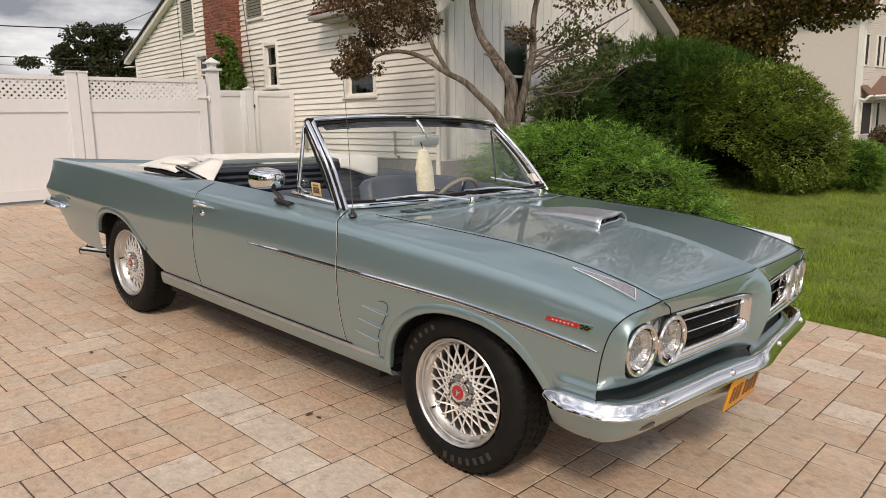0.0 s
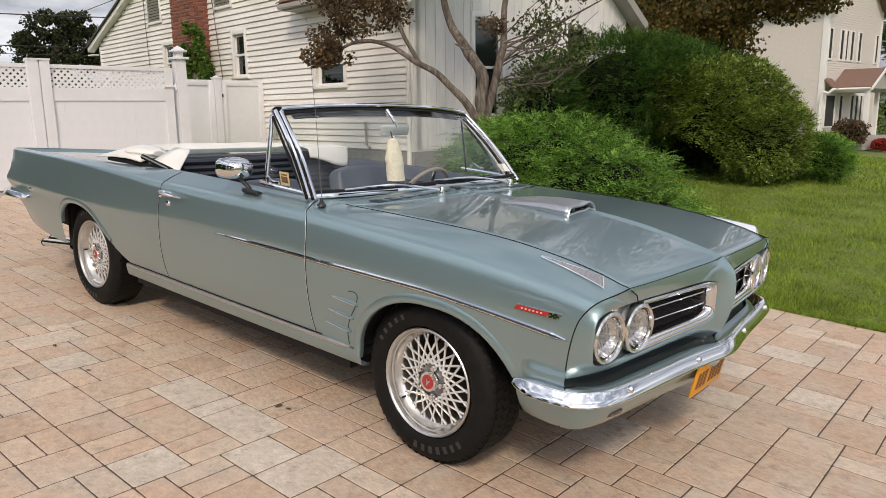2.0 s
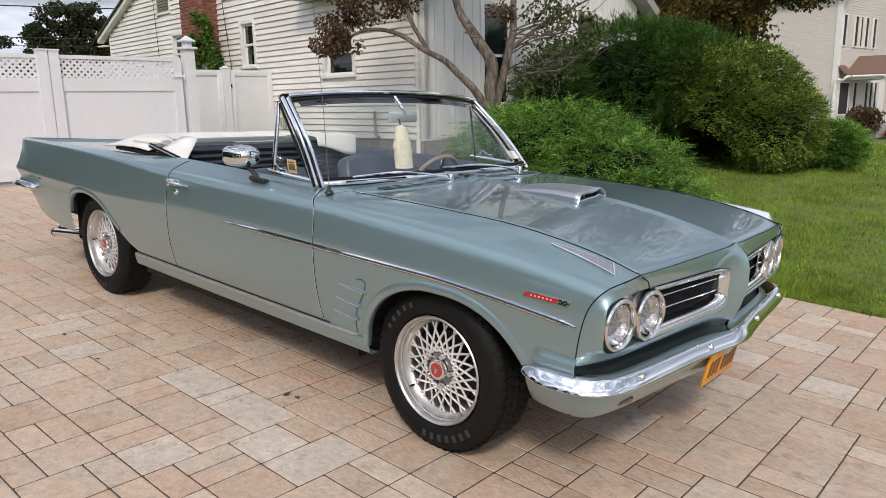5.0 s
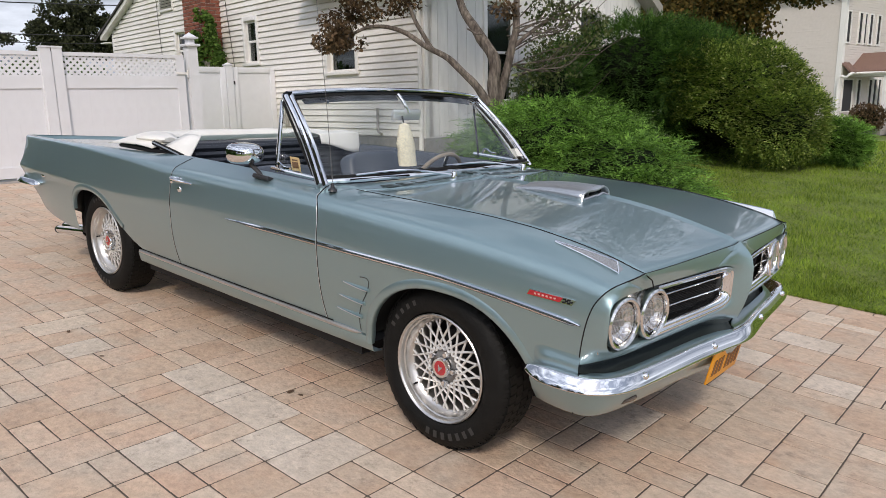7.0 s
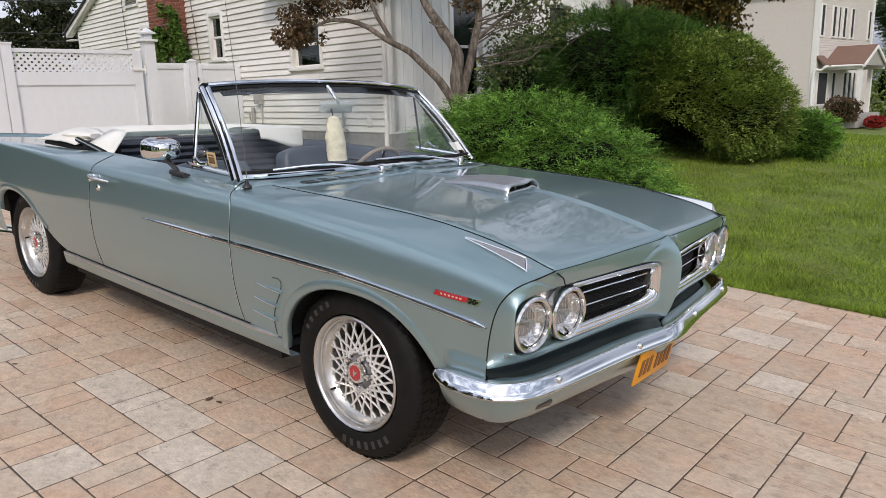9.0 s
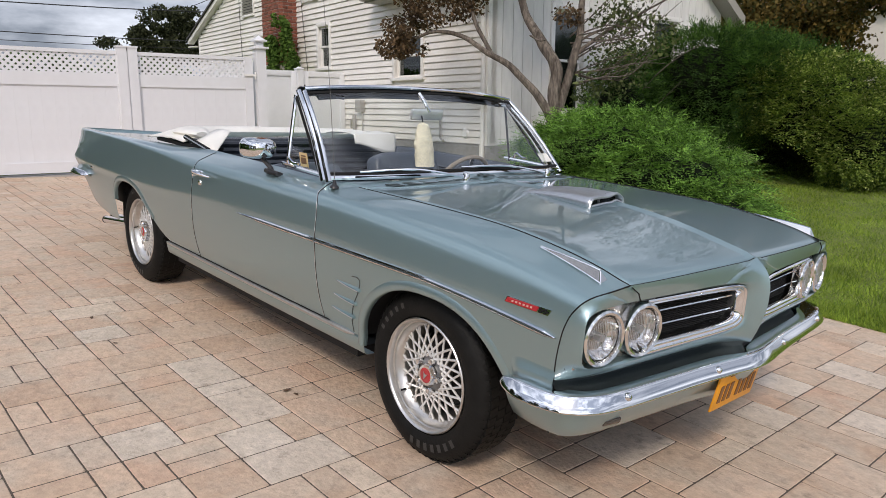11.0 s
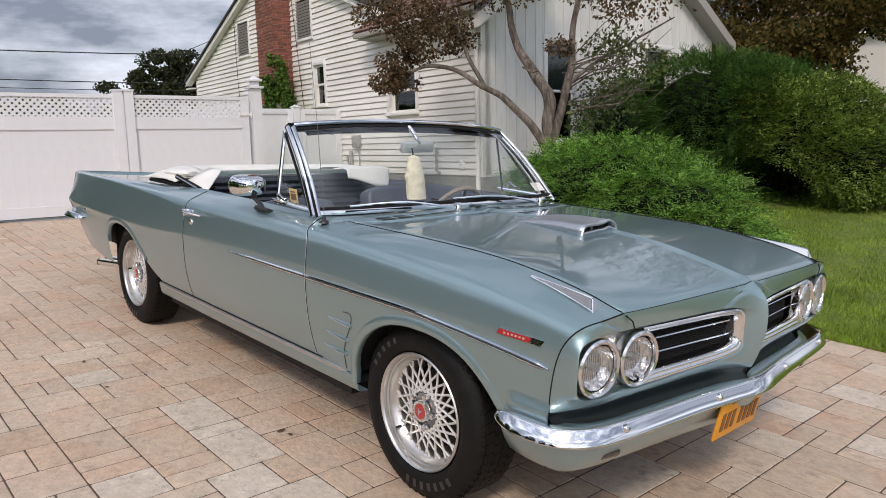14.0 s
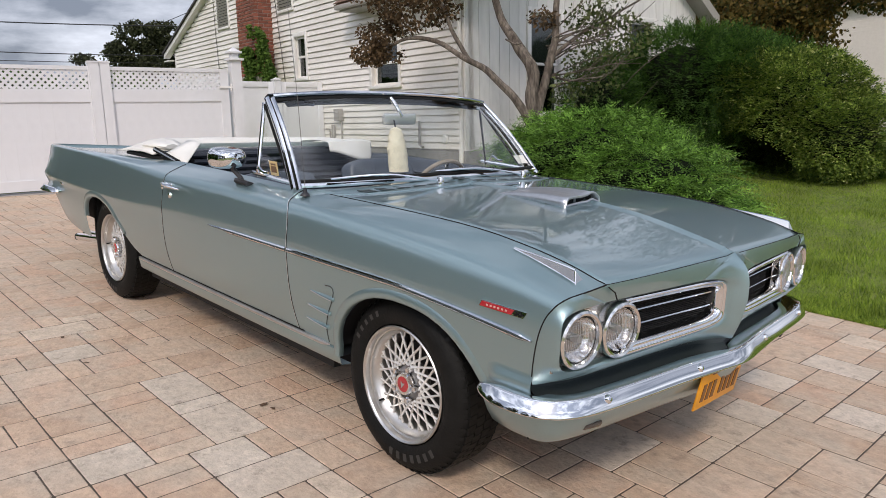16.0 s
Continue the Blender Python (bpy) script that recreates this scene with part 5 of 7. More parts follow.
for i, p in enumerate(mid):
    a, b = mid[max(i - 1, 0)], mid[min(i + 1, len(mid) - 1)]
    t = (b - a).normalized()
    nrm = Vector((t.y, -t.x, 0))
    if nrm.dot(Vector((p.x - 0.2, p.y, 0))) < 0:
        nrm = -nrm
    e = min(1.0, min(i, len(mid) - 1 - i) / 8)
    k = 0.30 + 0.70 * math.sin(e * math.pi / 2)
    zc = 0.492 + 0.006 * (1 - min(abs(p.y) / 0.9, 1))
    rows.append([(p.x + nrm.x * o * k, p.y + nrm.y * o * k, zc + (h * k)) for o, h in profile])
bumper = part("front_bumper", Geo().grid(rows), CHROME, car, "chrome front bumper with wrapped ends", sharp=45, thick=0.004)
for y in (-0.25, 0.25, -0.70, 0.70):
    bx = curve(*[(q, w) for q, w in fb[:8]])(abs(y))
    part("bolt", Geo().lathe([(0.0, 0.010), (0.008, 0.008), (0.013, 0.002), (0.014, -0.004)], 14, pose(bx + 0.017, y, 0.505, 0, 62, 0)), CHROME, bumper, "round bumper bolt")
# Filler between nose and bumper; the recess's shade is put into its dark colour.
part("filler_panel", Geo().grid([[(nose_x(y) - o + 0.062 * math.exp(-(y / 0.075) ** 2) - 0.042 * max(0.0, (abs(y) - 0.70) / 0.13) ** 2, y, z) for o, z in ((0.052, 0.562), (0.066, 0.545), (0.080, 0.525), (0.090, 0.470))] for y in spread(-0.83, 0.83, 43)]), SLOT_SHADE, car, "filler between nose and bumper, coloured dark for shade", sharp=50)
# Splash pan behind the bumper and valance below it.
rows = []
for i, p in enumerate(mid):
    a, b = mid[max(i - 1, 0)], mid[min(i + 1, len(mid) - 1)]
    t = (b - a).normalized()
    nrm = Vector((t.y, -t.x, 0))
    if nrm.dot(Vector((p.x - 0.2, p.y, 0))) < 0:
        nrm = -nrm
    rows.append([p - nrm * o + Vector((0, 0, z)) for o, z in ((0.010, 0.478), (0.018, 0.445), (0.034, 0.405), (0.056, 0.368), (0.085, 0.348), (0.16, 0.340))])
part("valance", Geo().grid(rows), PAINT, car, "painted pan below the bumper", sharp=50)
for s in (-1, 1):
    part("turn_lamp", Geo().box(-0.012, -0.035, -0.012, 0.012, 0.035, 0.012, pose(0.718, s * 0.69, 0.404, 0, 25, s * 14)), AMBER, car, "small dark turn lamp", bevel=0.006)
for s in (-1, 1):
    rows = []
    for x in spread(0.455, 0.632, 12):
        e = math.sin(math.pi * min(1.0, (x - 0.455) / 0.05) / 2)
        rows.append([(x, s * (side_point(x, z) + o * e - 0.0015 * (1 - e)), z) for z, o in ((0.580, -0.001), (0.570, 0.001), (0.560, 0.005), (0.550, 0.011), (0.540, 0.016), (0.528, 0.018), (0.512, 0.012))])
    part("bumper_ledge", Geo().grid(rows), PAINT, car, "raised ledge above the bumper end", sharp=60)
    part("panel_joint", Geo().tube([(0.600, s * 0.872, 0.445), (0.604, s * 0.862, 0.400), (0.606, s * 0.842, 0.360)], 0.0025, 5), GAP, car, "dark joint between panels")
plate = part("licence_plate", Geo().box(-0.004, -0.152, -0.076, 0.004, 0.152, 0.076, pose(0.802, -0.045, 0.398, 0, 10, 0)), PLATE, car, "orange licence plate", bevel=0.003)
for k, y in enumerate((-0.115, -0.080, -0.045, 0.012, 0.047, 0.082, 0.117)):
    part("plate_mark", Geo().box(0.0045, y - 0.011, -0.046, 0.0065, y + 0.011, 0.022, pose(0.802, -0.045, 0.398, 0, 10, 0)), PLATE_INK, plate, smooth=False)
part("plate_mark", Geo().box(0.0045, -0.08, 0.050, 0.0065, 0.08, 0.064, pose(0.802, -0.045, 0.398, 0, 10, 0)), PLATE_INK, plate, smooth=False)

# Hood scoop.
rows = []
for t in spread(0, 1, 14):
    x = -0.20 + 0.385 * t
    half = 0.074 + 0.040 * t
    h = 0.036 * math.sin(t * math.pi / 2) ** 0.8
    row = []
    for v in spread(-1, 1, 25):
        a = abs(v)
        y = v * half
        k = max(0.0, 1 - max(0.0, (a - 0.72) / 0.28) ** 2) ** 0.5
        k *= 1 - 0.10 * math.exp(-((v / 0.22) ** 2)) * t
        row.append((x - 0.012 * (1 - a) * t, y - 0.065, hood_z(x, y - 0.065) + h * k - 0.001))
    rows.append(row)
scoop = part("hood_scoop", Geo().grid(rows), SATIN, car, "silver air scoop on the hood", thick=0.004)
part("scoop_mouth", Geo().grid([[(p[0] - 0.03, -0.065 + (p[1] + 0.065) * 0.96, hood_z(p[0], p[1]) + 0.002 + (p[2] - hood_z(p[0], p[1])) * k) for p in rows[-1][1:-1]] for k in (0.0, 0.96)]), BLACK, scoop)
lip = [(p[0] + 0.002, p[1], p[2] - 0.002) for p in rows[-1]] + [(p[0] + 0.002, p[1], hood_z(p[0], p[1]) + 0.005) for p in reversed(rows[-1][1:-1])]
part("scoop_rim", Geo().tube(lip, 0.0055, 6, loop=True), SATIN, scoop)
part("scoop_bar", Geo().box(0.135, -0.070, 0.940, 0.150, -0.060, 0.972), SATIN, scoop, bevel=0.002)

# Fender ornaments, side trim, badges and louvres, handles.
for s in (-1, 1):
    prof, rims = [], ([], [])
    for t in spread(0, 1, 12):
        x = 0.425 + 0.255 * t
        y0, y1 = 0.736 - 0.002 * t, 0.740 + 0.026 * t
        side = side_section(x)
        z0 = lambda q: next((a.z + (b.z - a.z) * (q - a.y) / max(b.y - a.y, 1e-9) for a, b in zip(side, side[1:]) if a.y <= q <= b.y), side[0].z)
        h = 0.003 + 0.024 * t ** 1.3
        ridge = (x - 0.014 * t, s * (y0 + 0.62 * (y1 - y0)), z0(y0) + h)
        prof.append([(x, s * (y0 - 0.003), z0(y0) - 0.002), ridge, (x, s * (y1 + 0.002), z0(y1) - 0.002)])
        rims[0].append((ridge[0], ridge[1], ridge[2] + 0.001))
        rims[1].append((x, s * (y1 + 0.001), z0(y1) + 0.002))
    orn = part("fender_ornament", Geo().grid([r[1:] for r in prof]), SPEAR_GREY, car, "bright spear on the fender top", sharp=25)
    part("spear_face", Geo().grid([r[:2] for r in prof]), MIRROR_BACK, orn, "bright inner face of the spear", sharp=25)
    end = prof[-1]
    part("spear_end", Geo().add([end[0], end[1], end[2]], [(0, 1, 2)]), SATIN, orn, smooth=False)
    part("spear_edge", Geo().tube(rims[0], 0.0028, 6), CHROME, orn, "chrome spear edge")
    part("spear_edge", Geo().tube(rims[1], 0.0025, 6), CHROME, orn, "chrome spear edge")
    part("spear_edge", Geo().tube([end[1], end[2]], 0.0025, 6), CHROME, orn, "chrome spear edge")
    for a, b, n, name in ((-1.335, SEAM_D - 0.006, 16, "door_trim"), (SEAM_D + 0.006, 0.625, 30, "fender_trim")):
        rows = []
        for x in spread(a, b, n):
            z = 0.710 + (0.003 if x < 0 else 0.003 - 0.037 * (x / 0.62) ** 1.3)
            k = 1.15 * min(1.0, (x + 1.335) / 0.25 + 0.12) * min(1.0, (0.625 - x) / 0.05 + 0.25)
            y = side_point(x, z)
            rows.append([(x, s * (y - 0.002), z + 0.0095 * k), (x, s * (y + 0.006), z + 0.0075 * k), (x, s * (y + 0.008), z + 0.003 * k), (x, s * (y + 0.0045), z + 0.0005 * k), (x, s * (y + 0.0045), z - 0.002 * k), (x, s * (y + 0.008), z - 0.004 * k), (x, s * (y + 0.005), z - 0.008 * k), (x, s * (y - 0.002), z - 0.010 * k)])
        mould = part(name, Geo().grid(rows), CHROME, car, "bright side moulding", sharp=25)
        part("moulding_groove", Geo().tube([(r[3][0], r[3][1], (r[3][2] + r[4][2]) / 2) for r in rows], 0.0022, 4), SLOT_SHADE, mould)
        part("moulding_groove", Geo().tube([(r[7][0], r[7][1] + s * 0.001, r[7][2]) for r in rows], 0.0018, 4), GAP, mould)
    bd = part("fender_badge", Geo().add([(0.51 + x, s * (side_point(0.51 + x, 0.742 + z) + o), 0.742 + z) for o in (0.0, 0.006) for x, z in ((-0.083, 0.0095), (0.092, 0.0095), (0.080, -0.0095), (-0.092, -0.0095))],
              [(0, 1, 2, 3), (4, 7, 6, 5), (0, 4, 5, 1), (1, 5, 6, 2), (2, 6, 7, 3), (3, 7, 4, 0)]), CHROME, car, "red fender badge with chequered end", smooth=False)
    part("enamel", Geo().add([(0.51 + x, s * (side_point(0.51 + x, 0.742 + z) + o), 0.742 + z) for o in (0.004, 0.008) for x, z in ((-0.080, 0.0078), (0.045, 0.0078), (0.036, -0.0078), (-0.088, -0.0078))],
         [(0, 1, 2, 3), (4, 7, 6, 5), (0, 4, 5, 1), (1, 5, 6, 2), (2, 6, 7, 3), (3, 7, 4, 0)]), RED, bd, smooth=False)
    for k in range(6):
        x = 0.452 + 0.0150 * k
        part("badge_mark", Geo().box(x - 0.0035, s * (side_point(x, 0.742) + 0.0085) - 0.001, 0.7393, x + 0.0035, s * (side_point(x, 0.742) + 0.0085) + 0.001, 0.7447), BADGE_INK, bd, smooth=False)
    for i in range(4):
        for j in range(3):
            if (i + j) % 2 == 0:
                x, z = 0.556 + 0.0085 * i, 0.7346 + 0.0050 * j
                part("check", Geo().box(x, s * (side_point(x, z) + 0.008) - 0.001, z, x + 0.0085, s * (side_point(x, z) + 0.008) + 0.001, z + 0.0050), GAP, bd, smooth=False)
    for x0, x1, z in ((-0.50, -0.335, 0.572), (-0.53, -0.365, 0.508), (-0.56, -0.392, 0.444)):
        rows = []
        for t in spread(0, 1, 12):
            x = x0 + (x1 - x0) * t
            h = 0.002 + 0.0075 * math.sin(math.pi * min(1, t * 0.62))
            o = 0.001 + 0.012 * t
            zz = z + 0.008 - 0.010 * t + 0.004 * t * t
            y = side_point(x, zz)
            rows.append([(x, s * (y - 0.002), zz + h), (x, s * (y + o * 0.8), zz + h * 0.3), (x, s * (y + o), zz - h * 0.4), (x, s * (y - 0.002), zz - h * 1.2)])
        rows.append([(x1 + 0.004, s * (side_point(x1, z) - 0.003), zz + 0.004), (x1 + 0.004, s * (side_point(x1, z) - 0.003), zz), (x1 + 0.004, s * (side_point(x1, z) - 0.003), zz), (x1 + 0.004, s * (side_point(x1, z) - 0.003), zz - 0.004)])
        part("fender_louvre", Geo().grid(rows), PAINT, car, "small blade-like vent fin with its highlight drawn in", sharp=30)
        # A pale metal line puts in the highlight on each fin.
        part("louvre_edge", Geo().tube([(p[2][0], p[2][1] + s * 0.001, p[2][2] + 0.001) for p in rows[1:-1]], 0.0018, 5), ALUMINIUM, car, "bright line for the highlight on the fin")
    recess = smooth_path([(-0.385, 0.620), (-0.350, 0.622), (-0.334, 0.606), (-0.348, 0.562), (-0.388, 0.497), (-0.413, 0.436), (-0.424, 0.372)], 5)
    part("louvre_recess", Geo().tube([(p.x, s * (side_point(p.x, p.y) + 0.0005), p.y) for p in recess], 0.0024, 5), SLOT_SHADE, car, "pressed edge behind the vent fins")
    hy = side_point(-1.75, 0.848)
    hd = part("door_handle", Geo().tube(smooth_path([(-1.835, s * (hy + 0.004), 0.850), (-1.815, s * (hy + 0.030), 0.853), (-1.72, s * (hy + 0.036), 0.850), (-1.62, s * (hy + 0.026), 0.846)], 5), [0.008, 0.012, 0.011, 0.011, 0.011, 0.011, 0.010, 0.010, 0.009, 0.009, 0.008, 0.007, 0.007, 0.006, 0.005, 0.005], 8), CHROME, car, "chrome push-button door handle")
    part("handle_base", Geo().box(-0.035, -0.006, -0.014, 0.035, 0.010, 0.014, pose(-1.80, s * hy, 0.846)), CHROME, hd, bevel=0.005)
    part("push_button", Geo().lathe([(0.0, 0.034), (0.012, 0.032), (0.014, 0.0)], 14, pose(-1.815, s * hy, 0.838, 90 if s < 0 else -90, 0, 0)), CHROME, hd)
    part("lock", Geo().lathe([(0.0, 0.006), (0.010, 0.005), (0.013, 0.0)], 14, pose(-1.775, s * side_point(-1.775, 0.797), 0.797, 90 if s < 0 else -90, 0, 0) @ Matrix.Scale(1.3, 4)), CHROME, car, "round chrome door lock")
    part("reflector_mark", Geo().box(-3.68, s * side_point(-3.65, 0.655) - 0.004, 0.645, -3.62, s * side_point(-3.65, 0.655) + 0.008, 0.660), CHROME, car, bevel=0.003)
    for k in (0, 1):
        part("tail_mark", Geo().tube([(-4.02 + 0.075 * k, s * (side_point(-4.02 + 0.075 * k, 0.848) + 0.002), 0.848), (-4.01, s * (side_point(-4.01, 0.735) + 0.002), 0.735)], 0.0035, 5), SPEAR_GREY, car, "slim metal tail emblem")

# Tail: end panel, deck and rear bumper.
rows = [[settled(p.x - 0.05 * (1 - v * v), v * p.y, p.z) for p in tail_row] for v in spread(-1, 1, 21)]
part("tail_panel", Geo().grid(rows), PAINT, car, sharp=30)
rows = []
for x in spread(-3.99, -2.42, 14):
    rows.append([settled(x, v * (top_y(x) - GAPW), top_z(x) + 0.004 * (1 - v * v) - 0.012) for v in spread(-1, 1, 17)])
part("deck_lid", Geo().grid(rows), PAINT, car, thick=0.006)
rb = [(0.0, -4.26), (0.40, -4.245), (0.70, -4.20), (0.83, -4.14), (0.885, -4.05), (0.90, -3.93), (0.892, -3.76), (0.885, -3.70)]
mid = smooth_path([(x, y, 0) for y, x in [(-y, x) for y, x in reversed(rb)] + rb[1:]], 4)
rows = []
for i, p in enumerate(mid):
    a, b = mid[max(i - 1, 0)], mid[min(i + 1, len(mid) - 1)]
    t = (b - a).normalized()
    nrm = Vector((t.y, -t.x, 0))
    if nrm.dot(Vector((p.x + 3.3, p.y, 0))) < 0:
        nrm = -nrm
    k = 0.25 + 0.75 * math.sin(min(1.0, min(i, len(mid) - 1 - i) / 6) * math.pi / 2)
    rows.append([(p.x + nrm.x * o * k, p.y + nrm.y * o * k, 0.590 + h * k * 0.8) for o, h in profile])
part("rear_bumper", Geo().grid(rows), CHROME, car, "chrome rear bumper with wrapped ends", sharp=45, thick=0.004)
for y, x1 in ((-0.735, -3.84), (-0.650, -3.93)):
    pipe = part("exhaust_tip", Geo().tube([(-3.35, y, 0.285), (x1, y, 0.226)], 0.028, 18, caps=False), CHROME, car, "chrome exhaust tip")
    # A black sleeve stands for the shadow and dark reflection at the tip.
    part("pipe_bore", Geo().tube([(x1 - 0.004, y, 0.225), (x1 + 0.016, y, 0.228)], 0.0285, 18, caps=True), BLACK, pipe, "black ring for the shadow and reflection at the tip")

# Windscreen: curved glass, chrome frame, header, vent windows.
def ws_base(v):
    return Vector((-0.625 - 0.125 * abs(v) ** 3.2, v * 0.765, 0.972 - 0.014 * abs(v) ** 2))


def ws_top(v):
    return Vector((-1.045 - 0.045 * abs(v) ** 3, v * 0.685, 1.335 - 0.030 * abs(v) ** 2.5))


vs = spread(-1, 1, 37)
rows = [[ws_base(v).lerp(ws_top(v), t) + Vector((0.014, 0, 0.012)) * math.sin(math.pi * t) for v in vs] for t in spread(0.015, 0.985, 16)]
screen = part("windscreen", Geo().grid(rows), GLASS, car, "curved clear windscreen")
screen.visible_shadow = False
part("lower_moulding", Geo().tube([ws_base(v) + Vector((0.006, 0, -0.004)) for v in vs], 0.011, 8), CHROME, screen, "chrome windscreen moulding")
part("lower_seal", Geo().tube([ws_base(v) + Vector((-0.008, 0, 0.010)) for v in vs], 0.010, 6), GAP, screen)
part("header_moulding", Geo().tube([ws_top(v) + Vector((0.0, 0, 0.012)) for v in vs], 0.010, 8), CHROME, screen, "chrome windscreen header")
part("header_seal", Geo().tube([ws_top(v) + Vector((0.008, 0, -0.010)) for v in vs], 0.010, 6), GAP, screen)
part("header", Geo().grid([[ws_top(v) + Vector(o) for v in vs] for o in ((0.0, 0, 0.018), (-0.045, 0, 0.020), (-0.075, 0, 0.004), (-0.07, 0, -0.02), (-0.01, 0, -0.024))]), VINYL_BLUE, screen, "dark blue header rail")
for s in (-1, 1):
    for off, r, mat in (((0.006, 0.004), 0.010, CHROME), ((-0.009, 0.006), 0.007, GAP), ((-0.027, 0.009), 0.013, CHROME), ((-0.046, 0.006), 0.010, GAP), ((-0.062, 0.002), 0.008, SATIN)):
        path = [ws_base(s).lerp(ws_top(s), t) + Vector((off[0], s * off[1], 0)) + Vector((0.012, 0, 0.010)) * math.sin(math.pi * t) for t in spread(-0.05, 1.0, 12)]
        part("pillar_moulding" if mat is CHROME else "pillar_seal", Geo().tube(path, r, 8), mat, screen)
    # Vent window.
    corner = [(-0.835, s * 0.757, 0.962), (-1.10, s * 0.757, 0.972), (-1.128, s * 0.705, 1.278)]
    part("vent_glass", Geo().add(corner, [(0, 1, 2)]), GLASS, screen, "small triangular vent window", smooth=False).visible_shadow = False
    part("vent_frame", Geo().tube([(-1.112, s * 0.757, 0.955), (-1.134, s * 0.704, 1.285)], 0.010 if s < 0 else 0.006, 8), CHROME if s < 0 else GAP, screen, "chrome vent window post")
    part("vent_frame", Geo().tube([(-0.80, s * 0.758, 0.958), (-1.15, s * 0.760, 0.970)], 0.010, 8), CHROME, screen)
    part("vent_frame", Geo().tube([corner[0], corner[2]], 0.007, 6), GAP, screen)
    part("vent_latch", Geo().tube(smooth_path([(-1.09, s * 0.765, 0.975), (-1.075, s * 0.775, 1.005), (-1.03, s * 0.775, 0.985), (-0.99, s * 0.772, 0.985)], 4), 0.007, 6), CHROME, screen)
st = part("sticker", Geo().box(-0.033, -0.001, -0.032, 0.033, 0.001, 0.032, pose(-0.975, -0.752, 1.005, 10, 0, 0)), STICKER, car, "square tan sticker", smooth=False)
part("sticker_mark", Geo().box(-0.022, -0.0025, -0.018, 0.022, -0.001, 0.010, pose(-0.975, -0.752, 1.005, 10, 0, 0)).box(-0.020, -0.0025, 0.015, 0.020, -0.001, 0.022, pose(-0.975, -0.752, 1.005, 10, 0, 0)), STICKER_INK, st, smooth=False)
part("sticker", Geo().box(-0.03, -0.04, 0, 0.03, 0.04, 0.001, Matrix.Translation(ws_base(0.86).lerp(ws_top(0.86), 0.14) + Vector((0.004, 0, 0.006))) @ pose(0, 0, 0, 0, 42, 0)), PALE, screen, "pale inspection sticker", smooth=False)

# Wipers, antenna, mirrors.
for a, b, c in (((-0.526, -0.165, 0.966), (-0.585, -0.42, 1.000), (-0.650, -0.675, 0.988)), ((-0.545, 0.43, 0.966), (-0.595, 0.17, 1.002), (-0.640, -0.09, 0.996))):
    w = part("wiper", Geo().tube(smooth_path([a, b, c], 6), [0.0070 - 0.0002 * k for k in range(13)], 6).lathe([(0.0, 0.02), (0.014, 0.018), (0.018, 0.0), (0.018, -0.02)], 12, Matrix.Translation(a)), CHROME, car, "chrome wiper arm")
    part("wiper_blade", Geo().tube([Vector(b).lerp(Vector(c), t) + Vector((-0.012, 0, -0.004)) for t in (-0.35, 0.3, 0.98)], 0.0045, 6), GAP, w, "black wiper blade")
ant = part("antenna", Geo().lathe([(0.021, 0.0), (0.018, 0.008), (0.010, 0.014), (0.0055, 0.034), (0.0, 0.035)], 16, pose(-0.675, -0.785, 0.922)), PLASTIC_BLACK, car, "thin chrome whip antenna on a black base")
part("mast", Geo().tube([(-0.675, -0.785, 0.96), (-0.70, -0.80, 1.30), (-0.735, -0.825, 1.70)], [0.0018, 0.0014, 0.0010], 6), HUB_GREY, ant)
for s in (-1,):
    rows = []
    for x, k in ((-1.318, 0.94), (-1.310, 1.0), (-1.290, 1.0), (-1.268, 0.985), (-1.245, 0.94), (-1.220, 0.85), (-1.200, 0.72), (-1.186, 0.52), (-1.180, 0.28), (-1.178, 0.02)):
        rows.append([(x, s * 0.822 + s * 0.078 * k * math.copysign(abs(math.cos(a)) ** 0.62, math.cos(a)), 1.028 + 0.004 * (1 - k) + 0.050 * k * math.copysign(abs(math.sin(a)) ** 0.62, math.sin(a))) for a in spread(0, 2 * math.pi, 33)[:-1]])
    mir = part("side_mirror", Geo().grid(rows, loop_v=True), CHROME, car, "chrome shell side mirror on a black foot", sharp=50)
    part("mirror_face", Geo().lathe([(0.0, 0.0), (1.0, 0.0)], 24, pose(-1.314, s * 0.822, 1.028, 0, -90, 0) @ Matrix.Diagonal((0.046, 0.073, 1, 1))), SATIN, mir)
    part("mirror_stem", Geo().tube(smooth_path([(-1.235, s * 0.820, 0.990), (-1.215, s * 0.812, 0.968), (-1.185, s * 0.803, 0.945), (-1.17, s * 0.800, 0.920)], 4), 0.011, 8), PLASTIC_BLACK, mir)
    part("mirror_foot", Geo().box(-0.062, -0.022, -0.012, 0.062, 0.022, 0.012, pose(-1.155, s * 0.803, 0.925, -20 * s * -1, 2, 0)), PLASTIC_BLACK, mir, bevel=0.009)
rv = part("rear_view_mirror", Geo().box(-0.012, -0.115, -0.028, 0.012, 0.115, 0.028, pose(-0.985, -0.03, 1.222, 0, 8, 6)), MIRROR_BACK, car, "bright metal rear-view mirror", bevel=0.010)
part("mirror_arm", Geo().tube(smooth_path([(-1.02, -0.06, 1.325), (-0.99, -0.05, 1.29), (-0.965, -0.03, 1.235)], 4), 0.009, 8), CHROME, rv)
for v in (-0.78, 0.86):
    part("visor_clip", Geo().tube([ws_top(v) + Vector((-0.01, 0, -0.03)), ws_top(v) + Vector((0.0, 0.05, -0.035))], 0.010, 6), CHROME, car)
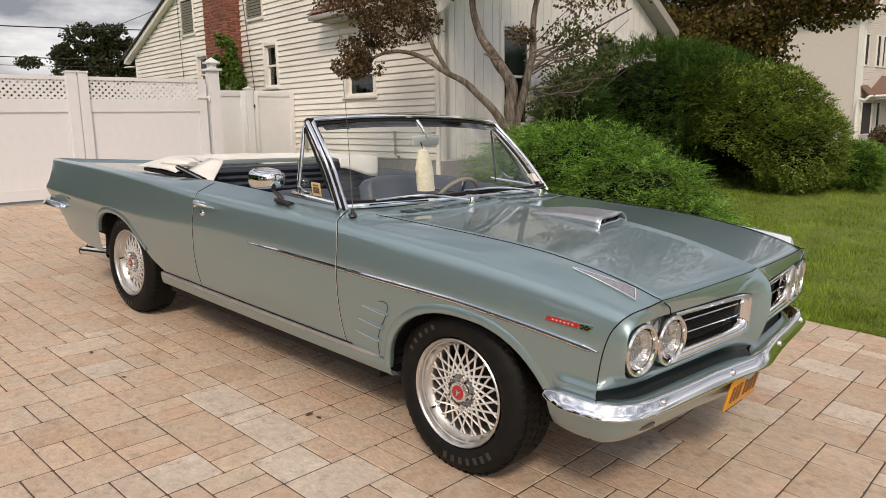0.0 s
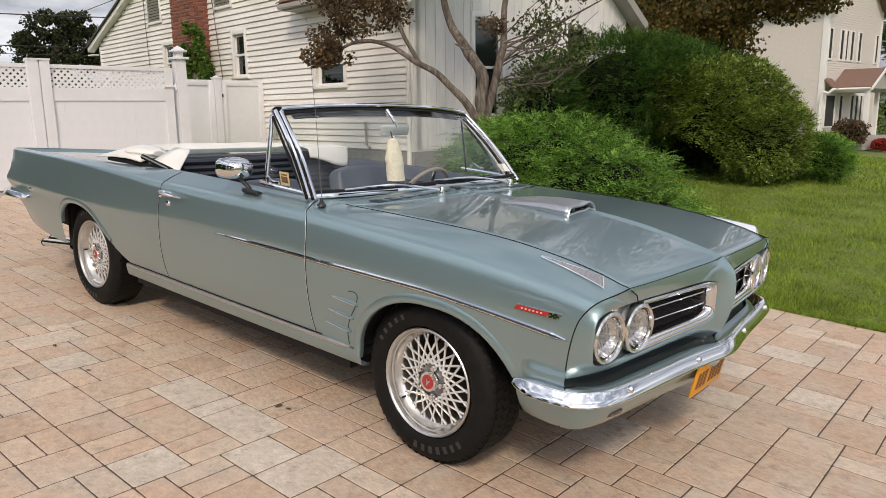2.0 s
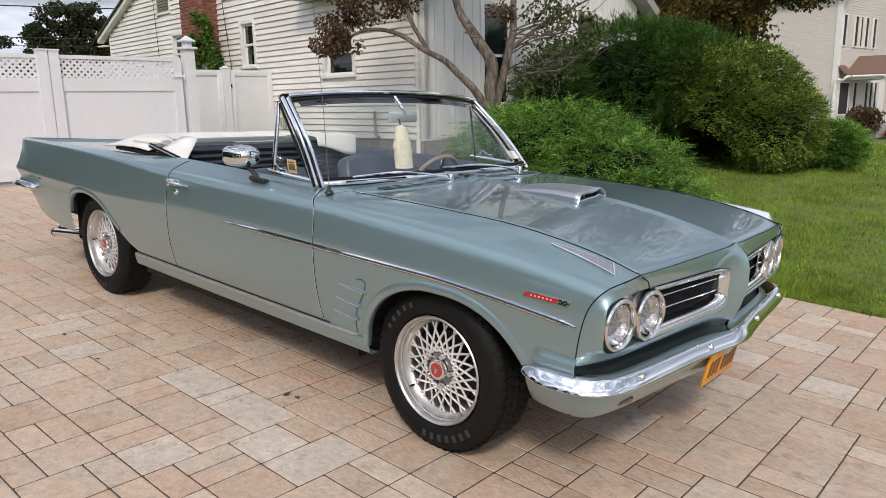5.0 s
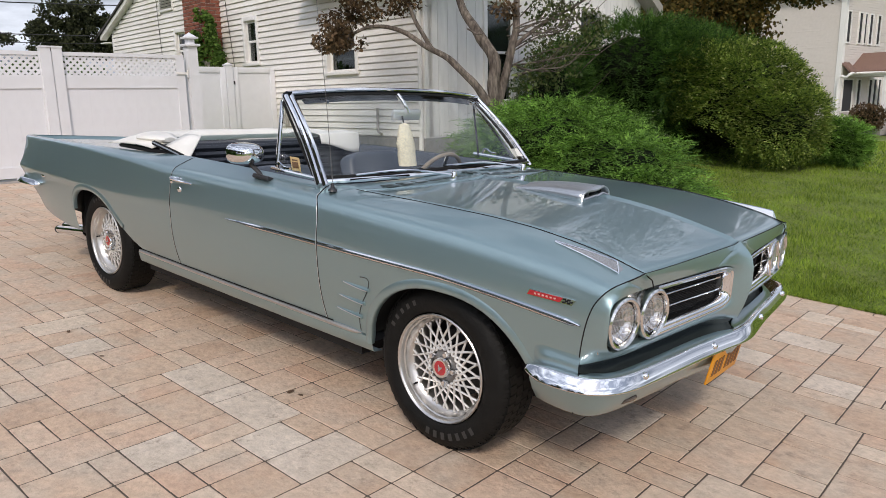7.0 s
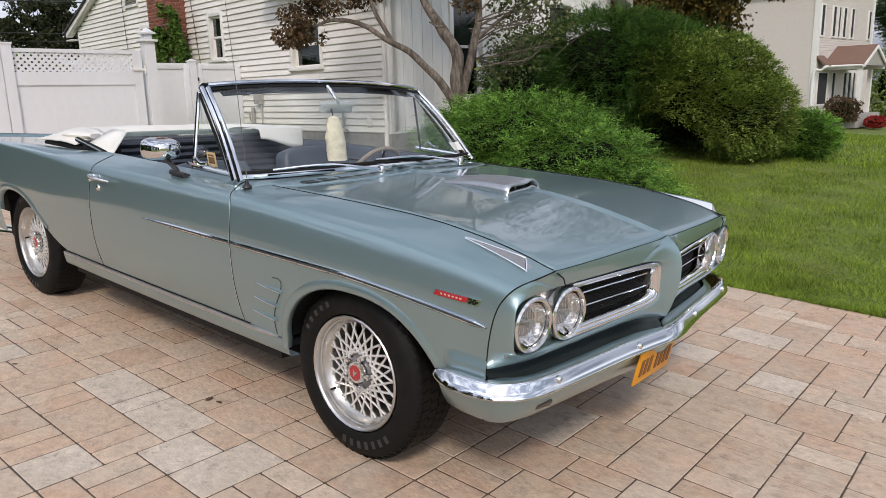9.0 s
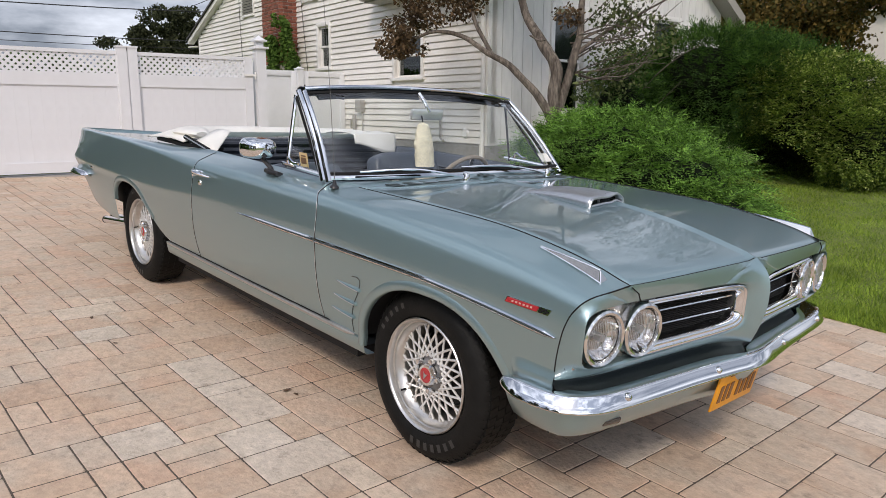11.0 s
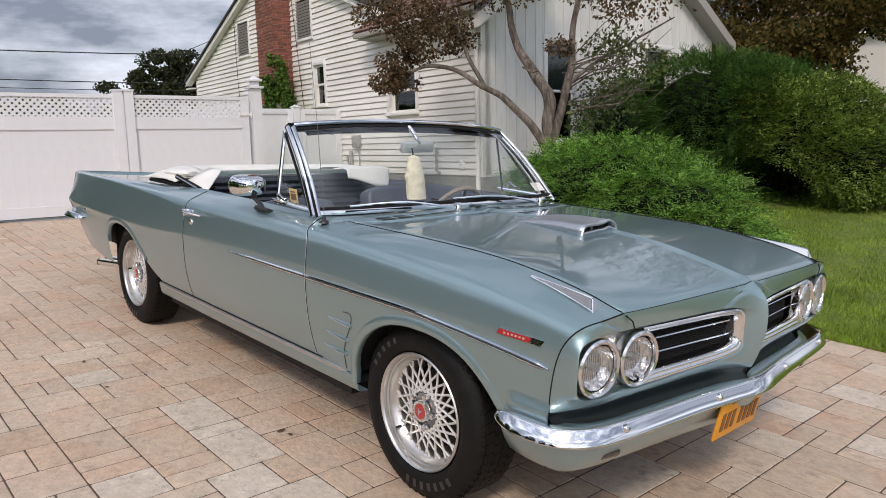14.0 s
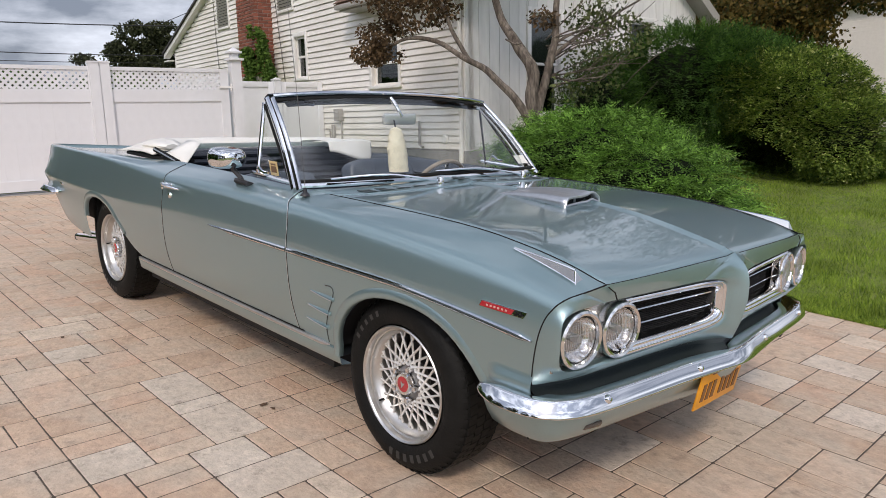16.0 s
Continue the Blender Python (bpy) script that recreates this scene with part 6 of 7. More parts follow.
for v0, v1 in ((-0.90, -0.05), (0.02, 0.86)):
    part("sun_visor", Geo().grid([[ws_top(v) + Vector(o) for v in spread(v0, v1, 10)] for o in ((-0.03, 0, -0.012), (0.004, 0, -0.036), (-0.001, 0, -0.043), (-0.036, 0, -0.022))]), VINYL_BLUE, car, "dark blue sun visor")

# Cabin.
for s in (-1, 1):
    rows = [[(x, s * (top_y(x) + 0.004), top_z(x) - 0.001), (x, s * (top_y(x) - 0.02), top_z(x) - 0.006), (x, s * (top_y(x) - 0.035), top_z(x) - 0.03), (x, s * (top_y(x) - 0.045), 0.75), (x, s * 0.69, 0.30)] for x in spread(-2.45, -0.74, 14)]
    part("door_card", Geo().grid(rows), VINYL_BLUE, car, "dark blue vinyl inner door panel")
    for z in (0.86, 0.83, 0.80, 0.77):
        part("pleat", Geo().tube([(x, s * (top_y(x) - 0.042), z) for x in spread(-2.35, -0.9, 6)], 0.007, 5), VINYL_BLUE, car)
part("floor_carpet", Geo().box(-2.5, -0.69, 0.26, -0.6, 0.69, 0.30), BLACK, car, smooth=False)
dash = []
for y in spread(-0.69, 0.69, 19):
    x0 = ws_base(y / 0.765).x
    dash.append([(x0 - 0.035, y, 0.945), (x0 - 0.12, y, 0.962), (min(x0 - 0.16, -0.86), y, 0.952), (min(x0 - 0.18, -0.895), y, 0.925), (-0.90, y, 0.82), (-0.80, y, 0.72)])
part("dashboard", Geo().grid(dash), VINYL_BLUE, car, "dark blue padded dashboard", thick=0.01)


def bucket_seat(x, y, top, tip_back, label):
    """A bucket seat: cushion, back with pleats."""
    seat = part("front_seat", Geo().box(x + 0.0, y - 0.26, 0.36, x + 0.50, y + 0.26, 0.54), VINYL_BLUE, car, label, bevel=0.05)
    rows = []
    for t in spread(0, 1, 12):
        row = []
        for v in spread(-1, 1, 17):
            a = abs(v)
            w = 0.285 * (1 - 0.10 * t ** 3)
            zz = 0.50 + (top - 0.50) * t * (1 - 0.06 * a ** 5 * t)
            row.append((x + 0.06 - tip_back * t + 0.045 * a ** 3, y + v * w, zz))
        rows.append(row)
    back = Geo().grid(rows)
    b = part("backrest", back, VINYL_BLUE, seat)
    mod = b.modifiers.new("thickness", "SOLIDIFY")
    mod.thickness, mod.offset = 0.10, -1
    mod = b.modifiers.new("soft", "BEVEL")
    mod.width, mod.segments = 0.03, 3
    for k in range(9):
        z = 0.58 + k * (top - 0.66) / 8
        t = (z - 0.50) / (top - 0.50)
        part("seam", Geo().tube([(x + 0.064 - tip_back * t + 0.045 * abs(v) ** 3, y + v * 0.2, z) for v in spread(-1, 1, 7)], 0.0045, 5), GAP, seat)
    return seat


bucket_seat(-1.62, -0.33, 0.86, 0.22, "dark blue vinyl bucket seat leaned back")
bucket_seat(-1.60, 0.335, 0.935, 0.16, "dark blue vinyl bucket seat set low")
rows = [[(-2.18, y, 0.50), (-2.24, y, 0.66), (-2.31, y, 0.90), (-2.34, y, 0.972), (-2.42, y, 0.976)] for y in spread(-0.68, 0.68, 13)]
rear = part("rear_seat", Geo().grid(rows).box(-2.24, -0.66, 0.34, -1.85, 0.66, 0.50), BENCH_BLUE, car, "dark blue pleated rear bench seat", sharp=50)
for k in range(11):
    t = k / 10
    part("pleat", Geo().tube([(-2.19 - 0.125 * t, y, 0.56 + 0.385 * t) for y in (-0.66, 0, 0.66)], 0.017, 6), BENCH_BLUE, rear)
# Folded top under a cream cover: a rolled bulge behind and along both sides.
rows = []
cover_ctrl = [(-2.36, -0.62, 0.965, 0.04), (-2.50, -0.64, 0.965, 0.07), (-2.66, -0.56, 0.955, 0.10), (-2.72, -0.30, 0.955, 0.11), (-2.72, 0.0, 0.955, 0.11), (-2.72, 0.30, 0.955, 0.11), (-2.66, 0.56, 0.955, 0.10), (-2.50, 0.64, 0.96, 0.08), (-2.34, 0.66, 0.955, 0.06)]
path = smooth_path([(c[0], c[1], c[2] + 0.032) for c in cover_ctrl], 6)
rad = np.interp(np.linspace(0, len(cover_ctrl) - 1, len(path)), range(len(cover_ctrl)), [c[3] for c in cover_ctrl])
part("top_cover", Geo().tube(path, [float(r * (1 + 0.25 * noise.noise(p * 5))) for r, p in zip(rad, path)], 14, flat=0.36), VINYL_CREAM, car, "cream vinyl cover over the folded top", sharp=60)
rows = []
for t in spread(0, 1, 16):
    x = -2.95 + 0.56 * t
    wave = 0.010 * noise.noise(Vector((x * 7, 0, 3)))
    up = 0.085 * math.sin(math.pi * min(1.0, 0.12 + 0.75 * t)) + wave
    rows.append([(x + 0.05 * (1 - u), -0.745 + 0.22 * u, 0.932 + 0.018 * t + up * (0.25 + 0.75 * math.sin(math.pi * 0.5 * u)) + 0.004 * noise.noise(Vector((x * 20, u * 6, 0)))) for u in spread(0, 1, 8)])
part("cover_flap", Geo().grid(rows), VINYL_CREAM, car, "loose cream cover flap", thick=0.006, sharp=60)
tri = [[Vector((-2.36, -0.70, 0.94)).lerp(Vector((-2.28, -0.56, 1.040)), t), Vector((-2.26, -0.70, 0.962)).lerp(Vector((-2.21, -0.55, 1.042)), t), Vector((-2.00, -0.70, 0.93)).lerp(Vector((-2.13, -0.55, 1.036)), t)] for t in spread(0, 1, 5)]
part("cover_corner", Geo().grid(tri), VINYL_CREAM, car, "cream cover corner", thick=0.006)
part("top_bow", Geo().tube([(-2.34, -0.728, 0.985), (-2.03, -0.728, 0.938)], 0.015, 8), GAP, car, "dark folded top rail")
part("rail_edge", Geo().tube([(-2.33, -0.741, 0.990), (-2.04, -0.741, 0.945)], 0.004, 6), SATIN, car, "bright edge of the folded rail")
part("top_well", Geo().box(-2.78, -0.735, 0.925, -2.10, -0.60, 0.946), GAP, car, "dark well of the folded top", bevel=0.008)
drape = []
for t in spread(0, 1, 14):
    hang = max(0.0, (t - 0.62) / 0.38)
    row = []
    for y in spread(0.36, 0.72, 24):
        fold = 0.010 * math.sin(y * 16 + 1.2 * math.sin(y * 7)) * (0.3 + hang)
        low = 0.060 + 0.075 * math.sin((y - 0.36) * 4.2) ** 1.5
        row.append((-2.52 + 0.34 * min(t, 0.62) / 0.62 + 0.02 * hang + fold, y, 1.004 + 0.022 * math.sin(math.pi * min(t, 0.62) / 0.62 * 0.75) + 0.008 * noise.noise(Vector((y * 6, t * 4, 2))) - low * hang))
    drape.append(row)
part("cover_drape", Geo().grid(drape), VINYL_CREAM, car, "cream cover hanging over the rear seat", thick=0.004, sharp=35)

# Steering wheel.
sw = pose(-1.12, 0.37, 0.825, 0, -62, 0)
wheel_rim = [sw @ Vector((0.19 * math.cos(a), 0.19 * math.sin(a), 0)) for a in spread(0, 2 * math.pi, 49)[:-1]]
steering = part("steering_wheel", Geo().tube(wheel_rim, 0.0125, 8, loop=True), WHEEL_TAN, car, "tan three-spoke steering wheel")
part("spoke", Geo().tube([(-0.18, 0, 0), (0, 0, -0.03), (0.18, 0, 0)], 0.01, 6, m=sw).lathe([(0.0, 0.0), (0.05, -0.005), (0.055, -0.03)], 20, sw), CHROME, steering)
part("column", Geo().tube([sw @ Vector((0, 0, -0.03)), (-0.75, 0.37, 0.68)], 0.03, 10), VINYL_BLUE, steering)

# Wheels.
def build_wheel():
    """A wheel about its own centre with the outer face towards -y."""
    w = thing("wheel", "mesh-spoke alloy wheel with black tyre", "wheel")
    face = pose(0, 0, 0, 90, 0, 0)
    prof = [(0.213, 0.070), (0.222, 0.098), (0.240, 0.108), (0.262, 0.110), (0.285, 0.106), (0.303, 0.096), (0.316, 0.082), (0.3225, 0.070), (0.325, 0.045), (0.325, -0.045), (0.3225, -0.070), (0.303, -0.096), (0.262, -0.108), (0.222, -0.098), (0.21, -0.07)]
    tyre = part("tyre", Geo().lathe(prof, 72, face), RUBBER, w, "black road tyre")
    tread = Geo()
    for k in range(56):
        a = 2 * math.pi * k / 56
        for zz, sh in ((0.058, 0.0), (0.020, 0.04), (-0.020, 0.0), (-0.058, 0.04)):
            tread.box(-0.0166, -0.0178, -0.003, 0.0166, 0.0178, 0.0028, Matrix.Rotation(a + sh, 4, "Y") @ Matrix.Translation((0, -zz, 0.325)) @ pose(0, 0, 0, 0, 0, 9))
        tread.box(-0.007, -0.012, -0.003, 0.007, 0.012, 0.0015, Matrix.Rotation(a, 4, "Y") @ Matrix.Translation((0, -0.086, 0.312)) @ pose(0, 0, 0, 52, 0, 0))
    tagged(part("tread", tread, RUBBER, w, smooth=False), kind="stuff")
    for k in range(7):
        a = radians(118 + 8.5 * k)
        part("sidewall_mark", Geo().box(-0.009, -0.0008, -0.014, 0.009, 0.0008, 0.014, Matrix.Rotation(a, 4, "Y") @ Matrix.Translation((0, -0.1098, 0.265))), RUBBER_MARK, w, smooth=False)
    for k in range(5):
        a = radians(280 + 8.5 * k)
        part("sidewall_mark", Geo().box(-0.008, -0.0008, -0.010, 0.008, 0.0008, 0.010, Matrix.Rotation(a, 4, "Y") @ Matrix.Translation((0, -0.1098, 0.268))), RUBBER_MARK, w, smooth=False)
    rim = part("rim", Geo().lathe([(0.214, 0.092), (0.217, 0.100), (0.213, 0.104), (0.207, 0.101), (0.204, 0.094), (0.202, 0.080), (0.197, 0.077), (0.195, 0.064), (0.190, 0.058), (0.187, 0.048), (0.183, 0.046), (0.178, 0.036), (0.178, -0.07), (0.21, -0.09)], 64, face), ALUMINIUM, w, "polished stepped rim lip", sharp=50)
    part("brake_drum", Geo().lathe([(0.0, -0.02), (0.13, -0.02), (0.14, -0.03), (0.14, -0.08), (0.0, -0.08)], 32, face), BLACK, w)
    web = Geo()
    n = 20
    for k in range(n):
        for s in (1, -1):
            a0 = 2 * math.pi * k / n
            a1 = a0 + s * 2 * math.pi / n * 2.2
            p = []
            for t in (0.0, 0.35, 0.7, 1.0):
                p.append(((0.070 * math.cos(a0) * (1 - t) + 0.182 * math.cos(a1) * t), -0.066 + 0.022 * t, (0.070 * math.sin(a0) * (1 - t) + 0.182 * math.sin(a1) * t)))
            web.tube(p, [0.0058, 0.0048, 0.0045, 0.0054], 6)
    part("spoke_web", web, SPOKE, w, "crossed mesh spokes")
    hub = part("hub", Geo().lathe([(0.0, 0.060), (0.058, 0.060), (0.072, 0.056), (0.076, 0.045), (0.076, 0.02)], 40, face), HUB_GREY, w)
    for k in range(5):
        a = 2 * math.pi * k / 5 + 0.3
        part("lug_nut", Geo().lathe([(0.0, 0.092), (0.009, 0.090), (0.0115, 0.084), (0.0115, 0.055)], 6, pose(0.060 * math.cos(a), 0, 0.060 * math.sin(a)) @ face), CHROME, w)
    cap = part("centre_cap", Geo().lathe([(0.044, 0.055), (0.043, 0.078), (0.038, 0.090), (0.029, 0.0885)], 24, face), CHROME, w, "red and chrome centre cap")
    part("cap_face", Geo().lathe([(0.0, 0.091), (0.0295, 0.0885)], 24, face), RED, w)
    part("cap_mark", Geo().add([(-0.012, -0.0918, 0.012), (0.012, -0.0918, 0.012), (0.0, -0.0918, -0.017), (0.0, -0.0918, 0.005)], [(0, 3, 2), (3, 1, 2)]), SATIN, w, smooth=False)
    part("valve", Geo().tube([(-0.10, -0.058, -0.15), (-0.095, -0.085, -0.145)], 0.004, 6), GAP, w)
    return w


first = build_wheel()
first.parent = car
first.matrix_local = pose(0, -0.725, R_TYRE, 0, 18, 0)
for x, s, turn in ((-WB, -1, 55), (0, 1, 0), (-WB, 1, 0)):
    w = copy_thing(first, pose(x, s * 0.725, R_TYRE, 0, turn, 0 if s < 0 else 180))

# A fleece sleeve hangs from the rear-view mirror.
fz = thing("hanging_fleece", "cream fleece shoulder-strap pad hung from the mirror", "ornament", LEVEL)
rows = []
for t in spread(0, 1, 22):
    z = 1.185 - 0.215 * t
    r = 0.026 + 0.030 * min(1, t * 2.2) ** 0.7 - (0.02 if t < 0.03 else 0)
    rows.append([(-0.93 + 0.04 * t + 0.6 * r * math.cos(a) * (1 + 0.12 * noise.noise(Vector((a * 2, t * 9, 0)))), -0.10 - 0.005 * t + r * math.sin(a) * (1 + 0.12 * noise.noise(Vector((a * 2, t * 9, 4)))), z) for a in spread(0, 2 * math.pi, 25)[:-1]])
part("pad", Geo().grid(rows, loop_v=True), FLEECE, fz)
part("cord", Geo().tube([(-0.965, -0.08, 1.215), (-0.935, -0.095, 1.18)], 0.004, 6), GAP, fz)


# ---- plants ----
def blob_points(rng, n, center, radii, lump=0.18, cut_below=None, shell=0.16, power=2.1):
    """Points near the lumpy surface of a rounded mass, and the way outward at each."""
    d = rng.normal(size=(n, 3))
    d /= np.linalg.norm(d, axis=1, keepdims=True)
    d /= (np.abs(d) ** power).sum(1, keepdims=True) ** (1 / power)
    bumps = np.array([noise.noise(Vector(v * 2.3 + np.array(center))) + 0.5 * noise.noise(Vector(v * 5.7 + np.array(center))) + 0.8 * noise.noise(Vector(v * 13 + np.array(center))) for v in d])
    r = (1 + lump * bumps) * (1 - shell * rng.random(n) ** 2)
    p = np.array(center) + d * np.array(radii) * r[:, None]
    out = d / np.array(radii)
    out /= np.linalg.norm(out, axis=1, keepdims=True)
    keep = np.ones(n, bool) if cut_below is None else p[:, 2] > cut_below
    return p[keep], out[keep]


def fans(points, outward, reach, leaf, wide_by, pairs, rng, lift=0.12, flat=0.4, droop=0.22):
    """Flat feathery sprays: leaflets in pairs along each shoot, all in the shoot's own plane."""
    n = len(points)
    z = np.array([0.0, 0.0, 1.0])
    unit = lambda v: v / (np.linalg.norm(v, axis=1, keepdims=True) + 1e-9)
    d = unit(outward * np.array([1, 1, flat]) + 0.38 * rng.normal(size=(n, 3)) * np.array([1, 1, 0.6]) + z * lift)
    up = unit(z - d * d[:, 2:3] + 0.25 * rng.normal(size=(n, 3)))
    s = unit(np.cross(d, up))
    size = rng.uniform(0.55, 1.25, (n, 1))
    out = []
    for k in range(pairs + 1):
        t = (k + 0.3) / pairs
        at = points + d * reach * size * t - z * droop * reach * size * t * t
        for side in ((1, -1) if k < pairs else (0,)):
            way = unit(d * 0.8 + s * side * (0.95 - 0.4 * t) - z * 0.35 * droop + 0.16 * rng.normal(size=(n, 3)))
            w = unit(np.cross(way, up)) * wide_by * 0.5
            a = way * leaf * size * (1.15 - 0.45 * t)
            out.append(np.stack([at, at + a * 0.55 + w, at + a, at + a * 0.55 - w], 1))
    return np.concatenate(out)


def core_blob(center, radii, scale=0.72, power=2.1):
    """A solid near-black blob that stands for the shade deep inside a shrub."""
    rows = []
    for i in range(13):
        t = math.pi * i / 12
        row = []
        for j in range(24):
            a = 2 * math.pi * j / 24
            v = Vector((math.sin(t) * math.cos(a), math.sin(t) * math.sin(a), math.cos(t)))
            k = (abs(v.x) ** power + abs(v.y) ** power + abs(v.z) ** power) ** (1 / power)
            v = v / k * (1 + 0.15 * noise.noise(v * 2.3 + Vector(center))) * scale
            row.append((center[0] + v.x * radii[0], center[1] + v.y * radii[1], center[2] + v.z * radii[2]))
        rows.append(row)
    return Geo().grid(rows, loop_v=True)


def shrub(name, label, category, blobs, mat, n, length, width, seed, droop=0.0, spread_by=0.7, lump=0.18, twigs=(), spray=1, reach=0.1, hollow=None, flat=0.4, layers=0.0):
    rng = np.random.default_rng(seed)
    root_at = blobs[0][0]
    root = thing(name, label, category, Matrix.Translation((root_at[0], root_at[1], ground_z(root_at[0], root_at[1]))))
    inv = root.matrix_world.inverted()
    total = sum(b[1][0] * b[1][1] + b[1][0] * b[1][2] + b[1][1] * b[1][2] for b in blobs)
    quads = []
    for center, radii, low in blobs:
        share = (radii[0] * radii[1] + radii[0] * radii[2] + radii[1] * radii[2]) / total
        p, out = blob_points(rng, int(n * share), center, radii, lump, low)
        if hollow:
            away = np.linalg.norm((p - np.array(hollow[0])) / np.array(hollow[1]), axis=1) > 1
            p, out = p[away], out[away]
        if layers:
            p[:, 2] += layers * np.sin(p[:, 2] * 42 + 3 * np.sin(p[:, 0] * 2.1) + 2 * np.sin(p[:, 1] * 2.7))
        if spray > 1:
            quads.append(fans(p, out, reach, length, width, spray, rng, 0.12 - droop, flat))
        else:
            quads.append(leaves(p, out, length, width, rng, droop, spread_by))
        part("inner_core", core_blob(center, radii), SHRUB_CORE, root, "solid near-black core for the shade between leaves", m=inv)
    part("crown", quads_mesh("crown", np.concatenate(quads)), mat, root, m=inv)
    for t in twigs:
        part("twig", Geo().tube(smooth_path(t, 4), [0.014 - 0.011 * i / (4 * (len(t) - 1)) for i in range(4 * (len(t) - 1) + 1)], 5), BARK, root, "bare pale twig", m=inv)
    return root


shrub("juniper", "low spreading bright green juniper beside the driveway", "shrub",
      [((-2.75, 4.2, 0.73), (1.05, 1.0, 0.56), None), ((-1.85, 3.85, 0.54), (0.86, 0.82, 0.46), None), ((-1.20, 3.45, 0.36), (0.56, 0.58, 0.30), None), ((-3.3, 4.35, 0.74), (0.60, 0.6, 0.50), None)],
      JUNIPER, 15000, 0.047, 0.0125, 11, droop=0.12, lump=0.28, spray=5, reach=0.18, flat=0.14, layers=0.028)
shrub("yew", "large dark green yew shrub in front of the house", "shrub",
      [((-3.9, 8.5, 1.66), (1.25, 1.0, 0.84), None), ((-5.2, 8.2, 1.25), (1.15, 0.9, 0.95), None), ((-4.4, 8.1, 1.0), (0.70, 0.75, 0.72), None), ((-3.0, 9.5, 1.0), (1.2, 0.5, 0.85), None), ((-3.05, 8.75, 1.72), (0.95, 0.9, 0.56), None), ((-4.35, 6.75, 1.05), (0.55, 0.5, 0.95), None)],
      YEW, 17000, 0.070, 0.016, 12, droop=0.05, lump=0.17, spray=5, reach=0.24, flat=0.75, hollow=((-2.78, 7.9, 0.50), (0.80, 1.10, 0.48)),
      twigs=(((-4.6, 7.0, 0.9), (-4.2, 6.9, 1.5), (-3.7, 6.9, 1.95), (-3.2, 6.9, 2.2)), ((-4.5, 7.0, 1.0), (-3.9, 6.9, 1.35), (-3.5, 6.9, 1.7)), ((-4.7, 7.0, 1.2), (-4.4, 6.9, 1.9), (-4.0, 6.9, 2.3)),
             ((-5.0, 6.9, 0.8), (-4.7, 6.8, 1.3), (-4.2, 6.8, 1.6), (-3.9, 6.8, 1.62))))
shrub("hedge", "rounded clipped hedge with olive and dark green sides", "hedge",
      [((-2.28, 8.8, 1.20), (0.95, 1.1, 0.90), None), ((-1.76, 8.7, 0.92), (0.76, 0.95, 0.62), None), ((-2.75, 8.7, 1.58), (0.80, 0.9, 0.54), None)],
      YEW_TIP, 26000, 0.050, 0.022, 13, lump=0.09, spray=2, reach=0.09, flat=0.8, hollow=((-2.78, 7.9, 0.50), (0.80, 1.10, 0.48)))
shrub("small_shrub", "small dark green shrub at the end of the hedge", "shrub", [((-1.08, 9.6, 0.60), (0.42, 0.5, 0.30), None), ((-0.86, 9.5, 0.48), (0.24, 0.3, 0.18), None)], JUNIPER, 2600, 0.05, 0.015, 14, lump=0.2, spray=4, reach=0.13)
shrub("flower_bush", "purple-leaved bush in front of the far porch", "shrub", [((-5.0, 31.2, 0.26), (0.62, 0.5, 0.46), None)], DOGWOOD, 2600, 0.11, 0.05, 15, lump=0.35)
shrub("flower_bed", "red flowering plants by the far porch", "flowers", [((-3.95, 32.4, -0.26), (0.42, 0.4, 0.20), None)], FLOWER, 900, 0.10, 0.06, 16)
shrub("garden_bush", "large leafy green bush beside the far house", "shrub", [((-4.0, 39.8, 1.3), (1.7, 1.5, 1.9), None), ((-2.6, 39.2, 0.8), (1.4, 1.3, 1.5), None)], YEW_TIP, 9000, 0.16, 0.08, 17, lump=0.25)
shrub("evergreen_tree", "tall dark evergreen behind the far house", "tree", [((-3.4, 44.0, 5.2), (2.6, 2.2, 2.6), None), ((-2.6, 43.5, 1.8), (2.4, 2.0, 2.4), None)], YEW, 12000, 0.26, 0.09, 18, lump=0.3, spray=3, reach=0.4)


def tree(name, label, base, limbs, clumps, leaf_mat, leaf_size, seed, bark=BARK):
    """Limbs: lists of (point, radius). Clumps of leaves: (centre, radii, count)."""
    rng = np.random.default_rng(seed)
    root = thing(name, label, "tree", Matrix.Translation(base))
    inv = root.matrix_world.inverted()
    for k, limb in enumerate(limbs):
        p = smooth_path([q[0] for q in limb], 5)
        rad = np.interp(np.linspace(0, len(limb) - 1, len(p)), range(len(limb)), [q[1] for q in limb])
        p = [v + Vector((noise.noise(v * 3.1), noise.noise(v * 3.1 + Vector((9, 0, 0))), 0)) * 0.03 for v in p]
        part("trunk" if k == 0 else "limb", Geo().tube(p, [float(r * (1 + 0.12 * noise.noise(v * 7))) for r, v in zip(rad, p)], 10), bark, root, m=inv)
    quads = []
    for center, radii, n in clumps:
        d = rng.normal(size=(n, 3))
        d /= np.linalg.norm(d, axis=1, keepdims=True)
        p = np.array(center) + d * np.array(radii) * (rng.random((n, 1)) ** 0.45)
        keep = np.array([noise.noise(Vector(v * (1.6 / max(radii)) + np.array(center))) > -0.12 for v in p])
        quads.append(leaves(p[keep], d[keep] * 0.5, leaf_size[0], leaf_size[1], rng, 0.5, 0.9))
    part("crown", quads_mesh("crown", np.concatenate(quads)), leaf_mat, root, m=inv)
    return root


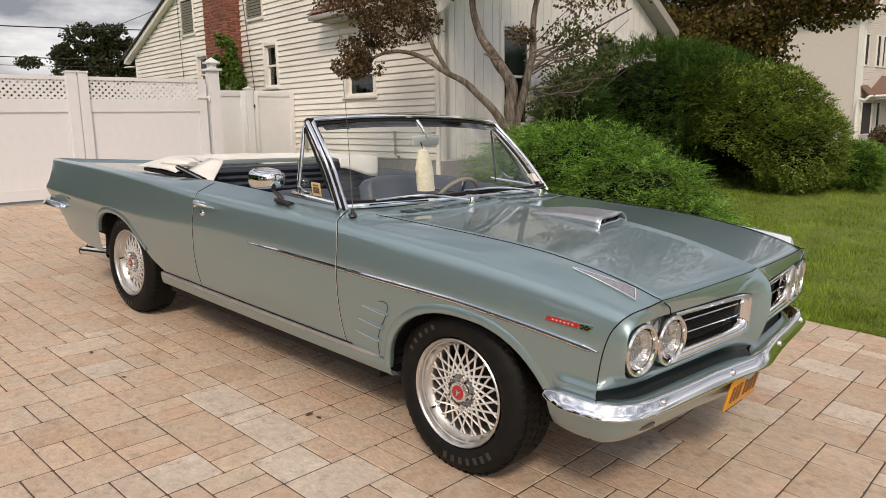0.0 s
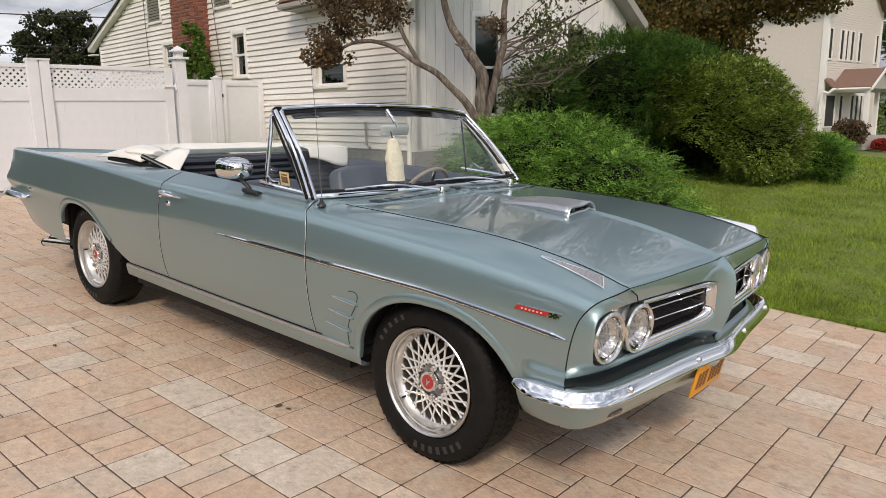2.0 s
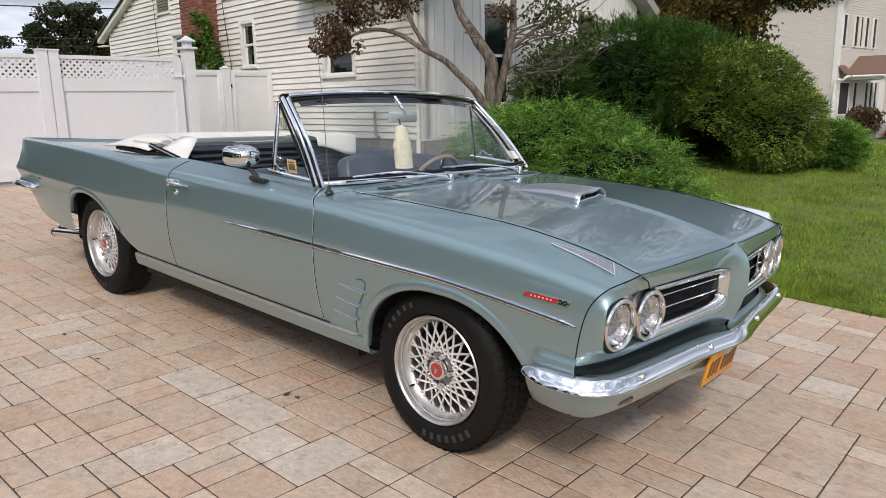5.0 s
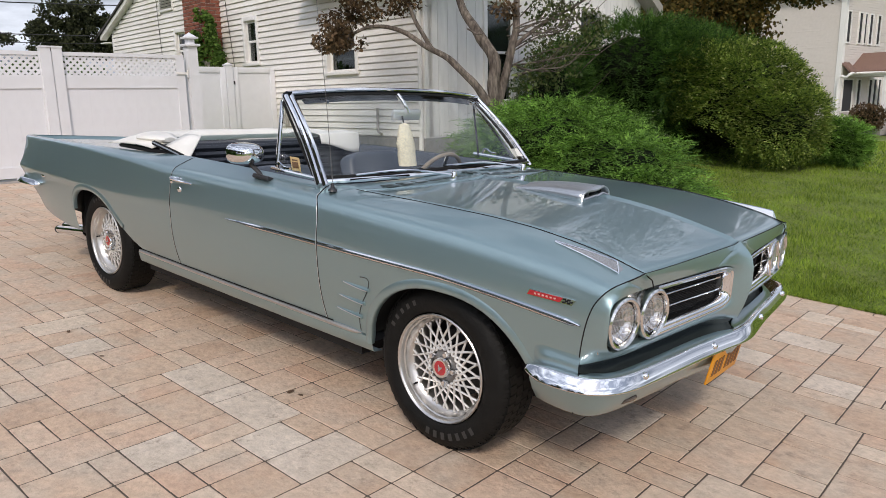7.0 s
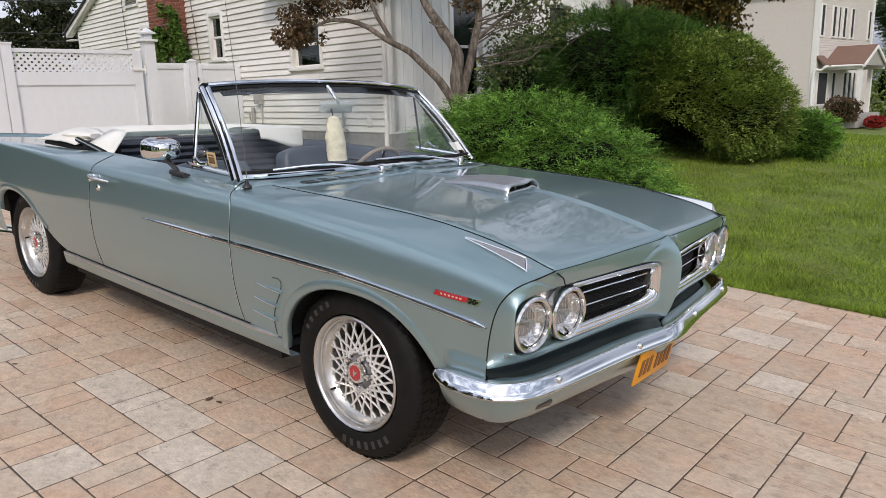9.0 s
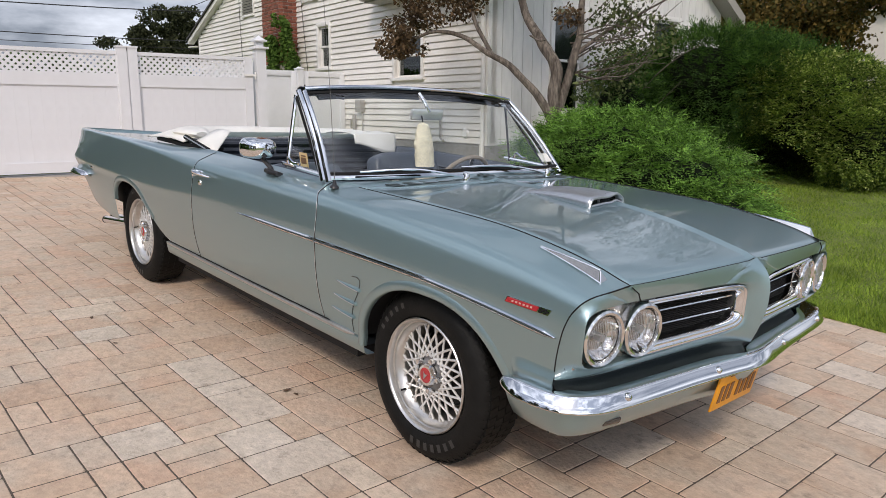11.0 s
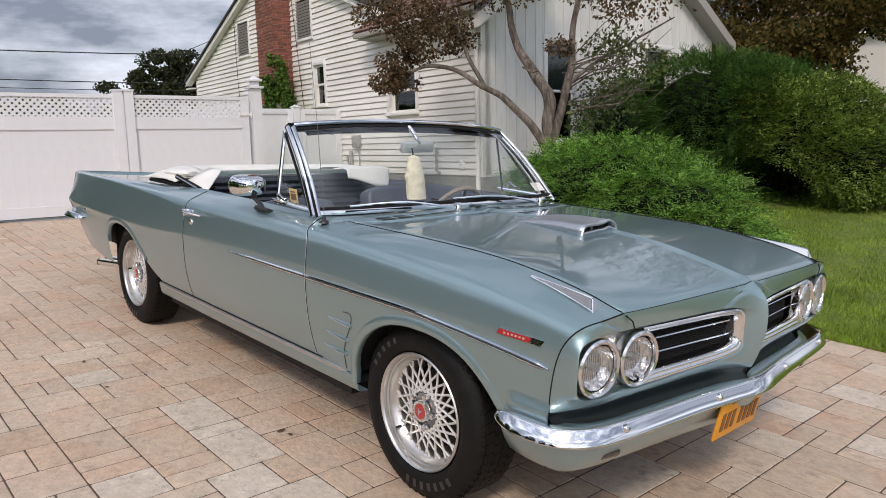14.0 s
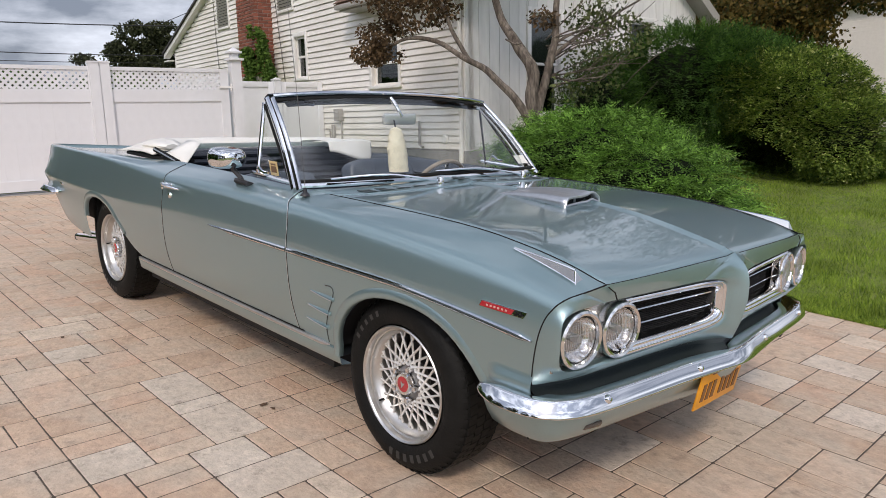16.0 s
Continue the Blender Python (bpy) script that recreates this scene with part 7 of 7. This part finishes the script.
DOGWOOD_LIMBS = []
DOGWOOD_LIMBS.append([((-3.84, 4.62, 0.1), 0.1), ((-3.85, 4.6, 0.9), 0.085), ((-3.86, 4.6, 1.45), 0.08), ((-3.9, 4.6, 1.85), 0.075), ((-4.12, 4.6, 2.15), 0.065), ((-4.38, 4.6, 2.5), 0.05), ((-4.48, 4.55, 3.0), 0.04), ((-4.7, 4.4, 3.6), 0.025)])
DOGWOOD_LIMBS.append([((-3.86, 4.55, 1.15), 0.055), ((-3.93, 4.48, 1.38), 0.052), ((-4.02, 4.4, 1.54), 0.048), ((-4.26, 4.25, 1.8), 0.042), ((-4.5, 4.1, 1.97), 0.036), ((-4.85, 3.95, 2.2), 0.028), ((-5.2, 3.8, 2.265), 0.022), ((-5.55, 3.72, 2.17), 0.017), ((-5.8, 3.7, 2.02), 0.01)])
DOGWOOD_LIMBS.append([((-4.48, 4.12, 1.96), 0.03), ((-4.68, 4.1, 2.25), 0.027), ((-4.85, 4.05, 2.62), 0.022), ((-5.1, 4.0, 3.0), 0.015)])
DOGWOOD_LIMBS.append([((-3.84, 4.66, 1.3), 0.06), ((-3.74, 4.78, 1.9), 0.05), ((-3.72, 4.86, 2.2), 0.045), ((-3.76, 4.92, 2.55), 0.04), ((-3.7, 5.0, 3.1), 0.03)])
DOGWOOD_LIMBS.append([((-3.74, 4.8, 1.95), 0.03), ((-3.5, 5.0, 2.2), 0.022), ((-3.1, 5.2, 2.42), 0.014), ((-2.6, 5.3, 2.65), 0.008)])
DOGWOOD_LIMBS.append([((-4.5, 4.5, 3.0), 0.03), ((-4.2, 4.3, 3.6), 0.022), ((-3.7, 4.0, 4.2), 0.012)])
DOGWOOD_LIMBS.append([((-3.7, 5.0, 3.0), 0.03), ((-3.2, 5.0, 3.7), 0.02), ((-2.6, 4.9, 4.3), 0.01)])
DOGWOOD_LIMBS.append([((-5.1, 4.0, 3.0), 0.02), ((-5.6, 3.8, 3.6), 0.015), ((-6.2, 3.7, 4.2), 0.008)])
DOGWOOD_LIMBS.append([((-4.2, 4.5, 2.2), 0.012), ((-4.0, 4.45, 2.12), 0.009), ((-3.85, 4.4, 2.12), 0.006)])
DOGWOOD_CLUMPS = [((-5.75, 3.72, 2.12), (0.42, 0.32, 0.17), 1900), ((-5.55, 3.75, 2.42), (0.5, 0.4, 0.22), 1900), ((-5.2, 3.85, 2.75), (0.65, 0.5, 0.3), 2300), ((-5.6, 3.7, 3.0), (0.8, 0.6, 0.3), 2100), ((-4.9, 4.0, 2.55), (0.35, 0.3, 0.2), 600), ((-4.6, 4.3, 3.3), (0.9, 0.8, 0.4), 1700)]
DOGWOOD_CLUMPS += [((-3.82, 4.75, 2.42), (0.2, 0.2, 0.14), 260), ((-2.9, 5.2, 2.85), (0.7, 0.45, 0.28), 1100), ((-3.3, 5.2, 3.2), (0.9, 0.6, 0.35), 1900)]
dogwood = tree("dogwood", "small multi-stemmed tree with bronze autumn leaves", (-3.84, 4.62, ground_z(-3.84, 4.62)),
     DOGWOOD_LIMBS, DOGWOOD_CLUMPS,
     DOGWOOD, (0.056, 0.035), 21)
leaf_rng = np.random.default_rng(24)
dull = []
for center, radii, n in (((-3.3, 5.1, 2.40), (0.42, 0.35, 0.24), 520), ((-3.35, 5.15, 1.85), (0.42, 0.35, 0.42), 620), ((-2.95, 5.2, 2.15), (0.35, 0.3, 0.28), 380), ((-3.6, 5.0, 1.55), (0.30, 0.3, 0.25), 260)):
    d = leaf_rng.normal(size=(n, 3))
    d /= np.linalg.norm(d, axis=1, keepdims=True)
    dull.append(leaves(np.array(center) + d * np.array(radii) * leaf_rng.random((n, 1)) ** 0.45, d * 0.5, 0.055, 0.034, leaf_rng, 0.4, 0.9))
high = []
for center, radii, n in (((-4.7, 4.4, 4.0), (0.8, 0.6, 0.32), 7500), ((-3.9, 4.3, 4.25), (0.6, 0.5, 0.28), 6000), ((-3.0, 4.8, 4.1), (0.7, 0.5, 0.3), 8000), ((-3.5, 4.4, 4.8), (0.9, 0.6, 0.4), 32000), ((-2.5, 4.7, 4.9), (0.6, 0.5, 0.4), 18000)):
    d = leaf_rng.normal(size=(n, 3))
    d /= np.linalg.norm(d, axis=1, keepdims=True)
    high.append(leaves(np.array(center) + d * np.array(radii) * leaf_rng.random((n, 1)) ** 0.45, d * 0.5, 0.040, 0.027, leaf_rng, 0.4, 0.9))
part("crown", quads_mesh("crown", np.concatenate(high)), DOGWOOD, dogwood, m=dogwood.matrix_world.inverted())
part("crown", quads_mesh("crown", np.concatenate(dull)), DULL_LEAF, dogwood, "dull green inner leaves", m=dogwood.matrix_world.inverted())
twig_rng = random.Random(5)
for k in range(16):
    a = Vector((-3.78 + twig_rng.uniform(-0.08, 0.08), 4.82, twig_rng.uniform(1.5, 2.3)))
    d = Vector((twig_rng.uniform(0.5, 1.3), twig_rng.uniform(0.0, 0.5), twig_rng.uniform(-0.15, 0.55)))
    q = [a, a + d * 0.35 + Vector((0, 0, twig_rng.uniform(-0.06, 0.06))), a + d * 0.7 + Vector((0, 0, twig_rng.uniform(-0.10, 0.10))), a + d + Vector((0, 0, twig_rng.uniform(0.0, 0.14)))]
    part("twig", Geo().tube(smooth_path(q, 4), [0.011 - 0.0007 * i for i in range(13)], 5), BARK, dogwood, m=dogwood.matrix_world.inverted())
    for e in (0.45, 0.7):
        b = a + d * e
        part("twig", Geo().tube([b, b + Vector((0.10, 0.02, 0.10)), b + Vector((0.22, 0.0, twig_rng.uniform(0.12, 0.26)))], [0.005, 0.004, 0.002], 4), BARK, dogwood, m=dogwood.matrix_world.inverted())
tree("maple", "broad dark maple with turning leaves behind the hedge", (-5.4, 14.5, ground_z(-5.4, 14.5)),
     [[((-5.4, 14.5, 0.1), 0.22), ((-5.4, 14.5, 2.0), 0.18), ((-5.2, 14.4, 4.0), 0.12)], [((-5.4, 14.5, 1.8), 0.1), ((-4.2, 14.2, 3.0), 0.07), ((-2.6, 13.8, 3.9), 0.03)], [((-5.4, 14.5, 2.0), 0.1), ((-6.6, 14.2, 3.2), 0.06), ((-7.6, 14, 4.2), 0.03)]],
     [((-5.2, 13.4, 4.2), (3.0, 2.2, 1.5), 22000), ((-3.2, 13.2, 4.3), (2.4, 1.8, 1.0), 15000), ((-4.4, 12.6, 2.9), (1.8, 1.2, 0.7), 11000), ((-6.3, 13.2, 3.2), (1.3, 1.4, 1.2), 8000), ((-1.6, 13.6, 4.6), (1.6, 1.4, 0.6), 2500), ((-4.6, 13.8, 6.6), (3.4, 2.2, 1.8), 14000), ((-8.2, 14.2, 6.6), (2.2, 2.0, 1.8), 7000), ((-3.8, 12.9, 2.85), (0.85, 0.8, 0.5), 2200), ((-2.55, 13.2, 3.25), (0.70, 0.5, 0.26), 800), ((-1.95, 13.2, 3.32), (0.40, 0.4, 0.18), 280)],
     MAPLE, (0.09, 0.065), 22)
tree("oak", "distant round oak beyond the fence", (-44.5, 16.3, ground_z(-44.5, 16.3)),
     [[((-44.5, 16.3, 0.3), 0.35), ((-44.4, 16.3, 4.0), 0.28), ((-44.2, 16.2, 6.0), 0.15)], [((-44.5, 16.3, 3.6), 0.15), ((-44.3, 15, 5.4), 0.08), ((-44.3, 14.3, 6.2), 0.04)], [((-44.5, 16.3, 3.6), 0.15), ((-44.3, 17.4, 5.4), 0.08), ((-44, 18, 6.2), 0.04)]],
     [((-44.2 + 0.5 * math.sin(7 * k), 13.9 + 4.9 * (k % 9) / 8, 4.7 + 2.5 * (k // 9) / 3 * (1 - 0.62 * abs((k % 9) / 4 - 1) ** 2.2) + 0.35 * math.sin(5 * k)), (0.9, 0.62 + 0.2 * math.sin(3 * k), 0.42), 620) for k in range(36)] + [((-46, 12.7, 5.2), (0.8, 0.8, 0.35), 500)],
     OAK, (0.18, 0.13), 23)

rng = np.random.default_rng(31)
n = 4200
d = rng.random((n, 2))
zz = 2.05 + 1.15 * d[:, 0]
xx = -6.46 + (0.72 + 0.30 * (3.2 - zz)) * d[:, 1] + 0.08 * np.sin(zz * 9)
keep = np.array([noise.noise(Vector((a * 4, 0, b * 4))) > -0.14 for a, b in zip(xx, zz)]) & (zz < 3.2 - 0.9 * np.abs(d[:, 1] - 0.55))
pts = np.stack([xx, np.where(xx < -6.05, -0.42, -0.30) - 0.12 * rng.random(n), zz], 1)[keep]
ivy = tagged(part("climbing_ivy", quads_mesh("climbing_ivy", leaves(pts, np.tile([0.1, -0.8, -0.3], (len(pts), 1)), 0.074, 0.060, rng, 0.5, 0.55)), IVY), "green ivy climbing the brick chimney", "ivy")
ivy.matrix_world = HOUSE


# Unseen trees added behind the viewer close the place and darken reflections in paint.
for k, (x, y, h) in enumerate(((-15.0, -13.0, 6.5), (-13.0, -19.0, 7.0), (-6.5, -21.0, 8.5), (0.5, -20.0, 7.5), (7.5, -21.5, 8.5))):
    g = ground_z(x, y)
    tree("street_tree", "unseen broad leafy tree added for reflections", (x, y, g),
         [[((x, y, g), 0.25), ((x + 0.2, y, g + 0.35 * h), 0.2), ((x + 0.1, y, g + 0.7 * h), 0.1)], [((x, y, g + 0.3 * h), 0.12), ((x + 1.4, y + 0.3, g + 0.6 * h), 0.05)], [((x, y, g + 0.3 * h), 0.12), ((x - 1.5, y - 0.2, g + 0.62 * h), 0.05)]],
         [((x, y, g + 0.72 * h), (2.6, 2.2, 0.26 * h), 1500), ((x + 1.9, y, g + 0.52 * h), (1.9, 1.7, 0.2 * h), 1000), ((x - 1.9, y, g + 0.55 * h), (1.9, 1.7, 0.2 * h), 1000), ((x, y + 0.8, g + 0.34 * h), (2.9, 1.6, 0.14 * h), 1100), ((x + 0.5, y, g + 0.12 * h), (3.6, 1.0, 0.12 * h), 1200)],
         OAK, (0.42, 0.34), 60 + k)
shrub("boundary_hedge", "dark evergreen hedge in the garden beyond the fence", "hedge",
      [((-18.4, -0.2, 1.65), (0.9, 1.5, 0.88), None), ((-17.8, 2.2, 1.65), (0.9, 1.5, 0.88), None), ((-17.2, 4.4, 1.60), (0.9, 1.3, 0.90), None)],
      YEW, 9000, 0.16, 0.09, 18)
# Unseen hedge added off to the side to darken the car's reflections.
shrub("neighbour_hedge", "unseen tall dark green hedge added for reflections", "hedge",
      [((-8.6, -7.6, 0.6), (1.6, 0.9, 1.6), None), ((-6.0, -7.8, 0.7), (1.6, 0.9, 1.6), None), ((-9.6, -5.6, 1.3), (1.2, 1.6, 1.5), None), ((-9.4, -3.0, 1.3), (1.0, 1.7, 1.4), None)],
      YEW, 20000, 0.16, 0.09, 17)


# ---- pieces: clapboards, boards, bricks and pavers ----
k = 0
z = Z0
while z < 5.0:
    a, b = gable_span(z + LAP)
    if b - a < 0.3:
        break
    holes = [(p - 0.075, q + 0.075, r - 0.05, s + 0.08) for p, q, r, s in SIDE_HOLES] + [(p - 0.05, q + 0.05, VENT_Z[0] - 0.05, VENT_Z[1] + 0.05) for p, q in LOUVRES] + [(CH[0], CH[1], 0, 9)]
    spans = [(a, b)]
    for p, q, r, s in holes:
        if z + LAP * 0.7 > r and z + LAP * 0.3 < s:
            spans = [w for u, v in spans for w in ((u, min(v, p)), (max(u, q), v)) if w[1] - w[0] > 0.02]
    for u, v in spans:
        g = Geo().add([(u, -0.026, z), (v, -0.026, z), (v, -0.006, z + LAP - 0.015), (u, -0.006, z + LAP - 0.015), (u, 0.0115, z + 0.002), (v, 0.0115, z + 0.002), (v, 0.0115, z + LAP - 0.015), (u, 0.0115, z + LAP - 0.015)],
                      [(0, 1, 2, 3), (0, 4, 5, 1), (3, 2, 6, 7), (0, 3, 7, 4), (1, 5, 6, 2)])
        part("clapboard", g, SIDING, house, smooth=False)
    z += LAP
y = 0.07
while y < 5.6:
    top = 3.2 + min(y, 5.7 - y) * 0.66
    for u, v, c, d in cut_rects(y, y + 0.196, Z0, top, [(p - 0.075, q + 0.075, r - 0.05, s + 0.08) for p, q, r, s in FRONT_HOLES]):
        part("wall_board", Geo().box(-0.011, u + 0.003, c, 0.0, v - 0.003, d), BOARDS, house, smooth=False)
    y += 0.2
# Bricks of the chimney: its front and the side towards the street.
brick_f = Geo().box(0, 0, 0, 0.194, 0.09, 0.057).mesh("brick", bevel=0.004)
row = 0
z = 2.2
while z < 5.9:
    shift = 0.0 if row % 2 == 0 else 0.1035
    x = CH[0] - shift
    while x < CH[1] - 0.02:
        x0, x1 = max(x, CH[0]), min(x + 0.194, CH[1])
        if x1 - x0 > 0.03:
            part("brick", brick_f, BRICK, chimney, m=Matrix.Translation((x0, CH[2] - 0.001, z)) @ Matrix.Diagonal(((x1 - x0) / 0.194, 1, 1, 1)))
        x += 0.207
    for y0, y1 in (((CH[2] + 0.095, CH[2] + 0.19), (CH[2] + 0.2, -0.005)) if row % 2 == 0 else ((CH[2] + 0.095, CH[2] + 0.29), (CH[2] + 0.3, -0.005))):
        part("brick", brick_f, BRICK, chimney, m=Matrix.Translation((CH[1] + 0.001, y0, z)) @ pose(0, 0, 0, 0, 0, 90) @ Matrix.Diagonal(((y1 - y0) / 0.194, 0.5, 1, 1)))
    z += 0.068
    row += 1

# Driveway: a bed of sand under tumbled pavers in three sizes laid at random.
driveway = part("driveway", Geo().box(-8.0, -6.2, -0.20, 6.2, DRIVE_EDGE, -0.0022), SAND, m=LEVEL, smooth=False)
tagged(driveway, "driveway of tan, rose and grey concrete pavers", "driveway", kind="structure")
# Lines of the laying grid, in modules of about 0.115 m, and the plan around the car by paver size.
UNIT = 0.1143
line_x = ((-58, -7.88), (-8, -2.467), (-6, -2.25), (-4, -2.045), (-2, -1.836), (0, -1.601), (3, -1.258), (7, -0.81), (9, -0.587), (13, -0.146), (17, 0.284), (19, 0.525), (21, 0.739), (24, 1.10), (69, 6.2435))
line_y = ((-42, -6.5), (0, -1.705), (4, -1.245), (8, -0.79), (10, -0.573), (13, -0.235), (16, 0.13), (18, 0.343), (20, 0.594), (22, 0.817), (26, 1.285), (28, 1.545), (30, 1.785), (33, 2.12), (38, 2.69))
SQUARES = [(1, -2), (5, -2), (-1, -3), (-3, -2), (-2, 0), (3, 0), (7, 0), (-6, 0), (-4, 2), (-2, 3), (9, 3), (0, 6), (1, 8), (3, 10), (5, 6), (7, 8), (18, 11), (18, 16), (19, 14), (19, 20), (18, 22), (18, 24), (20, 24), (21, 16), (21, 18), (20, 26), (-3, -4), (3, -6), (7, -3), (15, 6), (11, -1), (18, 26), (17, 31), (22, 23), (23, 18), (23, 15), (19, 33)]
LENGTHS = [(-1, -1), (3, -2), (3, -1), (7, -1), (5, -3), (-4, 0), (-4, 1), (-2, 2), (9, 5), (0, 5), (3, 6), (5, 8), (5, 9), (9, 8), (11, 6), (11, 7), (17, 10), (19, 13), (13, 5), (9, 0), (23, 17), (17, 9), (20, 12), (20, 11), (22, 22)]
BREADTHS = [(1, -4), (5, 0), (6, 0), (-7, 0), (-8, 0), (9, 1), (2, 2), (3, 2), (7, 2), (8, 2), (5, 4), (2, 6), (7, 6), (17, 11), (17, 16), (20, 16), (20, 22), (21, 22), (10, 1)]
LONG = [(0, 0), (4, 2), (2, 4), (6, 4), (8, 6), (18, 18), (2, -4), (21, 20), (19, 28)]
BROAD = [(0, 2), (11, 3), (-2, 5), (3, 7), (17, 13), (21, 13), (13, 6), (17, 28), (19, 30), (22, 25), (24, 20)]
PALE_PLACES = {(2, 4), (9, 3), (11, 3), (5, 4), (7, 0), (6, 4), (-4, 2), (17, 13), (19, 20), (18, 24), (19, 28), (22, 23)}
I0, I1, J0, J1 = -58, 69, -42, 38
paver_rng = random.Random(8)
free = {(i, j) for i in range(I0, I1) for j in range(J0, J1)}
pavers = []


def lay(i, j, w, h):
    """Lays one paver where there is room for it."""
    cells = {(a, b) for a in range(i, i + w) for b in range(j, j + h)}
    if not cells <= free:
        return False
    free.difference_update(cells)
    pavers.append((i, j, w, h))
    return True


for spots, w, h in ((SQUARES, 2, 2), (LENGTHS, 2, 1), (BREADTHS, 1, 2), (LONG, 3, 2), (BROAD, 2, 3)):
    for i, j in spots:
        lay(i, j, w, h)
for i in range(I0, I1):
    for j in range(J0, J1):
        if (i, j) in free:
            sizes = [(2, 2), (2, 2), (2, 2), (3, 2), (2, 3), (2, 1), (1, 2)]
            paver_rng.shuffle(sizes)
            for w, h in sizes + [(1, 1)]:
                if lay(i, j, w, h):
                    break


def paver_geo(w, h, seed):
    """A tumbled paver: slightly uneven sides and a rounded upper edge."""
    r = random.Random(seed)
    a, b = w * UNIT, h * UNIT
    c = 0.0018
    ring = []
    for (x0, y0), (x1, y1) in (((c, c), (a - c, c)), ((a - c, c), (a - c, b - c)), ((a - c, b - c), (c, b - c)), ((c, b - c), (c, c))):
        for t in (0.0, 0.03, 0.36, 0.68, 0.97):
            x, y = x0 + (x1 - x0) * t, y0 + (y1 - y0) * t
            if t == 0.0:
                x, y = x + (0.0022 if x < a / 2 else -0.0022), y + (0.0022 if y < b / 2 else -0.0022)
            k = r.uniform(0.0, 0.0013)
            ring.append((x + (k if x < a / 2 else -k) * (abs(x1 - x0) < 1e-6), y + (k if y < b / 2 else -k) * (abs(y1 - y0) < 1e-6)))
    n = len(ring)
    p = []
    for inset, z in ((0.0, -0.045), (0.0, -0.0040), (0.0012, -0.0012), (0.0040, 0.0)):
        for x, y in ring:
            q = Vector((a / 2 - x, b / 2 - y))
            p.append((x + math.copysign(min(inset, abs(q.x)), q.x), y + math.copysign(min(inset, abs(q.y)), q.y), z))
    f = [(i + k * n, (i + 1) % n + k * n, (i + 1) % n + (k + 1) * n, i + (k + 1) * n) for k in range(3) for i in range(n)]
    return p, f + [tuple(range(3 * n, 4 * n))]


def line_at(lines, k):
    return float(np.interp(k, [a for a, _ in lines], [b for _, b in lines]))


shared, rest, single = {}, Geo(), 0
for i, j, w, h in pavers:
    x, y, x1, y1 = line_at(line_x, i), line_at(line_y, j), line_at(line_x, i + w), line_at(line_y, j + h)
    if y1 > DRIVE_EDGE + 0.08 or x > 6.14 or y1 < -6.14:
        continue
    x1, y = min(x1, 6.2), max(y, -6.2)
    m = Matrix.Translation((x, y, paver_rng.uniform(-0.0006, 0.0014))) @ pose(0, 0, 0, paver_rng.uniform(-0.15, 0.15), paver_rng.uniform(-0.15, 0.15), 0) @ Matrix.Diagonal(((x1 - x) / (w * UNIT), (y1 - y) / (h * UNIT), 1, 1))
    seed = paver_rng.randrange(3)
    pale = (i, j) in PALE_PLACES
    if pale or (-2.3 < x < 1.2 and -2.0 < y < 1.7 and single < 290):
        key = (w, h, seed, pale)
        if key not in shared:
            shared[key] = Geo().add(*paver_geo(w, h, seed)).mesh("paver", smooth=False)
        part("paver", shared[key], PAVER_PALE if pale else PAVER, driveway, m=m)
        single += 1
    else:
        v, f = paver_geo(w, h, seed)
        rest.add([m @ Vector(p) for p in v], f)
tagged(part("pavers", rest, PAVER, driveway, smooth=False), kind="stuff")

# A few dry leaves on the pavers.
leaf_rng = random.Random(12)
for x, y in ((-2.217, -1.326), (-1.759, -1.35), (-0.731, -0.918), (-0.787, -0.929)):
    g = Geo().add([(0.030, 0, 0.002), (0.008, 0.013, 0.006), (-0.018, 0.009, 0.003), (-0.026, 0, 0.001), (-0.018, -0.009, 0.003), (0.008, -0.013, 0.007)], [(0, 1, 2, 3, 4, 5)])
    dry = part("fallen_leaf", g, DRY_LEAF, m=LEVEL @ pose(x, y, 0.002, 0, 0, leaf_rng.uniform(0, 360)) @ Matrix.Scale(leaf_rng.uniform(0.5, 0.9), 4), smooth=False)
    tagged(dry, "small curled dry brown leaf on the pavers", "leaf", "dry leaves on the driveway")
